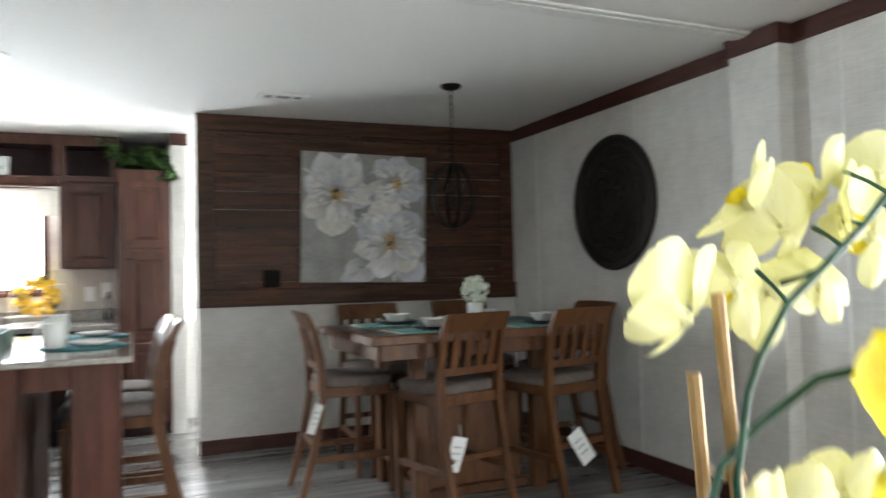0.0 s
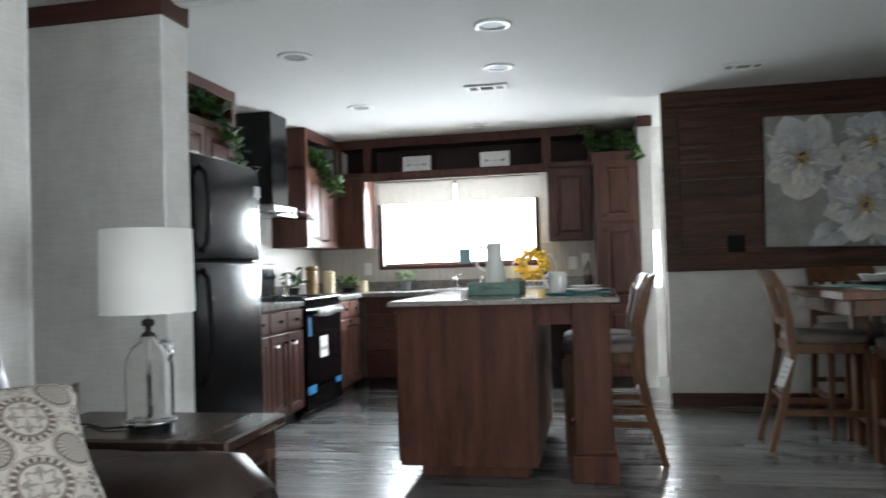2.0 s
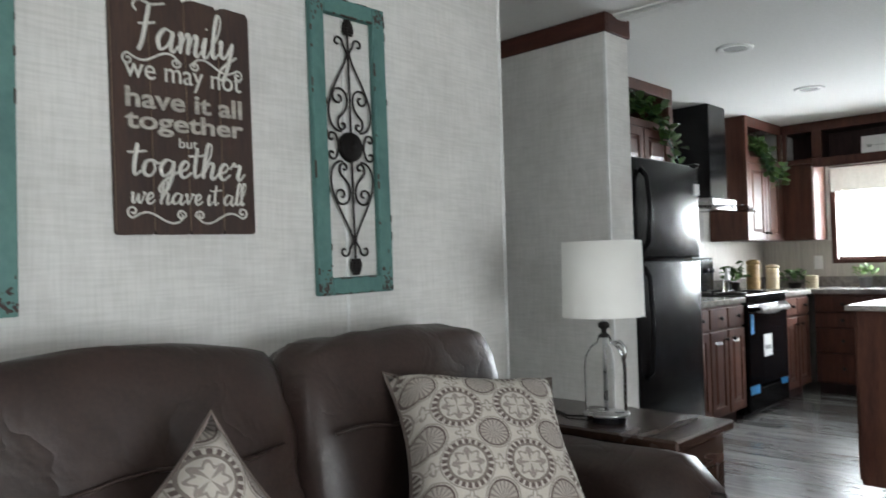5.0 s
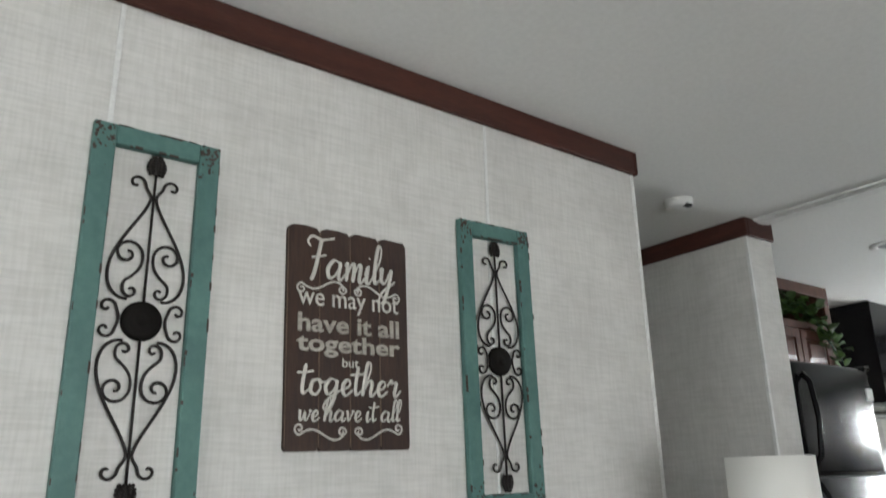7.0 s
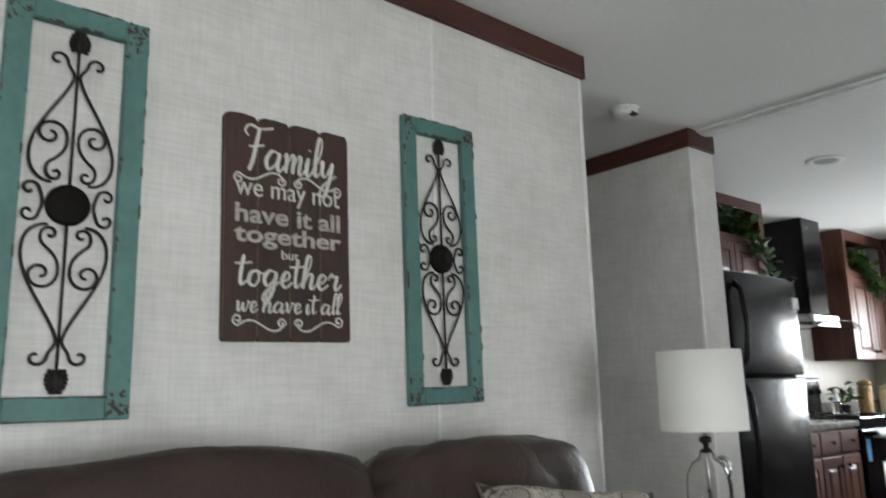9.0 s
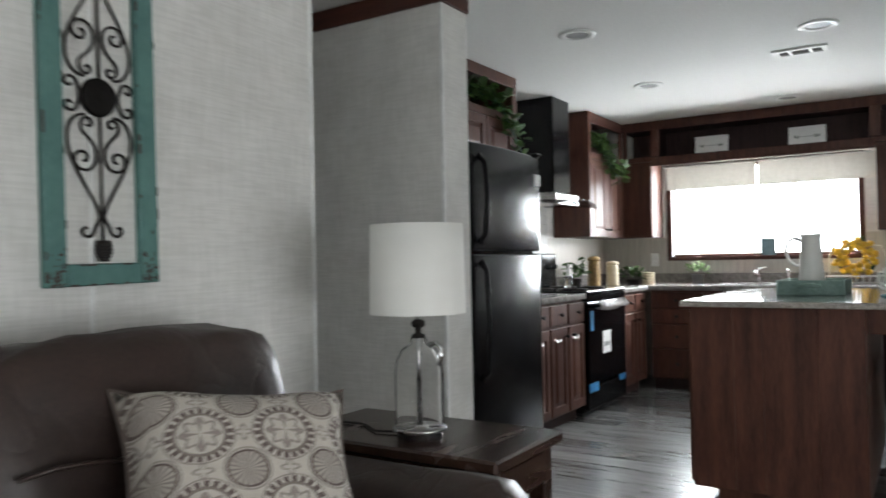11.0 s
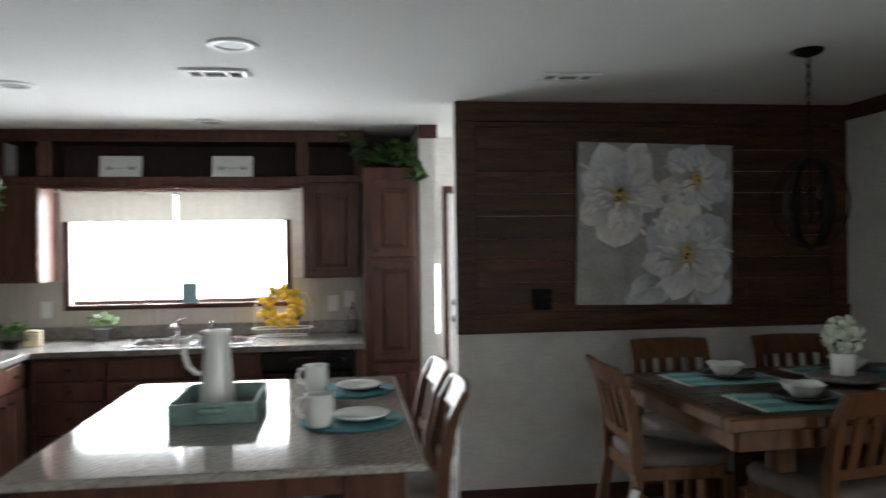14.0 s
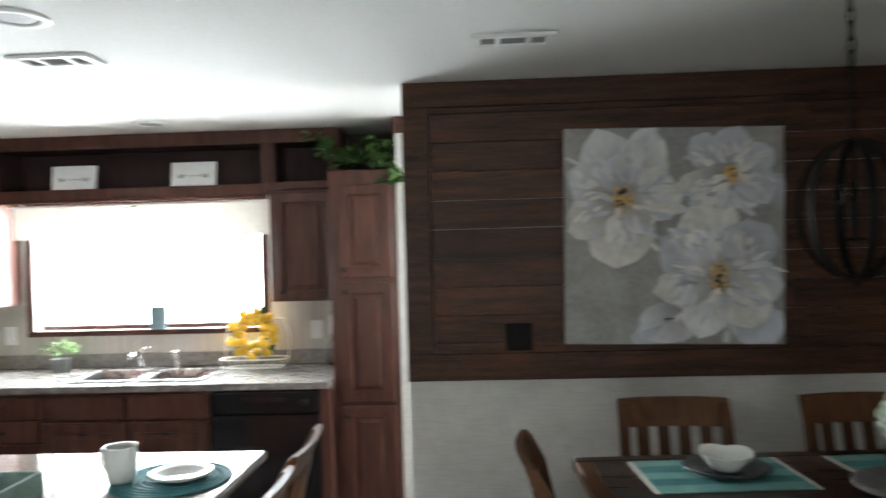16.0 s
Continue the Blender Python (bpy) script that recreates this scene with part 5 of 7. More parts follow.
def hang_tag(at, rz, tilt, big=1.0):
    t = thing("price_tag", at, "white paper price tag hanging from a chair", "tag", "tags on the chairs", rz)
    bm = box((-0.035 * big, -0.0008, -0.16 * big), (0.035 * big, 0.0008, 0), 0.0004)
    bm.transform(pose(0, 0, 0, 8, tilt, 0))
    part("card", bm, PAPER, t)
    part("string", tube([(0, 0, 0), (0.004, 0.004, 0.03), (0, 0.012, 0.06)], 0.0012, 4), PAPER, t)
    for k in range(3):
        b = box((-0.022 * big, -0.0014, -(0.05 + 0.03 * k) * big), (0.018 * big, -0.0008, -(0.044 + 0.03 * k) * big))
        b.transform(pose(0, 0, 0, 8, tilt, 0))
        part("print_bar", b, GREYG, t)


hang_tag((1.79, 3.375, 0.40), 0, 14, 1.1)
hang_tag((2.43, 3.375, 0.36), 0, -35, 1.3)
hang_tag((1.23, 3.94, 0.52), 40, 22)

# ---- dining table ----
tb = thing("dining_table", (2.04, 3.965, -0.02), "dark-topped brown counter-height dining table with a storage base", "table")
X0, X1, Y0, Y1 = -0.685, 0.685, -0.47, 0.48
for k in range(6):
    a = Y0 + 0.05 + k * (Y1 - Y0 - 0.1) / 6
    part("top_board", box((X0 + 0.05, a + 0.0006, 0.885), (X1 - 0.05, a + (Y1 - Y0 - 0.1) / 6 - 0.0002, 0.925), 0.0008), DARKTOP, tb)
for lo, hi in [((X0, Y0, 0.88), (X1, Y0 + 0.05, 0.9255)), ((X0, Y1 - 0.05, 0.88), (X1, Y1, 0.9255)), ((X0, Y0 + 0.05, 0.88), (X0 + 0.05, Y1 - 0.05, 0.9255)), ((X1 - 0.05, Y0 + 0.05, 0.88), (X1, Y1 - 0.05, 0.9255))]:
    part("edge_board", box(lo, hi, 0.005), OAK if lo[1] == Y0 or hi[0] == X0 + 0.05 else DARKTOP, tb)
for lo, hi in [((X0 + 0.06, Y0 + 0.05, 0.80), (X1 - 0.06, Y0 + 0.07, 0.88)), ((X0 + 0.06, Y1 - 0.07, 0.80), (X1 - 0.06, Y1 - 0.05, 0.88)), ((X0 + 0.05, Y0 + 0.06, 0.80), (X0 + 0.07, Y1 - 0.06, 0.88)), ((X1 - 0.07, Y0 + 0.06, 0.80), (X1 - 0.05, Y1 - 0.06, 0.88))]:
    part("apron", box(lo, hi, 0.003), OAK, tb)
for sx in (-0.36, 0.36):
    for sy in (-0.26, 0.26):
        part("leg", box((sx - 0.04, sy - 0.04, 0.02), (sx + 0.04, sy + 0.04, 0.88), 0.006), OAK, tb)
part("storage_box", box((-0.28, -0.2, 0.075), (0.28, 0.2, 0.62), 0.006), OAK, tb)
part("plinth", box((-0.32, -0.22, 0.02), (0.32, 0.22, 0.075), 0.008), OAK, tb)


def table_mat(x, y, rz):
    m = thing("fringed_placemat", (x, y, 0.9055), "teal striped placemat with cream fringe", "placemat", "placemats on the dining table", rz)
    for k in range(5):
        z = -0.15 + 0.06 * k
        bm = bmesh.new()
        box((-0.215, z, 0.0005), (0.215, z + 0.06, 0.004), 0.001, bm)
        part("stripe", bm, STRIPES[k], m)
    bm = bmesh.new()
    for side in (-1, 1):
        for k in range(40):
            yy = -0.149 + 0.0076 * k
            box((side * 0.215, yy, 0.0005), (side * (0.228 + 0.003 * ((k * 7) % 3)), yy + 0.005, 0.003), bm=bm)
    part("fringe", bm, CREAM, m)["kind"] = "stuff"


STRIPES = [mat("teal_stripe", c, tuple(v * 0.75 for v in c), rough=0.95, scale=20, fine=300, bump=0.4) for c in [(0.16, 0.36, 0.34), (0.06, 0.24, 0.24), (0.20, 0.42, 0.39), (0.08, 0.28, 0.28), (0.22, 0.42, 0.38)]]


def bowl(at, rz):
    b = thing("bowl", at, "white square-sided ceramic bowl", "bowl", "bowls on the dining table", rz)
    bm = lathe([(0, 0.004), (0.03, 0.003), (0.035, 0), (0.04, 0.004), (0.062, 0.035), (0.078, 0.066), (0.08, 0.07), (0.076, 0.069), (0.058, 0.038), (0.03, 0.012), (0, 0.01)], 32)
    for v in bm.verts:
        r = math.hypot(v.co.x, v.co.y)
        if r > 1e-4:
            a = math.atan2(v.co.y, v.co.x)
            k = 1 + 0.13 * (r / 0.08) * (abs(math.sin(2 * a)) - 0.5)
            v.co.x, v.co.y = v.co.x * k, v.co.y * k
            if v.co.z > 0.05:
                v.co.z += 0.008 * (abs(math.sin(2 * a)) - 0.5)
    bm.transform(Matrix.Diagonal((1.08, 1.0, 0.74, 1)))
    part("dish", bm, CERAM, b, smooth=True)


for x, y, rz in ((1.745, 4.22, 1), (1.77, 3.72, -1), (2.36, 4.23, 2), (2.44, 3.70, -2)):
    table_mat(x, y, rz)
    plate((x + 0.03, y + 0.02, 0.910), 0.125, DARKPL, "dark grey glazed dinner plate", "plates on the dining table")
    bowl((x + 0.03, y + 0.02, 0.916), 20 + 30 * x)
su = thing("lazy_susan", (2.19, 4.03, 0.9055), "mottled grey round turntable in the table's middle", "turntable")
part("foot", lathe([(0, 0), (0.07, 0), (0.07, 0.012), (0, 0.012)], 24), IRON, su)
part("disc", lathe([(0, 0.012), (0.14, 0.012), (0.145, 0.018), (0.143, 0.026), (0.136, 0.029), (0.0, 0.029)], 40), mat("mottled_grey_metal", (0.24, 0.225, 0.215), (0.055, 0.05, 0.048), rough=0.38, scale=46, fine=130, bump=0.12), su)
fp = thing("flower_pot", (2.195, 4.03, 0.9345), "white hydrangea bloom in a white ceramic pot", "plant")
part("pot", lathe([(0, 0), (0.044, 0), (0.047, 0.004), (0.048, 0.09), (0.045, 0.092), (0.042, 0.088), (0, 0.08)], 28), CERAM, fp, smooth=True)
part("stem", tube([(0, 0, 0.08), (0.004, 0.004, 0.14)], 0.004, 6), STEMG, fp)
FLW = leaf_mesh("petal", 0.03, 0.03, mat("white_petal", (0.72, 0.75, 0.66), (0.6, 0.66, 0.52), rough=0.7, spread=0.08, bump=0.05))
rr = random.Random(9)
for k in range(230):
    u = rr.uniform(-0.8, 1)
    a = k * 2.39996
    s = math.sqrt(max(0, 1 - u * u))
    q = Vector((s * math.cos(a), s * math.sin(a), u))
    child("petal", FLW, fp, Matrix.Translation(Vector((0, 0, 0.165)) + q * rr.uniform(0.05, 0.07)) @ q.to_track_quat("Z", "Y").to_matrix().to_4x4() @ pose(0, 0, 0, rr.uniform(-35, 35), rr.uniform(-35, 10), rr.uniform(0, 360)))
for k in range(5):
    child("leaf", IVY, fp, Matrix.Translation((0.02 * math.cos(k * 1.3), 0.02 * math.sin(k * 1.3), 0.105)) @ pose(0, 0, 0, 0, -35, k * 74))

# the table stands a little askew, with all that is laid on it
TURN = Matrix.Translation((2.04, 3.965, -0.006)) @ pose(0, 0, 0, 0, 0, 2.5) @ Matrix.Translation((-2.04, -3.965, 0))
for o in scene.objects:
    if not o.parent and o.type == "EMPTY" and (o.name.startswith("dining_table") or (1.3 < o.matrix_basis.translation.x < 2.8 and 3.4 < o.matrix_basis.translation.y < 4.5 and 0.85 < o.matrix_basis.translation.z < 1.0)):
        o.matrix_basis = TURN @ o.matrix_basis

# pendant of four iron hoops
pe = thing("pendant_lamp", (2.09, 4.10, H), "black iron orb pendant lamp hanging on a chain", "pendant lamp")
part("canopy", lathe([(0, 0), (0.062, 0), (0.063, -0.006), (0.05, -0.02), (0.02, -0.03), (0, -0.032)], 28), DULLBLK, pe, smooth=True)
for k in range(11):
    z = -0.05 - 0.04 * k
    m = pose(0, 0, z, 0, 0, 90 * (k % 2))
    bm = tube([(0.009 * math.cos(a * math.pi / 6), 0, 0.026 * math.sin(a * math.pi / 6)) for a in range(12)], 0.003, 5, closed=True)
    bm.transform(m)
    part("chain_link", bm, DULLBLK, pe)
for k in range(3):
    bm = bmesh.new()
    rows = []
    for a in range(36):
        t = a * math.pi / 18
        o = Vector((0.155 * math.cos(t), 0, 0.195 * math.sin(t)))
        i = Vector((0.149 * math.cos(t), 0, 0.189 * math.sin(t)))
        rows.append([bm.verts.new(p + Vector((0, d, 0))) for p, d in ((o, -0.013), (o, 0.013), (i, 0.013), (i, -0.013))])
    for a in range(36):
        for j in range(4):
            bm.faces.new((rows[a][j], rows[a][(j + 1) % 4], rows[(a + 1) % 36][(j + 1) % 4], rows[(a + 1) % 36][j]))
    bm.transform(pose(0, 0, -0.66, 0, 0, 20 + 60 * k))
    part("hoop", bm, DULLBLK, pe)
part("rod", tube([(0, 0, -0.47), (0, 0, -0.75)], 0.006, 6), DULLBLK, pe)
for k in range(3):
    a = k * 2.094
    part("arm", tube([(0, 0, -0.74), (0.03 * math.cos(a), 0.03 * math.sin(a), -0.745), (0.05 * math.cos(a), 0.05 * math.sin(a), -0.72)], 0.004, 6), DULLBLK, pe)
    part("candle_sleeve", lathe([(0, -0.72), (0.011, -0.72), (0.011, -0.645), (0, -0.645)], 10, at=(0.05 * math.cos(a), 0.05 * math.sin(a), 0)), DULLBLK, pe)
    part("bulb", lathe([(0.006, -0.645), (0.014, -0.62), (0.01, -0.595), (0, -0.58)], 10, at=(0.05 * math.cos(a), 0.05 * math.sin(a), 0)), THIN, pe, smooth=True)
part("finial", lathe([(0, -0.855), (0.008, -0.858), (0.01, -0.868), (0.004, -0.876), (0, -0.88)], 10), DULLBLK, pe, smooth=True)

# ---- painting of white flowers ----
pt = thing("flower_painting", (1.905, DY - 0.03, 1.61), "square canvas painting of three white flowers on grey", "painting")
part("canvas", box((-0.47, -0.032, -0.47), (0.47, 0, 0.47), 0.003), CANVAS, pt)


def petal(cx, cz, ang, length, width, lay, material, curl=0.12, tip=0.75):
    """A brushed petal: an uneven tongue a few millimetres proud of the canvas."""
    bm = bmesh.new()
    rows = []
    n = 11
    length *= 1.04
    for k in range(n):
        u = k / (n - 1)
        w = 1.18 * width * max(0.0, 1 - abs(2 * u ** 0.95 - 1) ** 2.0) ** 0.6 / 2 + 0.002
        row = []
        for j in range(5):
            s = -1 + j / 2
            wob = 0.016 * noise.noise(Vector((cx * 9 + k * 0.55, cz * 7 + j * 0.8, ang)))
            x, zz = s * w + wob + curl * length * u * u, u * length + wob
            a = math.radians(ang)
            px, pz = cx + x * math.cos(a) + zz * math.sin(a), cz - x * math.sin(a) + zz * math.cos(a)
            px, pz = max(-0.468, min(0.468, px)), max(-0.468, min(0.468, pz))
            row.append(bm.verts.new((px, -0.0335 - lay * 0.0007 - 0.011 * (s * s) * u * (1 - 0.5 * u), pz)))
        rows.append(row)
    for a, b in zip(rows, rows[1:]):
        for j in range(4):
            bm.faces.new((a[j], a[j + 1], b[j + 1], b[j]))
    uvl = bm.loops.layers.uv.new("UVMap")
    for f in bm.faces:
        for lp in f.loops:
            d = math.hypot(lp.vert.co.x - cx, lp.vert.co.z - cz) / length
            lp[uvl].uv = (0.5, min(1.0, d))
    bmesh.ops.dissolve_degenerate(bm, dist=1e-5, edges=bm.edges[:])
    tones = (PETW, PETB, PETW, PETC) if material is PETW else (PETG, PETB)
    part("petal", bm, tones[(lay + int(abs(ang))) % len(tones)], pt, smooth=True)


for cx, cz, ang, ln, wd, lay, mt, cu in [
        (-0.05, -0.36, 170, 0.12, 0.24, 1, PETG, 0.1), (0.3, -0.3, 150, 0.2, 0.18, 1, PETG, -0.1), (0.02, -0.3, 215, 0.2, 0.16, 1, PETG, 0.2), (0.4, 0.1, 10, 0.16, 0.14, 1, PETG, 0.1),
        (-0.22, 0.17, -28, 0.30, 0.20, 2, PETW, 0.1), (-0.20, 0.17, 28, 0.31, 0.18, 2, PETW, -0.1), (-0.22, 0.16, -68, 0.25, 0.17, 2, PETG, 0.1), (-0.21, 0.15, 72, 0.24, 0.2, 3, PETW, 0.15), (-0.22, 0.15, -108, 0.26, 0.17, 3, PETW, -0.15), (-0.22, 0.15, 180, 0.28, 0.24, 3, PETW, 0.1), (-0.21, 0.15, 130, 0.16, 0.13, 4, PETW, 0.1), (-0.22, 0.17, -5, 0.19, 0.15, 4, PETW, 0.1),
        (0.23, 0.26, -48, 0.22, 0.13, 5, PETW, 0.1), (0.24, 0.26, 0, 0.21, 0.15, 5, PETW, 0.05), (0.24, 0.26, 52, 0.2, 0.14, 5, PETW, 0.1), (0.24, 0.25, 100, 0.2, 0.15, 5, PETW, 0.1), (0.23, 0.25, -105, 0.22, 0.1, 6, PETW, 0.1), (0.25, 0.25, 150, 0.15, 0.14, 6, PETW, -0.1), (0.23, 0.25, 200, 0.14, 0.1, 6, PETG, 0.1),
        (0.17, -0.17, -12, 0.33, 0.24, 7, PETW, 0.12), (0.18, -0.17, 42, 0.30, 0.2, 7, PETW, 0.1), (0.17, -0.18, -58, 0.27, 0.2, 7, PETG, 0.1), (0.18, -0.18, 92, 0.27, 0.2, 8, PETG, 0.1), (0.17, -0.19, -115, 0.25, 0.14, 8, PETW, 0.25), (0.18, -0.19, 135, 0.26, 0.2, 8, PETW, -0.1), (0.17, -0.19, 190, 0.25, 0.18, 8, PETW, 0.1), (0.16, -0.16, -35, 0.19, 0.12, 9, PETW, 0.2), (0.19, -0.16, 15, 0.2, 0.14, 9, PETW, -0.1)]:
    petal(cx, cz, ang, ln, wd, lay, mt, cu)
pt.matrix_basis = pose(1.897, DY - 0.03, 1.607, 0, 1.2, 0)
rr = random.Random(2)
for k, (cx, cz, rx, rz) in enumerate(((-0.22, 0.157, 0.05, 0.06), (0.243, 0.262, 0.032, 0.045), (0.188, -0.184, 0.042, 0.08))):
    bm = bmesh.new()
    for j in range(54):
        a, u = rr.uniform(0, 6.28), math.sqrt(rr.random())
        r = rr.uniform(0.005, 0.0095)
        b = bmesh.new()
        bmesh.ops.create_icosphere(b, subdivisions=1, radius=r)
        merge(bm, b, Matrix.Translation((cx + rx * u * math.cos(a), -0.046, cz + rz * u * math.sin(a))))
    heart = bmesh.new()
    for j in range(16):
        a, u = rr.uniform(0, 6.28), rr.random()
        b = bmesh.new()
        bmesh.ops.create_icosphere(b, subdivisions=1, radius=0.012)
        merge(heart, b, Matrix.Translation((cx + 0.8 * rx * u * math.cos(a), -0.041, cz + 0.8 * rz * u * math.sin(a))) @ Matrix.Diagonal((1, 0.3, 1, 1)))
    part("flower_heart", heart, SIGNW, pt, "dark brown flower heart")["kind"] = "stuff"
    st = part("gold_stamen", bm, GOLD, pt, "gold dabbed flower heart")
    st["kind"] = "stuff"



def dabs(material, spots, label=""):
    """Thick brush marks laid over the petals: (x, z, angle, length, width)."""
    bm = bmesh.new()
    for x, z, a, ln, wd in spots:
        b = bmesh.new()
        bmesh.ops.create_circle(b, cap_ends=True, cap_tris=True, segments=9, radius=1)
        for v in b.verts:
            if v.co.length < 0.1:
                v.co.z = 1
        put = Matrix.Translation((max(-0.44, min(0.44, x)), -0.0515, max(-0.44, min(0.44, z)))) @ pose(0, 0, 0, 90, 0, 0) @ pose(0, 0, 0, 0, 0, a) @ Matrix.Diagonal((wd, ln, 0.0012, 1))
        merge(bm, b, put)
    uvl = bm.loops.layers.uv.new("UVMap")
    for f in bm.faces:
        for lp_ in f.loops:
            lp_[uvl].uv = (0.5, 0.8)
    part("brushwork", bm, material, pt, label)["kind"] = "stuff"


rb = random.Random(31)
for mt, count, inner in ((PETW, 40, 0.5), (PETB, 26, 0.35), (PETC, 20, 0.3)):
    spots = []
    for cx, cz, rad in ((-0.215, 0.165, 0.27), (0.24, 0.26, 0.19), (0.18, -0.175, 0.28)):
        for k in range(count):
            a = rb.uniform(0, 2 * math.pi)
            q = rad * rb.uniform(inner, 1.02) * (0.86 + 0.14 * math.cos(5 * a))
            spots.append((cx + q * math.cos(a), cz + q * math.sin(a), math.degrees(a) - 90 + rb.uniform(-28, 28), rb.uniform(0.018, 0.05), rb.uniform(0.006, 0.016)))
    dabs(mt, spots)

# dark round wall medallion on the side wall
wm = thing("wall_medallion", (XR - 0.004, 3.97, 1.62), "large round black carved wall medallion", "wall decor")
for name, prof in (("disc", [(0, 0.012), (0.36, 0.012), (0.36, 0), (0, 0)]), ("rim", [(0.36, 0), (0.425, 0), (0.43, 0.015), (0.415, 0.035), (0.385, 0.035), (0.365, 0.02), (0.36, 0.012)])):
    bm = lathe(prof, 56)
    bm.transform(pose(0, 0, 0, 0, -90, 0))
    part(name, bm, IRON, wm, smooth=False)
for k in range(12):
    a = k * math.pi / 6
    pts = []
    for j in range(14):
        r = 0.1 + 0.22 * j / 13
        pts.append((-0.016, r * math.cos(a + 0.5 * math.sin(j * 0.5)), r * math.sin(a + 0.5 * math.sin(j * 0.5))))
    part("carving", tube(pts, 0.009, 6), IRON, wm, smooth=True)
for r in (0.09, 0.2):
    part("carving", tube([(-0.016, r * math.cos(a * math.pi / 20), r * math.sin(a * math.pi / 20)) for a in range(40)], 0.01, 6, closed=True), IRON, wm, smooth=True)


# ---- ceiling fittings ----
def can_light(x, y):
    c = thing("recessed_light", (x, y, H), "white round recessed ceiling light, unlit", "ceiling light", "recessed lights")
    part("trim_ring", lathe([(0.062, 0), (0.062, -0.004), (0.068, -0.008), (0.09, -0.009), (0.1, -0.005), (0.1, 0), (0.062, 0)], 36), WHITEP, c, smooth=True)
    part("lens", lathe([(0, -0.001), (0.061, -0.001), (0.061, -0.003), (0, -0.003)], 30), GREYG, c, "dull grey lens")


for x, y in ((-0.335, 4.20), (-0.26, 3.37), (-1.445, 3.60), (-1.505, 5.02), (-0.76, 6.1)):
    can_light(x, y)


def vent(x, y, label):
    v = thing("ceiling_vent", (x, y, H), label, "vent", "ceiling vents")
    bm = box((-0.15, -0.075, -0.012), (0.15, -0.05, 0), 0.002)
    for lo, hi in [((-0.15, 0.05, -0.012), (0.15, 0.075, 0)), ((-0.15, -0.05, -0.012), (-0.115, 0.05, 0)), ((0.115, -0.05, -0.012), (0.15, 0.05, 0)), ((-0.065, -0.05, -0.012), (-0.045, 0.05, 0)), ((0.045, -0.05, -0.012), (0.065, 0.05, 0))]:
        box(lo, hi, 0.002, bm)
    part("frame", bm, WHITEP, v)
    part("backing", box((-0.115, -0.05, -0.002), (0.115, 0.05, -0.0005)), GREYG, v)
    for k in range(6):
        b = box((-0.115, -0.001, -0.008), (0.115, 0.001, 0.004))
        b.transform(Matrix.Translation((0, -0.04 + 0.016 * k, -0.003)) @ pose(0, 0, 0, 40, 0, 0) @ Matrix.Diagonal((1, 1, 0.35, 1)))
        part("slat", b, GREYG, v)


vent(-0.485, 4.69, "white ceiling air vent over the kitchen")
vent(1.195, 4.665, "white ceiling air vent by the dining wall")
sm = thing("smoke_detector", (-1.64, 2.05, H), "white round smoke detector on the ceiling", "smoke detector")
part("base", lathe([(0, 0), (0.062, 0), (0.064, -0.008), (0.06, -0.012), (0, -0.012)], 28), WHITEP, sm, smooth=True)
part("cover", lathe([(0.058, -0.012), (0.058, -0.03), (0.045, -0.04), (0, -0.042)], 28), WHITEP, sm, smooth=True)
part("sensor_slot", box((0.03, -0.02, -0.042), (0.056, 0.02, -0.028), 0.002), RUBBER, sm)

# ---- living room ----
sofa = thing("sofa", (-0.95, 0.0, 0), "dark brown leather sofa with loose back cushions", "sofa")
SY0, SY1 = -1.25, 1.14


def place(bm, m):
    bm.transform(m)
    return bm


part("base", box((-1.36, SY0 + 0.05, 0.06), (-0.52, SY1 - 0.05, 0.30), 0.03, seg=2), LEATHER, sofa, smooth=True, world=True)
part("back_frame", place(puff((0.2, SY1 - SY0 - 0.1, 0.78), 8, 8), Matrix.Translation((-1.27, (SY0 + SY1) / 2, 0.47)) @ pose(0, 0, 0, 0, -4, 0)), LEATHER, sofa, smooth=True, world=True)
seams = (-1.06, -0.46, 0.31, 0.95)
for k in range(3):
    a, b = seams[k], seams[k + 1]
    part("seat_cushion", place(puff((0.66, b - a, 0.24), 6, 10, 0.03, k), Matrix.Translation((-0.84, (a + b) / 2, 0.43))), LEATHER, sofa, smooth=True, world=True)
    bc = part("back_cushion", place(puff((0.26, b - a + 0.03, 0.54), 5.5, 12, 0.06, k + 3), Matrix.Translation((-1.12, (a + b) / 2 + (0.02 if k == 2 else 0), 0.712 if k == 2 else 0.725)) @ pose(0, 0, 0, 0, -13, 0)), LEATHER, sofa, smooth=True, world=True)
    part("seam_welt", tube([(-0.985 + 0.012 * math.sin(j), a + 0.06 + (b - a - 0.12) * j / 10, 0.80 + 0.008 * math.sin(j * 1.3)) for j in range(11)], 0.004, 5), LEATHER, bc, smooth=True, world=True)
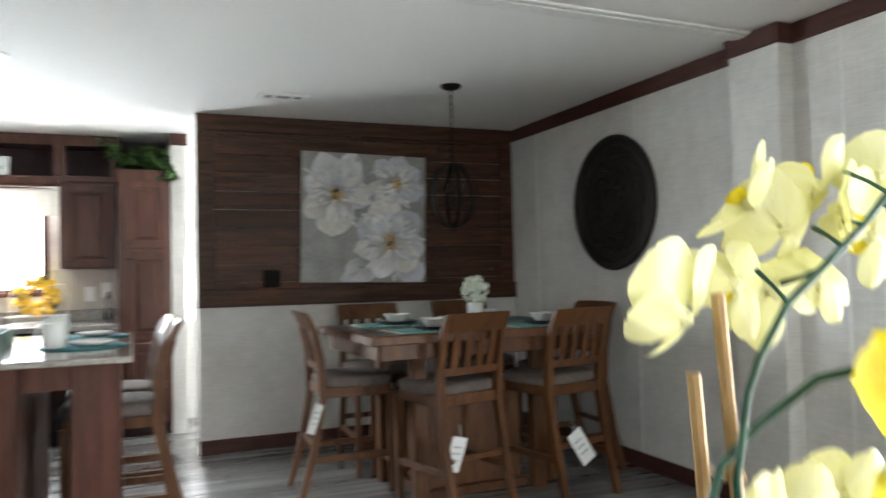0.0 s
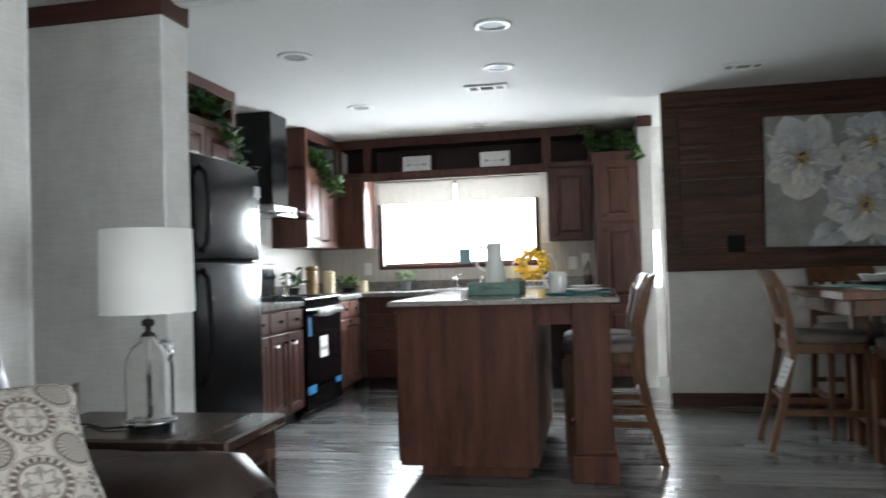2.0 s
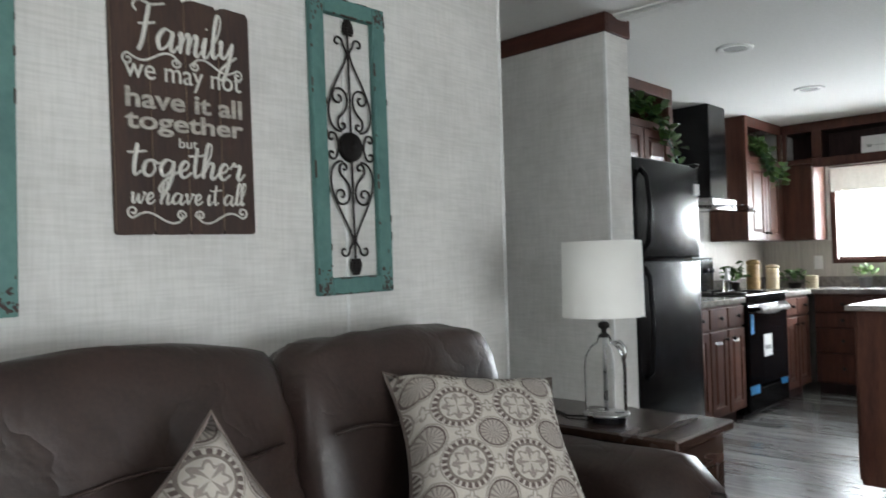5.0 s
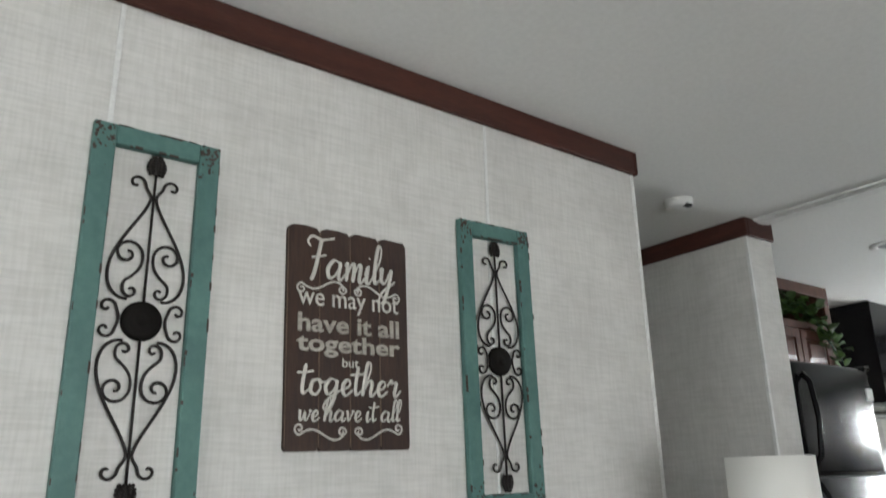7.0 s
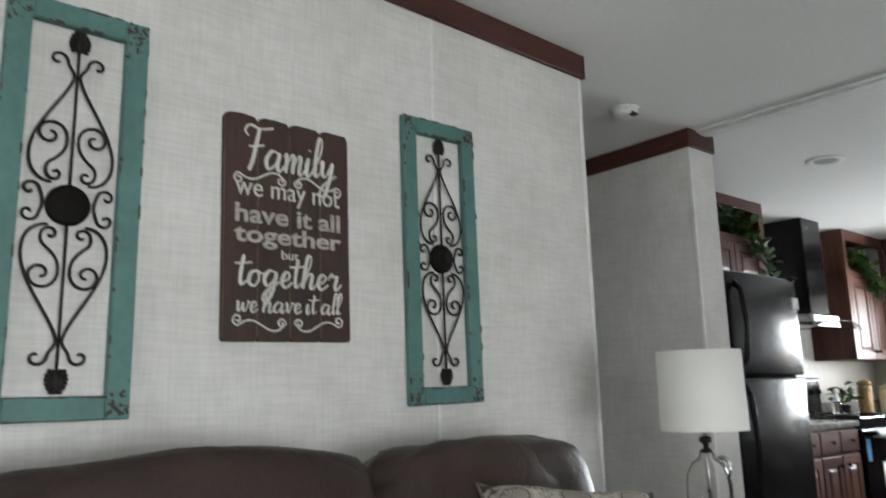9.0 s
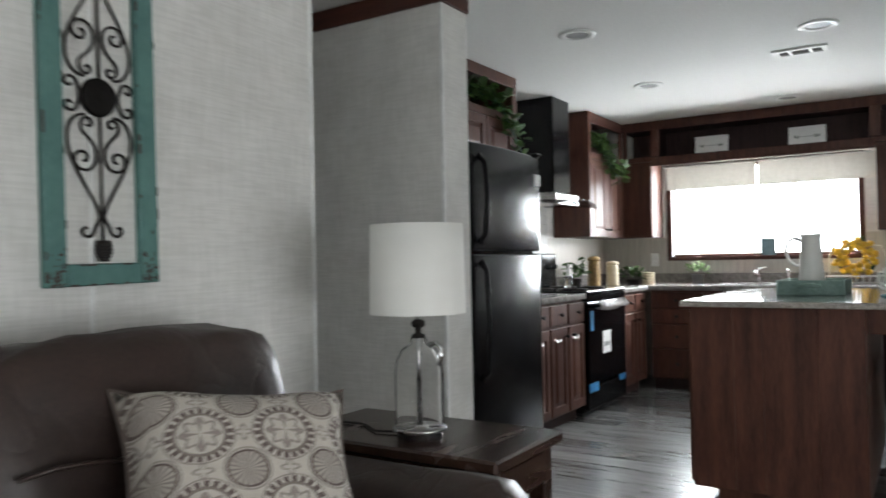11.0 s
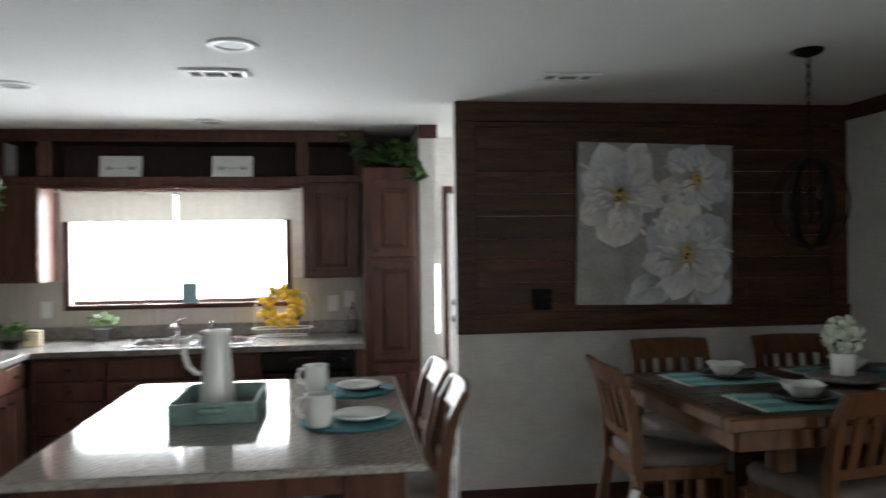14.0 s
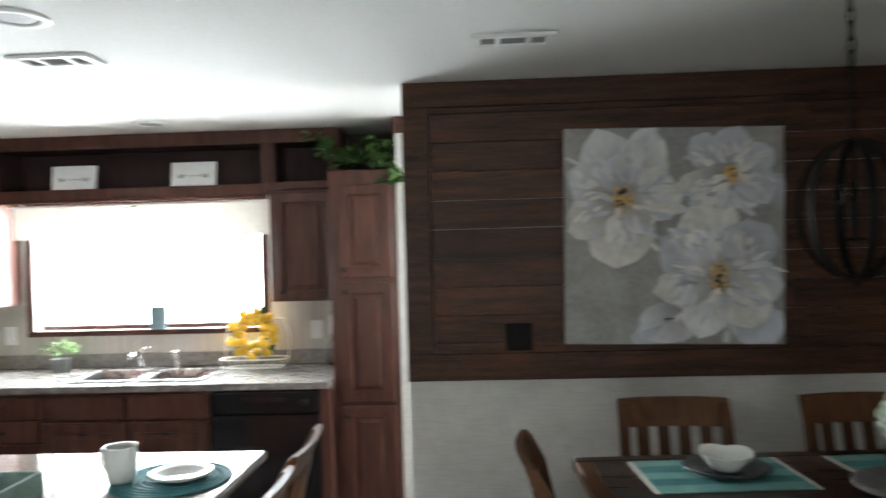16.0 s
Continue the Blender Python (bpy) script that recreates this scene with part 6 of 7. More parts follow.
for s, y in ((-1, SY0 + 0.11), (1, SY1 - 0.1)):
    bm = bmesh.new()
    rows = []
    prof = [(-0.085, 0.06), (-0.085, 0.48), (-0.105, 0.55), (-0.11, 0.61), (-0.075, 0.665), (0, 0.69), (0.075, 0.67), (0.11, 0.62), (0.105, 0.55), (0.085, 0.48), (0.085, 0.06)]
    for k in range(13):
        u = k / 12
        x = -1.34 + u * 0.84
        e = 1 - 0.10 * max(0, (u - 0.9) / 0.1) ** 2
        rows.append([bm.verts.new((x, y + v * e, 0.06 + (z - 0.06) * (e if z > 0.3 else 1) + 0.01 * noise.noise(Vector((x * 5, v * 9, z * 4))))) for v, z in prof])
    for a, b in zip(rows, rows[1:]):
        for j in range(len(prof)):
            bm.faces.new((a[j], a[(j + 1) % len(prof)], b[(j + 1) % len(prof)], b[j]))
    bm.faces.new(rows[0])
    bm.faces.new(rows[-1])
    arm = part("arm", bm, LEATHER, sofa, smooth=True, world=True)
    nails = bmesh.new()
    for v, z in [(prof[j][0] + (prof[j + 1][0] - prof[j][0]) * q / 5, prof[j][1] + (prof[j + 1][1] - prof[j][1]) * q / 5) for j in range(1, 9) for q in range(5)]:
        b = bmesh.new()
        bmesh.ops.create_icosphere(b, subdivisions=1, radius=0.0045)
        merge(nails, b, Matrix.Translation((-0.498, y + v * 0.84, 0.06 + (z - 0.06) * 0.88)))
    part("nailheads", nails, IRON, arm, "row of dark bronze nailheads", world=True)["kind"] = "stuff"
for x in (-1.28, -0.6):
    for y in (SY0 + 0.12, SY1 - 0.12):
        part("foot", box((x - 0.03, y - 0.03, 0), (x + 0.03, y + 0.03, 0.065), 0.006), ESPR, sofa, world=True)


def medallion_fabric():
    m = mat("medallion_fabric", (0.53, 0.485, 0.43), (0.43, 0.39, 0.345), rough=0.95, fine=400, scale=30, bump=0)
    nt = m.node_tree
    n, l = nt.nodes, nt.links
    p = n["Principled BSDF"]
    uv = n.new("ShaderNodeTexCoord")

    def mth(op, a, b=None):
        k = n.new("ShaderNodeMath")
        k.operation = op
        for i, v in enumerate((a, b)):
            if v is None:
                continue
            if isinstance(v, (int, float)):
                k.inputs[i].default_value = v
            else:
                l.new(v, k.inputs[i])
        return k.outputs[0]
    base = p.inputs["Base Color"].links[0].from_socket
    sep = n.new("ShaderNodeSeparateXYZ")
    l.new(uv.outputs["UV"], sep.inputs[0])
    total = None
    for ox, oy, big in ((0.0, 0.0, 1), (0.5, 0.5, 2), (0.5, 0.0, 3), (0.0, 0.5, 3)):
        # two kinds of roundel on two lattices half a step apart, and small sprigs between them
        fx = mth("SUBTRACT", mth("FRACT", mth("ADD", mth("DIVIDE", sep.outputs[0], 0.132), ox)), 0.5)
        fy = mth("SUBTRACT", mth("FRACT", mth("ADD", mth("DIVIDE", sep.outputs[1], 0.132), oy)), 0.5)
        r = mth("SQRT", mth("ADD", mth("MULTIPLY", fx, fx), mth("MULTIPLY", fy, fy)))
        ang = mth("ARCTAN2", fy, fx)
        if big == 1:
            beads = mth("GREATER_THAN", mth("SINE", mth("MULTIPLY", ang, 22)), -0.35)
            ringv = mth("MULTIPLY", mth("LESS_THAN", mth("ABSOLUTE", mth("SUBTRACT", r, 0.345)), 0.035), beads)
            line = mth("LESS_THAN", mth("ABSOLUTE", mth("SUBTRACT", r, 0.29)), 0.02)
            line2 = mth("LESS_THAN", mth("ABSOLUTE", mth("SUBTRACT", r, 0.40)), 0.010)
            petals = mth("MULTIPLY", mth("LESS_THAN", mth("ABSOLUTE", mth("SUBTRACT", r, mth("ADD", 0.19, mth("MULTIPLY", mth("COSINE", mth("MULTIPLY", ang, 8)), 0.035)))), 0.022), 0.6)
            star = mth("MULTIPLY", mth("LESS_THAN", r, mth("MULTIPLY", mth("ABSOLUTE", mth("COSINE", mth("MULTIPLY", ang, 2))), 0.2)), mth("GREATER_THAN", mth("ABSOLUTE", mth("COSINE", mth("MULTIPLY", ang, 2))), 0.93))
            v = mth("MAXIMUM", mth("MAXIMUM", mth("MAXIMUM", ringv, petals), mth("MULTIPLY", line, 0.8)), mth("MAXIMUM", mth("MULTIPLY", line2, 0.6), mth("MULTIPLY", star, 0.6)))
        elif big == 3:
            v = mth("MULTIPLY", mth("LESS_THAN", mth("ABSOLUTE", mth("SUBTRACT", r, mth("ADD", 0.075, mth("MULTIPLY", mth("COSINE", mth("MULTIPLY", ang, 4)), 0.03)))), 0.02), 0.55)
        else:
            spokes = mth("MULTIPLY", mth("MULTIPLY", mth("LESS_THAN", r, 0.215), mth("GREATER_THAN", mth("SINE", mth("MULTIPLY", ang, 18)), 0.1)), 0.7)
            fill = mth("MULTIPLY", mth("LESS_THAN", r, 0.22), 0.3)
            rim = mth("MAXIMUM", mth("LESS_THAN", mth("ABSOLUTE", mth("SUBTRACT", r, 0.235)), 0.016), mth("MULTIPLY", mth("LESS_THAN", mth("ABSOLUTE", mth("SUBTRACT", r, 0.275)), 0.012), 0.55))
            v = mth("MAXIMUM", mth("MAXIMUM", spokes, fill), rim)
        total = v if total is None else mth("MAXIMUM", total, v)
    mixc = n.new("ShaderNodeMix")
    mixc.data_type = "RGBA"
    l.new(total, mixc.inputs[0])
    l.new(base, mixc.inputs[6])
    mixc.inputs[7].default_value = (0.115, 0.085, 0.075, 1)
    l.new(mixc.outputs[2], p.inputs["Base Color"])
    return m


FABRIC = medallion_fabric()


def pillow(at, turn, size, label, shift=0.0):
    """A square scatter cushion with pointed corners; its face looks along +x before turn."""
    t = thing("throw_pillow", at, label, "pillow", "throw pillows on the sofa")
    t.matrix_basis = Matrix.Translation(at) @ turn
    bm = bmesh.new()
    n = 14
    uvl = bm.loops.layers.uv.new("UVMap")
    sides = []
    for s in (1, -1):
        g = []
        for i in range(n + 1):
            row = []
            for j in range(n + 1):
                u, v = -1 + 2 * i / n, -1 + 2 * j / n
                th = 0.1 * ((1 - u ** 4) * (1 - v ** 4)) ** 0.55
                pu, pv = u * (1 - 0.16 * (1 - v * v)), v * (1 - 0.16 * (1 - u * u))
                wr_ = 0.006 * noise.noise(Vector((u * 2.5, v * 2.5, s * 4.0)))
                row.append(bm.verts.new((s * (th + wr_ * (th > 0.01)), pu * size / 2, pv * size / 2)))
            g.append(row)
        sides.append(g)
        for i in range(n):
            for j in range(n):
                q = [g[i][j], g[i + 1][j], g[i + 1][j + 1], g[i][j + 1]]
                f = bm.faces.new(q if s > 0 else q[::-1])
                for lp in f.loops:
                    lp[uvl].uv = (lp.vert.co.y + shift, lp.vert.co.z + shift * 0.6)
    bmesh.ops.remove_doubles(bm, verts=bm.verts, dist=1e-5)
    part("cover", bm, FABRIC, t, smooth=True)
    e = []
    for i in range(4 * n):
        k, q = divmod(i, n)
        w = -1 + 2 * q / n
        u, v = [(w, -1), (1, w), (-w, 1), (-1, -w)][k]
        e.append((0, u * (1 - 0.16 * (1 - v * v)) * size / 2, v * (1 - 0.16 * (1 - u * u)) * size / 2))
    part("piping", tube(e, 0.0045, 5, closed=True), SEATF, t)


pillow((-0.81, 0.64, 0.735), pose(0, 0, 0, 0, -44.8, -23.8) @ pose(0, 0, 0, -7.8, 0, 0), 0.415, "cream throw pillow with brown medallion print", 0.02)
pillow((-0.78, -0.03, 0.62), pose(0, 0, 0, 0, -18, -12) @ pose(0, 0, 0, 38, 0, 0), 0.44, "cream throw pillow with medallion print stood on a corner", 0.07)

# end table and lamp
et = thing("end_table", (-0.95, 1.35, 0), "dark espresso wooden end table with a shelf", "table")
ex0, ex1, ey0, ey1 = -1.26, -0.64, 1.165, 1.51
part("top", box((ex0, ey0, 0.655), (ex1, ey1, 0.685), 0.006), ESPR, et, world=True)
part("apron", box((ex0 + 0.03, ey0 + 0.03, 0.56), (ex1 - 0.03, ey1 - 0.03, 0.655), 0.004), ESPR, et, world=True)
part("drawer", box((ex1 - 0.03, ey0 + 0.07, 0.575), (ex1 - 0.02, ey1 - 0.07, 0.645), 0.003), ESPR, et, world=True)
part("shelf", box((ex0 + 0.03, ey0 + 0.03, 0.17), (ex1 - 0.03, ey1 - 0.03, 0.19), 0.003), ESPR, et, world=True)
for x in (ex0 + 0.045, ex1 - 0.045):
    for y in (ey0 + 0.045, ey1 - 0.045):
        part("leg", box((x - 0.022, y - 0.022, 0), (x + 0.022, y + 0.022, 0.655), 0.003), ESPR, et, world=True)
lp = thing("table_lamp", (-0.914, 1.284, 0.685), "clear glass jug table lamp with a white drum shade", "lamp")
part("foot", lathe([(0, 0), (0.055, 0), (0.055, 0.018), (0, 0.018)], 28), BLACKG, lp)
part("base_ring", lathe([(0, 0.018), (0.064, 0.018), (0.066, 0.022), (0.064, 0.026), (0, 0.026)], 28), STEEL, lp, smooth=True)
part("glass_jug", lathe([(0.056, 0.027), (0.059, 0.034), (0.06, 0.15), (0.056, 0.185), (0.042, 0.212), (0.022, 0.225), (0.018, 0.24), (0.015, 0.24), (0.018, 0.222), (0.038, 0.208), (0.052, 0.183), (0.056, 0.15), (0.055, 0.036), (0.056, 0.027)], 32), THIN, lp, smooth=True)
part("jug_handle", tube([(0.03, 0.0, 0.222), (0.05, 0, 0.228), (0.066, 0, 0.215), (0.064, 0, 0.19), (0.058, 0, 0.175)], 0.006, 8), CHROME, lp, smooth=True)
part("rod", tube([(0, 0, 0.03), (0, 0, 0.32)], 0.006, 10), STEEL, lp, smooth=True)
part("collar", lathe([(0, 0.236), (0.017, 0.238), (0.017, 0.245), (0.008, 0.25), (0.008, 0.262), (0.016, 0.266), (0.017, 0.277), (0.008, 0.283), (0, 0.283)], 20), IRON, lp, smooth=True)
shm = lathe([(0.116, 0.298), (0.113, 0.512), (0.111, 0.512), (0.114, 0.298), (0.116, 0.298)], 44)
part("shade", shm, SHADE, lp, smooth=True)
for k in range(3):
    a = k * 2.094
    part("spider", tube([(0, 0, 0.32), (0.06 * math.cos(a), 0.06 * math.sin(a), 0.33), (0.112 * math.cos(a), 0.112 * math.sin(a), 0.36)], 0.002, 5), STEEL, lp)
part("bulb", lathe([(0.013, 0.32), (0.014, 0.34), (0.03, 0.38), (0.03, 0.4), (0.015, 0.425), (0, 0.43)], 16), CERAM, lp, smooth=True)
part("cord", tube([(-0.05, 0, 0.006), (-0.12, -0.02, 0.004), (-0.2, 0.03, 0.004), (-0.34, 0.02, 0.004)], 0.003, 5), RUBBER, lp)


# ---- wall pieces over the sofa ----
def spiral(cx, cy, r, start, turns, n=22, grow=0.15):
    """Points of a scroll that winds inwards from radius r."""
    out = []
    for k in range(n + 1):
        u = k / n
        a = math.radians(start) + turns * 2 * math.pi * u
        rr_ = r * (1 - (1 - grow) * u)
        out.append((cx + rr_ * math.cos(a), cy + rr_ * math.sin(a)))
    return out


def bez(p0, p1, p2, p3, n=14):
    return [tuple((1 - t) ** 3 * a + 3 * (1 - t) ** 2 * t * b + 3 * (1 - t) * t * t * c + t ** 3 * d for a, b, c, d in zip(p0, p1, p2, p3)) for t in [k / n for k in range(n + 1)]]


def iron_panel(y0, y1, z0, z1):
    """A worn teal frame holding wrought-iron scrolls, hung on the sofa wall and facing +x."""
    w, h = y1 - y0, z1 - z0
    t = thing("iron_wall_panel", (SX, (y0 + y1) / 2, (z0 + z1) / 2), "worn teal wooden frame with wrought-iron scrollwork", "wall decor", "panels over the sofa")
    f = 0.047
    for lo, hi in [((0.002, -w / 2, -h / 2), (0.024, -w / 2 + f, h / 2)), ((0.002, w / 2 - f, -h / 2), (0.024, w / 2, h / 2)), ((0.002, -w / 2 + f, -h / 2), (0.024, w / 2 - f, -h / 2 + f)), ((0.002, -w / 2 + f, h / 2 - f), (0.024, w / 2 - f, h / 2))]:
        fb = part("frame_board", box(lo, hi, 0.003), TEALW, t)
        rw = random.Random(int(1000 * (y0 + lo[1] + 3 * lo[2])))
        up = hi[2] - lo[2] > hi[1] - lo[1]
        worn = bmesh.new()
        for q in range(15):
            u, ln = rw.uniform(0.0, 0.95), rw.uniform(0.006, 0.024)
            e = rw.choice((0, 1))
            if up:
                c, z = (lo[1], hi[1])[e], lo[2] + u * (hi[2] - lo[2])
                d = rw.uniform(0.0015, 0.005)
                box((0.0195, c - d * e, z), (0.0246, c + d * (1 - e), min(hi[2], z + ln)), bm=worn)
            else:
                c, z = (lo[2], hi[2])[e], lo[1] + u * (hi[1] - lo[1])
                d = rw.uniform(0.0015, 0.005)
                box((0.0195, z, c - d * e), (0.0246, min(hi[1], z + ln), c + d * (1 - e)), bm=worn)
        for q in range(84 if up else 0):
            # chips crowd round the frame's corners
            dz, dy, k = abs(rw.gauss(0, 0.03)), rw.uniform(0.002, 0.044), rw.uniform(0.0012, 0.0042)
            z = hi[2] - 0.003 - dz if q % 2 else lo[2] + 0.003 + dz
            b = bmesh.new()
            bmesh.ops.create_icosphere(b, subdivisions=1, radius=1)
            merge(worn, b, Matrix.Translation((0.0238, lo[1] + dy, z)) @ pose(0, 0, 0, rw.uniform(0, 180), 0, 0) @ Matrix.Diagonal((0.0009, k, k * rw.uniform(0.8, 2.2), 1)))
        part("worn_edge", worn, SIGNW, fb, "dark wood where the paint is rubbed off")["kind"] = "stuff"
    iw, ih = w / 2 - f, h / 2 - f

    def iron(pts, r=0.0033):
        part("scroll", tube([(0.014, a, b) for a, b in pts], r, 6), IRON, t, smooth=True)

    def P(m, s, u, v):
        return (m * u * iw, s * v * ih)
    for s in (-1, 1):
        for m in (-1, 1):
            inward = 180 if m > 0 else 0
            # outer stem: a curl at the tip, in to the middle, out to the hip and round to the boss
            iron(spiral(*P(m, s, 0.42, 0.80), 0.21 * iw, inward, -0.85 * m * s, 16)[::-1]
                 + bez(P(m, s, 0.21, 0.80), P(m, s, 0.21, 0.77), P(m, s, 0.08, 0.76), P(m, s, 0.06, 0.72), 6)[1:]
                 + bez(P(m, s, 0.06, 0.72), P(m, s, 0.10, 0.62), P(m, s, 0.84, 0.43), P(m, s, 0.86, 0.27))[1:]
                 + bez(P(m, s, 0.86, 0.27), P(m, s, 0.88, 0.16), P(m, s, 0.62, 0.11), P(m, s, 0.38, 0.115), 8)[1:])
            # inner scroll: a wide curl above, a small one below
            iron(spiral(*P(m, s, 0.46, 0.375), 0.34 * iw, inward, -1.25 * m * s)[::-1]
                 + bez(P(m, s, 0.12, 0.375), P(m, s, 0.10, 0.31), P(m, s, 0.18, 0.28), P(m, s, 0.36, 0.24), 8)[1:]
                 + bez(P(m, s, 0.36, 0.24), P(m, s, 0.50, 0.215), P(m, s, 0.52, 0.20), P(m, s, 0.50, 0.165), 6)[1:]
                 + spiral(*P(m, s, 0.32, 0.165), 0.18 * iw, 180 - inward, -0.9 * m * s, 14)[1:])
        iron([(0, s * 0.1 * ih), (0, s * 0.9 * ih)])
        bm = bmesh.new()
        bmesh.ops.create_icosphere(bm, subdivisions=2, radius=1)
        bm.transform(Matrix.Translation((0.014, 0, s * 0.925 * ih)) @ Matrix.Diagonal((0.007, 0.19 * iw, 0.062 * ih, 1)))
        for q in range(6):
            wid = 0.19 * iw * math.sin(math.pi * (0.25 + 0.62 * q / 5)) ** 0.8
            for c in (-1, -0.4, 0.4, 1):
                b = bmesh.new()
                bmesh.ops.create_icosphere(b, subdivisions=1, radius=0.0052)
                merge(bm, b, Matrix.Translation((0.016 + 0.004 * (1 - c * c), c * wid, s * (0.872 + 0.021 * q) * ih)))
        part("bud", bm, IRON, t)
    for m in (-1, 1):
        inward = 180 if m > 0 else 0
        up = spiral(*P(m, 1, 0.78, 0.062), 0.2 * iw, inward, -0.95 * m, 16)
        down = spiral(*P(m, -1, 0.78, 0.062), 0.2 * iw, inward, 0.95 * m, 16)
        iron(up[::-1] + [P(m, 1, 0.53, 0.025), P(m, 1, 0.52, 0), P(m, -1, 0.53, 0.025)] + down)
    bm = lathe([(0, 0.014), (0.010, 0.017), (0.018, 0.011), (0.026, 0.014), (0.031, 0.01), (0.038, 0.012), (0.042, 0.006), (0.043, 0), (0, 0)], 28)
    bm.transform(pose(0.008, 0, 0, 0, 90, 0))
    part("boss", bm, DULLBLK, t, smooth=True)
    return t


# teal paint worn through to dark wood at places
TEALW = TEAL.copy()
nt = TEALW.node_tree
wnz = nt.nodes.new("ShaderNodeTexNoise")
wnz.inputs["Scale"].default_value, wnz.inputs["Detail"].default_value = 48, 5
wr2 = nt.nodes.new("ShaderNodeValToRGB")
wbg = nt.nodes.new("ShaderNodeTexNoise")
wbg.inputs["Scale"].default_value, wbg.inputs["Detail"].default_value = 7.5, 1
wad = nt.nodes.new("ShaderNodeMath")
wad.operation = "MULTIPLY_ADD"
wad.inputs[1].default_value = 0.75
wr2.color_ramp.elements[0].position, wr2.color_ramp.elements[1].position = 1.012, 1.027
wmx = nt.nodes.new("ShaderNodeMix")
wmx.data_type = "RGBA"
tco = next(k for k in nt.nodes if k.type == "TEX_COORD")
nt.links.new(tco.outputs["Object"], wnz.inputs["Vector"])
nt.links.new(tco.outputs["Object"], wbg.inputs["Vector"])
nt.links.new(wbg.outputs[0], wad.inputs[0])
nt.links.new(wnz.outputs[0], wad.inputs[2])
nt.links.new(wad.outputs[0], wr2.inputs[0])
pb = nt.nodes["Principled BSDF"]
nt.links.new(wr2.outputs[0], wmx.inputs[0])
nt.links.new(pb.inputs["Base Color"].links[0].from_socket, wmx.inputs[6])
wmx.inputs[7].default_value = (0.03, 0.028, 0.022, 1)
nt.links.new(wmx.outputs[2], pb.inputs["Base Color"])
iron_panel(-0.384, -0.105, 1.062, 1.916)
panel = iron_panel(0.6225, 0.895, 1.069, 1.889)
panel.matrix_basis = panel.matrix_basis @ pose(0, 0, 0, 1.0, 0, 0)


def lettering(body, width, height, m, parent, shear=0.0, bold=0.0):
    """Raised letters fitted into width and height, centred; m carries the text's plane (x right, y up) to the wall."""
    cu = bpy.data.curves.new("lettering", "FONT")
    cu.body, cu.align_x, cu.extrude, cu.shear, cu.offset = body, "CENTER", 0.002, shear, bold
    cu.resolution_u = 4
    tmp = bpy.data.objects.new("tmp", cu)
    scene.collection.objects.link(tmp)
    me = bpy.data.meshes.new_from_object(tmp.evaluated_get(bpy.context.evaluated_depsgraph_get()))
    bpy.data.objects.remove(tmp)
    bm = bmesh.new()
    bm.from_mesh(me)
    bpy.data.meshes.remove(me)
    xs, ys = [v.co.x for v in bm.verts], [v.co.y for v in bm.verts]
    cx, cy = (max(xs) + min(xs)) / 2, (max(ys) + min(ys)) / 2
    sx, sy = width / (max(xs) - min(xs)), height / (max(ys) - min(ys))
    for v in bm.verts:
        v.co = Vector(((v.co.x - cx) * sx, (v.co.y - cy) * sy, v.co.z))
    # one part a letter: islands that stand over one another belong together
    groups, seen = [], set()
    for v in bm.verts:
        if v in seen:
            continue
        todo, isle = [v], []
        seen.add(v)
        while todo:
            q = todo.pop()
            isle.append(q)
            for e in q.link_edges:
                o = e.other_vert(q)
                if o not in seen:
                    seen.add(o)
                    todo.append(o)
        lo, hi = min(q.co.x for q in isle), max(q.co.x for q in isle)
        for g in groups:
            if min(hi, g[1]) - max(lo, g[0]) > 0.5 * min(hi - lo, g[1] - g[0]):
                g[0], g[1] = min(lo, g[0]), max(hi, g[1])
                g[2].extend(isle)
                break
        else:
            groups.append([lo, hi, isle])
    for lo, hi, isle in groups:
        b = bmesh.new()
        here = {q: b.verts.new(q.co) for q in isle}
        for f in {f for q in isle for f in q.link_faces}:
            b.faces.new([here[q] for q in f.verts])
        b.transform(m)
        part("letter", b, HATCH if bold > 0.02 else CREAM, parent)
    bm.free()


sg = thing("wall_sign", (SX, 0.2585, 1.5005), "dark brown slatted wooden sign with cream family words", "sign")
for k in range(4):
    a = -0.174 + 0.087 * k
    bm = prism([(a + 0.001, -0.267 + 0.004 * (k % 2)), (a + 0.006, -0.273), (a + 0.081, -0.273), (a + 0.086, -0.267), (a + 0.086, 0.258), (a + 0.079, 0.27), (a + 0.05, 0.274 - 0.001 * k), (a + 0.02, 0.273), (a + 0.007, 0.269), (a + 0.001, 0.26)], 0.014, "x", at=(0.003, 0, 0))
    part("slat", bm, SIGNW, sg)
    part("worn_edge", tube([(0.0165, a + 0.001, -0.264), (0.0165, a + 0.001, 0.259)], 0.0008, 4), SEAMT, sg)
    part("worn_edge", tube([(0.0165, a + 0.086, -0.264), (0.0165, a + 0.086, 0.257)], 0.0006, 4), SEAMT, sg)
FACE = Matrix(((0, 0, 1, 0.0185), (1, 0, 0, 0), (0, 1, 0, 0), (0, 0, 0, 1)))
for body, z, w, h, bd in [("we may not", 0.083, 0.29, 0.052, -0.002), ("have it all", 0.029, 0.29, 0.045, 0.022), ("together", -0.026, 0.295, 0.055, 0.022), ("but", -0.064, 0.046, 0.022, -0.004)]:
    lettering(body, w, h, FACE @ Matrix.Translation((0, z, 0)), sg, 0, bd)

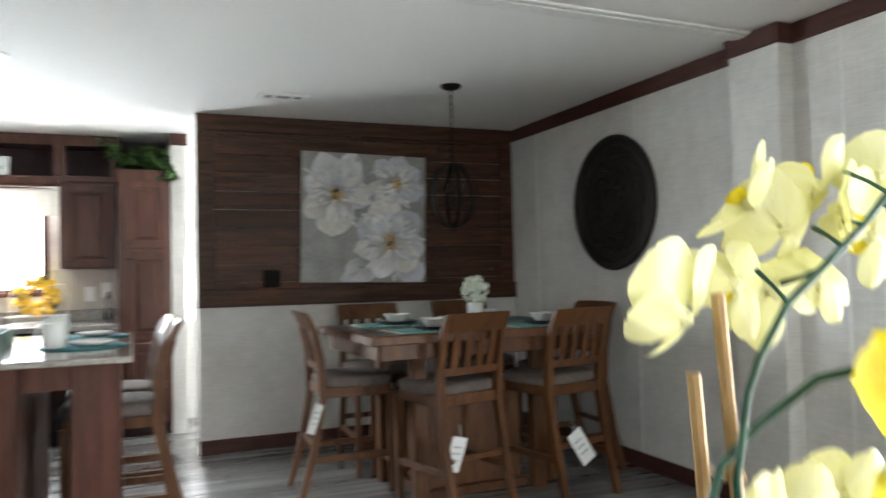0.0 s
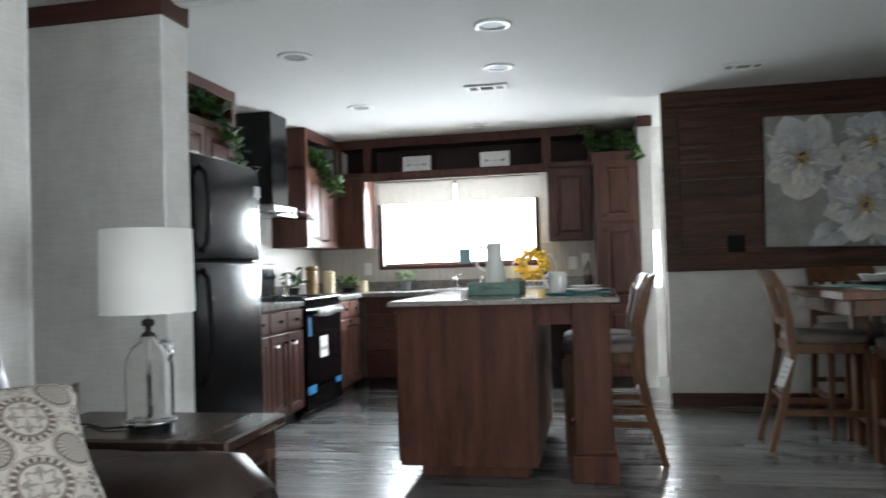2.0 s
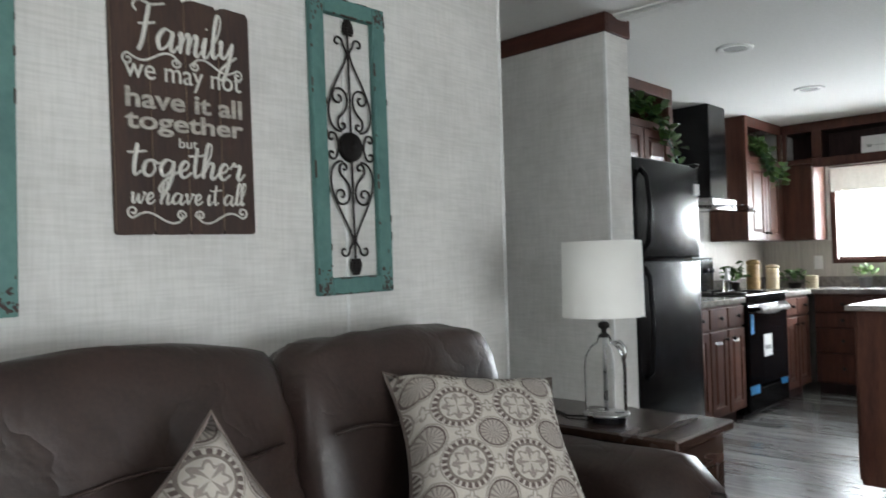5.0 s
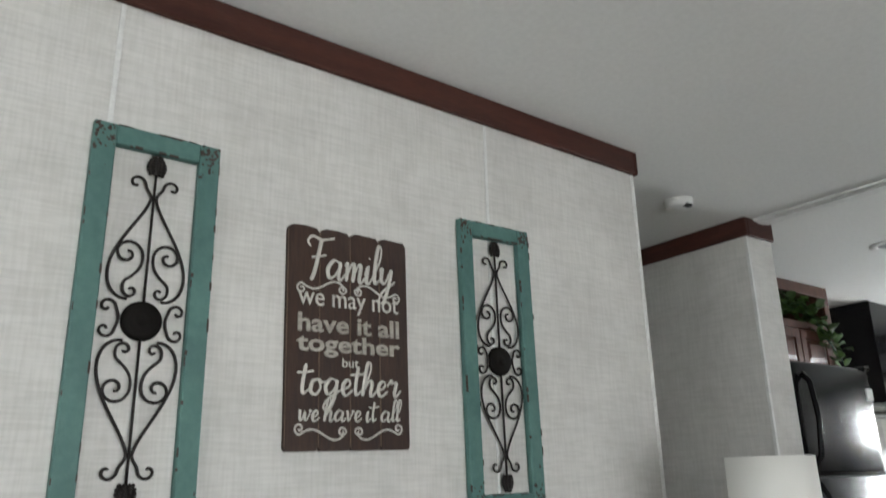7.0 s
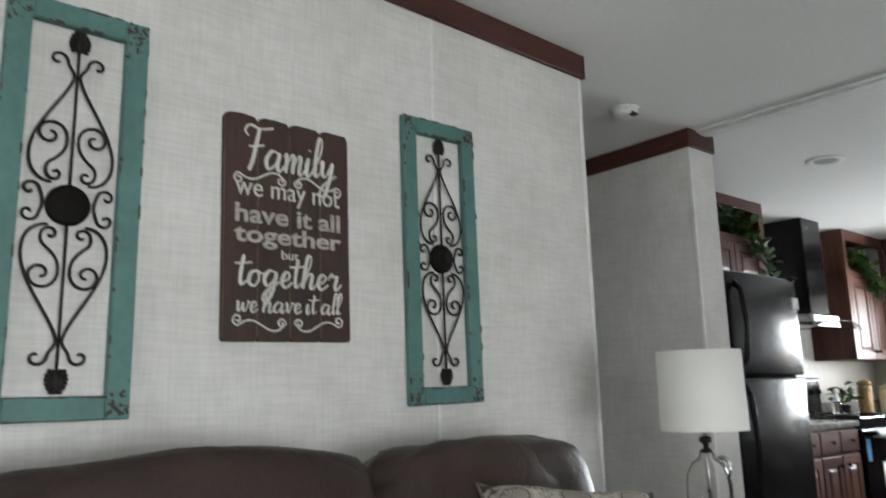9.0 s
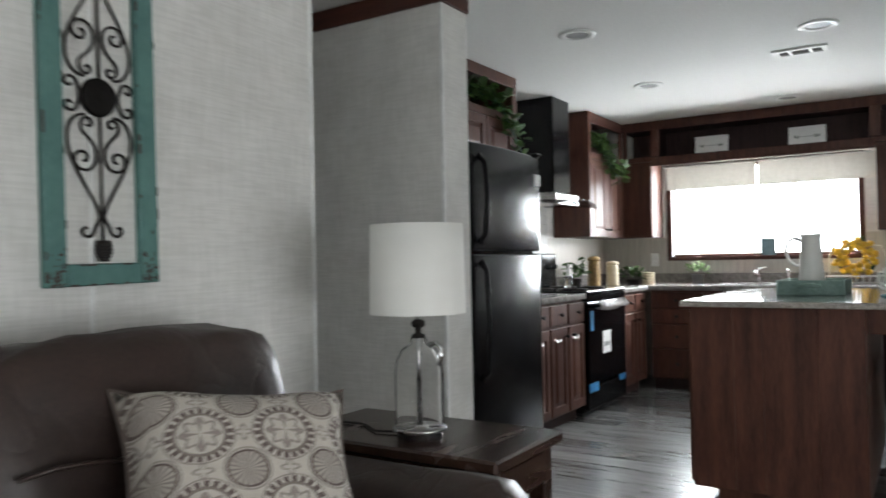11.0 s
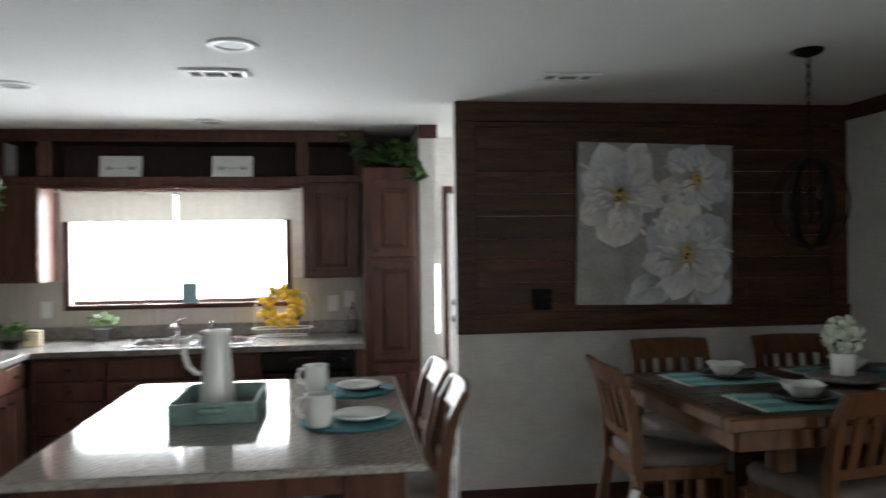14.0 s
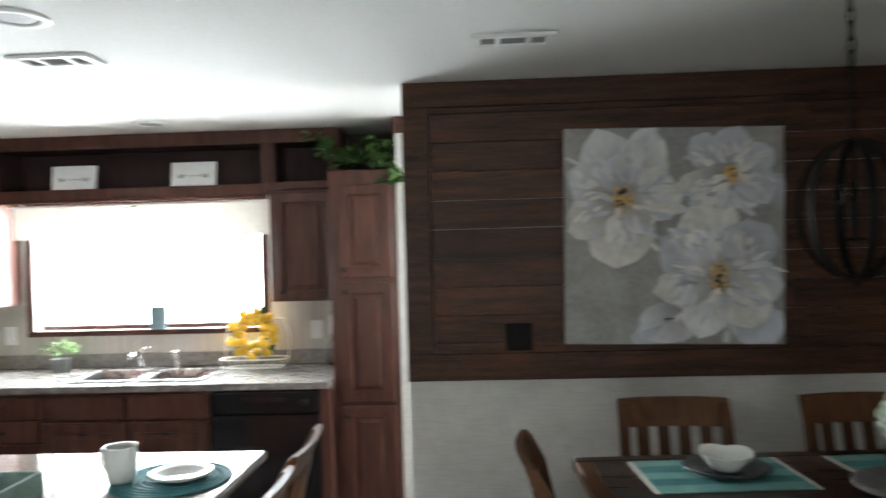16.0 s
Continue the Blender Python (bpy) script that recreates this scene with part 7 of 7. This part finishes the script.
# brush script: each letter's strokes on a unit grid, then its advance
SCRIPT = {}
SCRIPT["F"] = ([(0.1, 0.72), (0, 0.84), (0.12, 0.98), (0.4, 0.92), (0.75, 1.0)], [(0.38, 0.93), (0.33, 0.5), (0.27, 0.1), (0.2, -0.08)], [(0.14, 0.47), (0.34, 0.5), (0.56, 0.56)]), 0.6
SCRIPT["a"] = ([(0.38, 0.4), (0.2, 0.46), (0.05, 0.25), (0.12, 0.02), (0.3, 0.14), (0.4, 0.42)], [(0.4, 0.44), (0.37, 0.1), (0.44, 0), (0.56, 0.16)]), 0.53
SCRIPT["m"] = ([(0, 0.36), (0.07, 0.44), (0.08, 0)], [(0.08, 0.1), (0.2, 0.43), (0.28, 0.38), (0.27, 0)], [(0.27, 0.1), (0.4, 0.43), (0.48, 0.38), (0.46, 0.08), (0.53, 0), (0.64, 0.16)]), 0.61
SCRIPT["i"] = ([(0, 0.2), (0.08, 0.44), (0.07, 0.08), (0.14, 0), (0.25, 0.16)], [(0.1, 0.62), (0.12, 0.66)]), 0.23
SCRIPT["l"] = ([(0, 0.14), (0.2, 0.6), (0.22, 0.93), (0.12, 0.95), (0.07, 0.4), (0.11, 0.03), (0.24, 0.14)], ), 0.22
SCRIPT["y"] = ([(0, 0.36), (0.07, 0.44), (0.08, 0.14), (0.2, 0.08), (0.36, 0.44)], [(0.38, 0.44), (0.32, 0), (0.2, -0.4), (0.06, -0.38), (0.16, -0.14), (0.52, 0.14)]), 0.48
SCRIPT["t"] = ([(0.13, 0.86), (0.1, 0.3), (0.15, 0.02), (0.29, 0.14)], [(-0.1, 0.6), (0.14, 0.62), (0.38, 0.67)]), 0.29
SCRIPT["o"] = ([(0.26, 0.44), (0.09, 0.36), (0.06, 0.1), (0.22, 0), (0.34, 0.2), (0.26, 0.42), (0.36, 0.35), (0.46, 0.38)], ), 0.43
SCRIPT["g"] = ([(0.36, 0.4), (0.18, 0.46), (0.05, 0.24), (0.14, 0.02), (0.3, 0.14), (0.38, 0.42)], [(0.38, 0.44), (0.34, -0.1), (0.2, -0.42), (0.06, -0.36), (0.16, -0.12), (0.53, 0.16)]), 0.5
SCRIPT["e"] = ([(0, 0.16), (0.2, 0.22), (0.28, 0.36), (0.18, 0.45), (0.07, 0.3), (0.09, 0.08), (0.2, 0), (0.38, 0.16)], ), 0.35
SCRIPT["h"] = ([(0, 0.14), (0.2, 0.6), (0.23, 0.93), (0.12, 0.95), (0.07, 0.4), (0.06, 0)], [(0.07, 0.12), (0.22, 0.44), (0.32, 0.38), (0.3, 0.08), (0.37, 0), (0.49, 0.16)]), 0.47
SCRIPT["r"] = ([(0, 0.3), (0.1, 0.5), (0.13, 0.4), (0.28, 0.42), (0.25, 0.1), (0.32, 0), (0.46, 0.2)], ), 0.42
SCRIPT["w"] = ([(0, 0.36), (0.07, 0.44), (0.09, 0.1), (0.18, 0.04), (0.28, 0.4), (0.31, 0.1), (0.4, 0.04), (0.5, 0.34), (0.46, 0.46), (0.58, 0.4)], ), 0.57
SCRIPT["v"] = ([(0, 0.36), (0.07, 0.44), (0.15, 0.02), (0.3, 0.36), (0.28, 0.46), (0.42, 0.4)], ), 0.4
SCRIPT[" "] = (), 0.2


def smooth_line(pts, n=5):
    """A curve through all the points."""
    out = []
    for k in range(len(pts) - 1):
        a, b, c, d = pts[max(k - 1, 0)], pts[k], pts[k + 1], pts[min(k + 2, len(pts) - 1)]
        for q in range(n):
            u = q / n
            out.append(tuple(0.5 * (2 * b[i] + (c[i] - a[i]) * u + (2 * a[i] - 5 * b[i] + 4 * c[i] - d[i]) * u * u + (3 * b[i] - a[i] - 3 * c[i] + d[i]) * u ** 3) for i in (0, 1)))
    return out + [pts[-1]]


def brush_word(body, width, em, z, parent, thick):
    """A word in joined brush script, centred on the sign: down strokes broad, up strokes fine."""
    total = sum(SCRIPT[c][1] for c in body)
    sx, x = width / total, 0.0
    for c in body:
        strokes, adv = SCRIPT[c]
        if strokes:
            bm = bmesh.new()
            for st in strokes:
                pts = smooth_line([((x + u + 0.12 * v - total / 2) * sx, z + v * em) for u, v in st])
                rad = []
                for k in range(len(pts)):
                    p, q = pts[max(k - 1, 0)], pts[min(k + 1, len(pts) - 1)]
                    fall = (p[1] - q[1]) / (math.hypot(q[0] - p[0], q[1] - p[1]) + 1e-9)
                    rad.append(thick * (0.62 + 0.55 * max(0, fall)) * (0.6 if k in (0, len(pts) - 1) else 1))
                tube([(0.0185, a, b) for a, b in pts], rad, 6, bm)
            for v in bm.verts:
                v.co.x = 0.0185 + (v.co.x - 0.0185) * 0.3
            part("letter", bm, CREAM, parent, smooth=True)
        x += adv


brush_word("Family", 0.262, 0.108, 0.143, sg, 0.0050)
brush_word("together", 0.285, 0.083, -0.143, sg, 0.0046)
brush_word("we have it all", 0.285, 0.055, -0.205, sg, 0.0031)
for s in (-1, 1):
    for z, k in ((-0.236, 1), (0.125, -1)):
        pts = [(s * (0.012 + 0.125 * u), z + k * (-0.012 * math.sin(u * 6.28))) for u in [i / 14 for i in range(15)]]
        pts = spiral(s * 0.024, z + 0.006 * k, 0.012, 180 if s > 0 else 0, -1.2 * s * k)[::-1] + pts[2:] + spiral(s * 0.137, z + 0.014 * k, 0.014, -90 * k, 1.2 * s * k)[1:]
        part("flourish", tube([(0.0185, a, b) for a, b in pts], 0.0026, 5), CREAM, sg)

sg.matrix_basis = sg.matrix_basis @ pose(0, 0, 0, 1.1, 0, 0)

# the sofa wall stands a degree and a half out of square, with all that hangs on it
LEAN = Matrix.Translation((SX, 0.6, 0)) @ pose(0, 0, 0, 0, 0, 1.5) @ Matrix.Translation((-SX, -0.6, 0))
for o in scene.objects:
    if not o.parent and o.name.split(".")[0] in ("wall_4", "trim_1", "trim_2", "batten_1", "batten_2", "batten_3", "baseboard_5", "corner_trim_1", "iron_wall_panel", "wall_sign"):
        o.matrix_basis = LEAN @ o.matrix_basis

# ---- orchid beside the walk, on a small console ----
cn = thing("console_table", (0.74, 0.39, 0), "narrow espresso wooden console table", "table")
part("top", box((-0.2, -0.2, 0.578), (0.2, 0.2, 0.608), 0.005), ESPR, cn)
for x in (-0.17, 0.17):
    for y in (-0.17, 0.17):
        part("leg", box((x - 0.02, y - 0.02, 0), (x + 0.02, y + 0.02, 0.578), 0.003), ESPR, cn)
oc = thing("potted_orchid", (0.72, 0.45, 0.55), "yellow artificial orchid tied to bamboo stakes in a pot", "plant")


def O(*p):
    return tuple(a - b for a, b in zip(p, (0.72, 0.45, 0.55)))


part("pot", lathe([(0, 0), (0.055, 0), (0.075, 0.12), (0.078, 0.125), (0.07, 0.125), (0.066, 0.11), (0, 0.11)], 24), CERAM, oc, smooth=True)
part("stake", tube([O(0.715, 0.45, 0.65), O(0.682, 0.455, 1.143)], 0.0052, 8), BAMBOO, oc)
part("stake", tube([O(0.735, 0.44, 0.65), O(0.718, 0.44, 0.9), O(0.683, 0.43, 1.2)], 0.0048, 8), BAMBOO, oc)
for pts, r in (([(0.735, 0.45, 0.64), (0.715, 0.445, 0.86), (0.704, 0.43, 0.942), (0.694, 0.425, 1.008), (0.685, 0.42, 1.077), (0.692, 0.415, 1.134), (0.699, 0.412, 1.156), (0.725, 0.41, 1.193), (0.757, 0.41, 1.215), (0.80, 0.41, 1.246), (0.826, 0.41, 1.269), (0.867, 0.41, 1.283), (0.903, 0.41, 1.291)], 0.0028),
               ([(0.70, 0.455, 0.64), (0.664, 0.435, 0.86), (0.66, 0.43, 0.943), (0.664, 0.43, 1.017), (0.67, 0.43, 1.056), (0.681, 0.43, 1.084), (0.709, 0.425, 1.109), (0.749, 0.41, 1.14), (0.78, 0.38, 1.152), (0.80, 0.35, 1.14)], 0.0032),
               ([(0.73, 0.45, 0.66), (0.71, 0.44, 0.86), (0.71, 0.425, 0.925), (0.716, 0.42, 0.937), (0.741, 0.415, 0.966), (0.766, 0.41, 0.987), (0.791, 0.41, 1.012), (0.826, 0.41, 1.015), (0.871, 0.42, 1.009)], 0.0024)):
    part("stem", tube([O(*q) for q in pts], r, 7), STEMG, oc, smooth=True)
for a, b in (((0.725, 0.41, 1.193), (0.718, 0.43, 1.215)), ((0.757, 0.41, 1.215), (0.752, 0.44, 1.205)), ((0.778, 0.41, 1.23), (0.775, 0.432, 1.245)), ((0.80, 0.41, 1.246), (0.815, 0.44, 1.25)), ((0.826, 0.41, 1.269), (0.82, 0.44, 1.288)), ((0.855, 0.41, 1.28), (0.862, 0.44, 1.262)), ((0.741, 0.415, 0.966), (0.736, 0.438, 1.0)), ((0.791, 0.41, 1.012), (0.783, 0.438, 1.035)), ((0.84, 0.41, 1.014), (0.845, 0.438, 1.03)), ((0.85, 0.412, 1.013), (0.861, 0.42, 1.034))):
    c = [(p + q) / 2 for p, q in zip(a, b)]
    part("pedicel", tube([O(*a), O(c[0] - 0.003, c[1] - 0.004, c[2]), O(*b)], [0.0018, 0.0015, 0.0022], 6), STEMG, oc, smooth=True)
for x, z in ((0.681, 1.045), (0.712, 0.865), (0.701, 1.072)):
    part("tie", tube([O(x - 0.006, 0.44, z), O(x + 0.003, 0.435, z + 0.004), O(x + 0.01, 0.44, z - 0.002), O(x, 0.46, z), O(x - 0.006, 0.44, z)], 0.003, 5), BAMBOO, oc)
    part("tie", tube([O(x, 0.437, z), O(x - 0.008, 0.434, z + 0.012)], 0.0016, 4), BAMBOO, oc)


def petal_mesh(name, length, width, cup, material):
    """A rounded, cupped petal with a narrow claw, along +y."""
    bm = bmesh.new()
    rows = []
    for k in range(12):
        u = (1 - math.cos(math.pi * k / 11)) / 2
        w = width / 2 * max(0.05, (1 - abs(2 * u ** 1.25 - 1) ** 2.3)) ** 0.5 * (0.35 + 0.65 * min(1, u * 2.6))
        row = []
        for s in (-1, -0.66, -0.33, 0, 0.33, 0.66, 1):
            row.append(bm.verts.new((s * w, u * length * (1 - 0.03 * s * s), cup * length * (u * u * 0.75 - 0.3 * u) + 0.55 * s * s * w * w / width + 0.0008 * math.sin(s * 4 + u * 5))))
        rows.append(row)
    for a, b in zip(rows, rows[1:]):
        for j in range(6):
            bm.faces.new((a[j], a[j + 1], b[j + 1], b[j]))
    me = bpy.data.meshes.new(name)
    bm.to_mesh(me)
    bm.free()
    me.materials.append(material)
    me.shade_smooth()
    return me


def translucent(m, colour, amount):
    nt_ = m.node_tree
    t_ = nt_.nodes.new("ShaderNodeBsdfTranslucent")
    t_.inputs[0].default_value = (*colour, 1)
    x_ = nt_.nodes.new("ShaderNodeMixShader")
    x_.inputs[0].default_value = amount
    nt_.links.new(nt_.nodes["Principled BSDF"].outputs[0], x_.inputs[1])
    nt_.links.new(t_.outputs[0], x_.inputs[2])
    nt_.links.new(x_.outputs[0], nt_.nodes["Material Output"].inputs[0])


translucent(PETALY, (0.86, 0.82, 0.36), 0.25)
translucent(PETALD, (0.88, 0.75, 0.04), 0.25)
PM = {}
for tag, m_ in (("pale", PETALY), ("deep", PETALD)):
    PM[tag] = (petal_mesh("petal", 0.040, 0.042, 0.42, m_), petal_mesh("sepal", 0.039, 0.027, 0.36, m_), petal_mesh("lip", 0.016, 0.014, -0.5, PETALD))
rr = random.Random(21)


def blossom(p, face, tag, scale=1.0, roll=0.0):
    """Five petals and a lip round a point, its face along the vector."""
    q = Vector(face).normalized().to_track_quat("Z", "Y").to_matrix().to_4x4()
    m = Matrix.Translation(O(*p)) @ q @ pose(0, 0, 0, 0, 0, roll) @ Matrix.Scale(scale * (1.16 if tag == "deep" else 1.32), 4)
    head = part("blossom", lathe([(0, -0.006), (0.005, -0.003), (0.005, 0.003), (0, 0.008)], 8), PETALD if tag == "deep" else PETALY, oc)
    head.matrix_basis = m
    pet, sep_, lip = PM[tag]
    for a in (0, 122, 238):
        child("sepal", sep_, head, pose(0, 0, -0.003, 12 + rr.uniform(-8, 8), 0, a + rr.uniform(-6, 6)))
    for a in (62, -62):
        child("petal", pet, head, pose(0, 0, 0.001, 10 + rr.uniform(-8, 12), 0, a + rr.uniform(-6, 6)))
    child("lip", lip, head, pose(0, 0, 0.003, 55, 0, 180))


V = (-0.35, -0.9, 0.1)
for p, f, tag, s, roll in [
        ((0.661, 0.44, 1.184), (-0.35, 0.75, 0.45), "pale", 1.1, 25), ((0.712, 0.445, 1.205), (0.1, 0.9, -0.3), "pale", 0.85, 40), ((0.748, 0.445, 1.197), (0.2, 0.85, -0.35), "pale", 0.85, -30), ((0.735, 0.45, 1.262), (-0.55, 0.5, 0.7), "pale", 0.9, 70), ((0.765, 0.45, 1.245), (0.1, 0.8, 0.3), "pale", 0.9, 0),
        ((0.787, 0.44, 1.207), (0.2, 0.85, -0.4), "pale", 0.75, 20), ((0.80, 0.45, 1.278), (-0.1, 0.7, 0.6), "pale", 0.85, 140), ((0.824, 0.445, 1.256), (0.3, -0.8, 0.1), "pale", 0.85, 10), ((0.846, 0.44, 1.238), (0.1, 0.9, -0.3), "pale", 0.8, 60), ((0.887, 0.445, 1.263), (0.3, 0.8, 0.1), "pale", 0.85, 200), ((0.867, 0.45, 1.287), (0.2, 0.7, 0.6), "pale", 0.75, 30),
        ((0.724, 0.335, 1.146), (-0.25, -0.9, 0.25), "deep", 0.86, 20), ((0.713, 0.335, 1.094), (0.25, -0.85, -0.45), "deep", 0.8, -40), ((0.787, 0.335, 1.15), (-0.2, -0.95, 0.1), "deep", 0.9, 50), ((0.775, 0.345, 1.105), (0.1, -0.9, -0.3), "deep", 0.78, 0),
        ((0.739, 0.44, 1.03), (-0.3, 0.8, 0.3), "pale", 0.85, 20), ((0.766, 0.445, 1.03), (0.2, 0.8, 0.3), "pale", 0.85, 80), ((0.747, 0.44, 0.982), (0.1, 0.9, -0.2), "pale", 0.9, 130), ((0.763, 0.435, 0.95), (0.3, 0.7, -0.6), "pale", 0.75, 170), ((0.805, 0.44, 0.99), (0.2, 0.8, -0.3), "pale", 0.85, 40), ((0.817, 0.445, 1.043), (0.2, 0.7, 0.5), "pale", 0.8, 10), ((0.846, 0.44, 1.012), (0.4, 0.7, -0.1), "pale", 0.8, 70), ((0.708, 0.445, 0.978), (-0.5, 0.6, -0.2), "pale", 0.7, 30),
        ((0.655, 0.385, 0.910), (-0.15, -0.75, 0.65), "deep", 0.95, 15), ((0.677, 0.40, 0.873), (0.3, -0.9, 0.1), "deep", 0.9, 80), ((0.643, 0.40, 0.868), (-0.5, -0.8, 0.0), "deep", 0.85, -20)]:
    blossom(p, f, tag, s, roll)
for p in ((0.861, 0.42, 1.038), (0.877, 0.42, 1.004), (0.905, 0.41, 1.293)):
    part("bud", lathe([(0, -0.008), (0.006, -0.004), (0.0075, 0.002), (0.004, 0.009), (0, 0.011)], 10, at=O(*p)), LEAFL, oc, smooth=True)
oc.matrix_basis = Matrix.Translation((0.651, 0.383, 1.148)) @ Matrix.Scale(0.91, 4) @ Matrix.Translation((-0.682, -0.455, -1.143)) @ oc.matrix_basis
OL = leaf_mesh("leaf", 0.2, 0.07, LEAF)
for a in (20, 150, 260):
    child("leaf", OL, oc, pose(0, 0, 0.12, 0, -25, a))

# ---- vinyl floor boards ----
fl_ob = bpy.data.objects["floor"]
rnd = random.Random(17)
y = 2.88
while y < YB - 0.01:
    y1 = min(y + 0.152, YB)
    x = XL - rnd.uniform(0.1, 1.0)
    while x < XR:
        L = 1.22
        a, b = max(x, XL), min(x + L, XR)
        if b - a > 0.02:
            part("board", box((a + 0.0002, y + 0.0003, -0.008), (b - 0.0002, y1 - 0.0003, 0.0), 0.0003), FLOORM, fl_ob)
        x += L
    y = y1
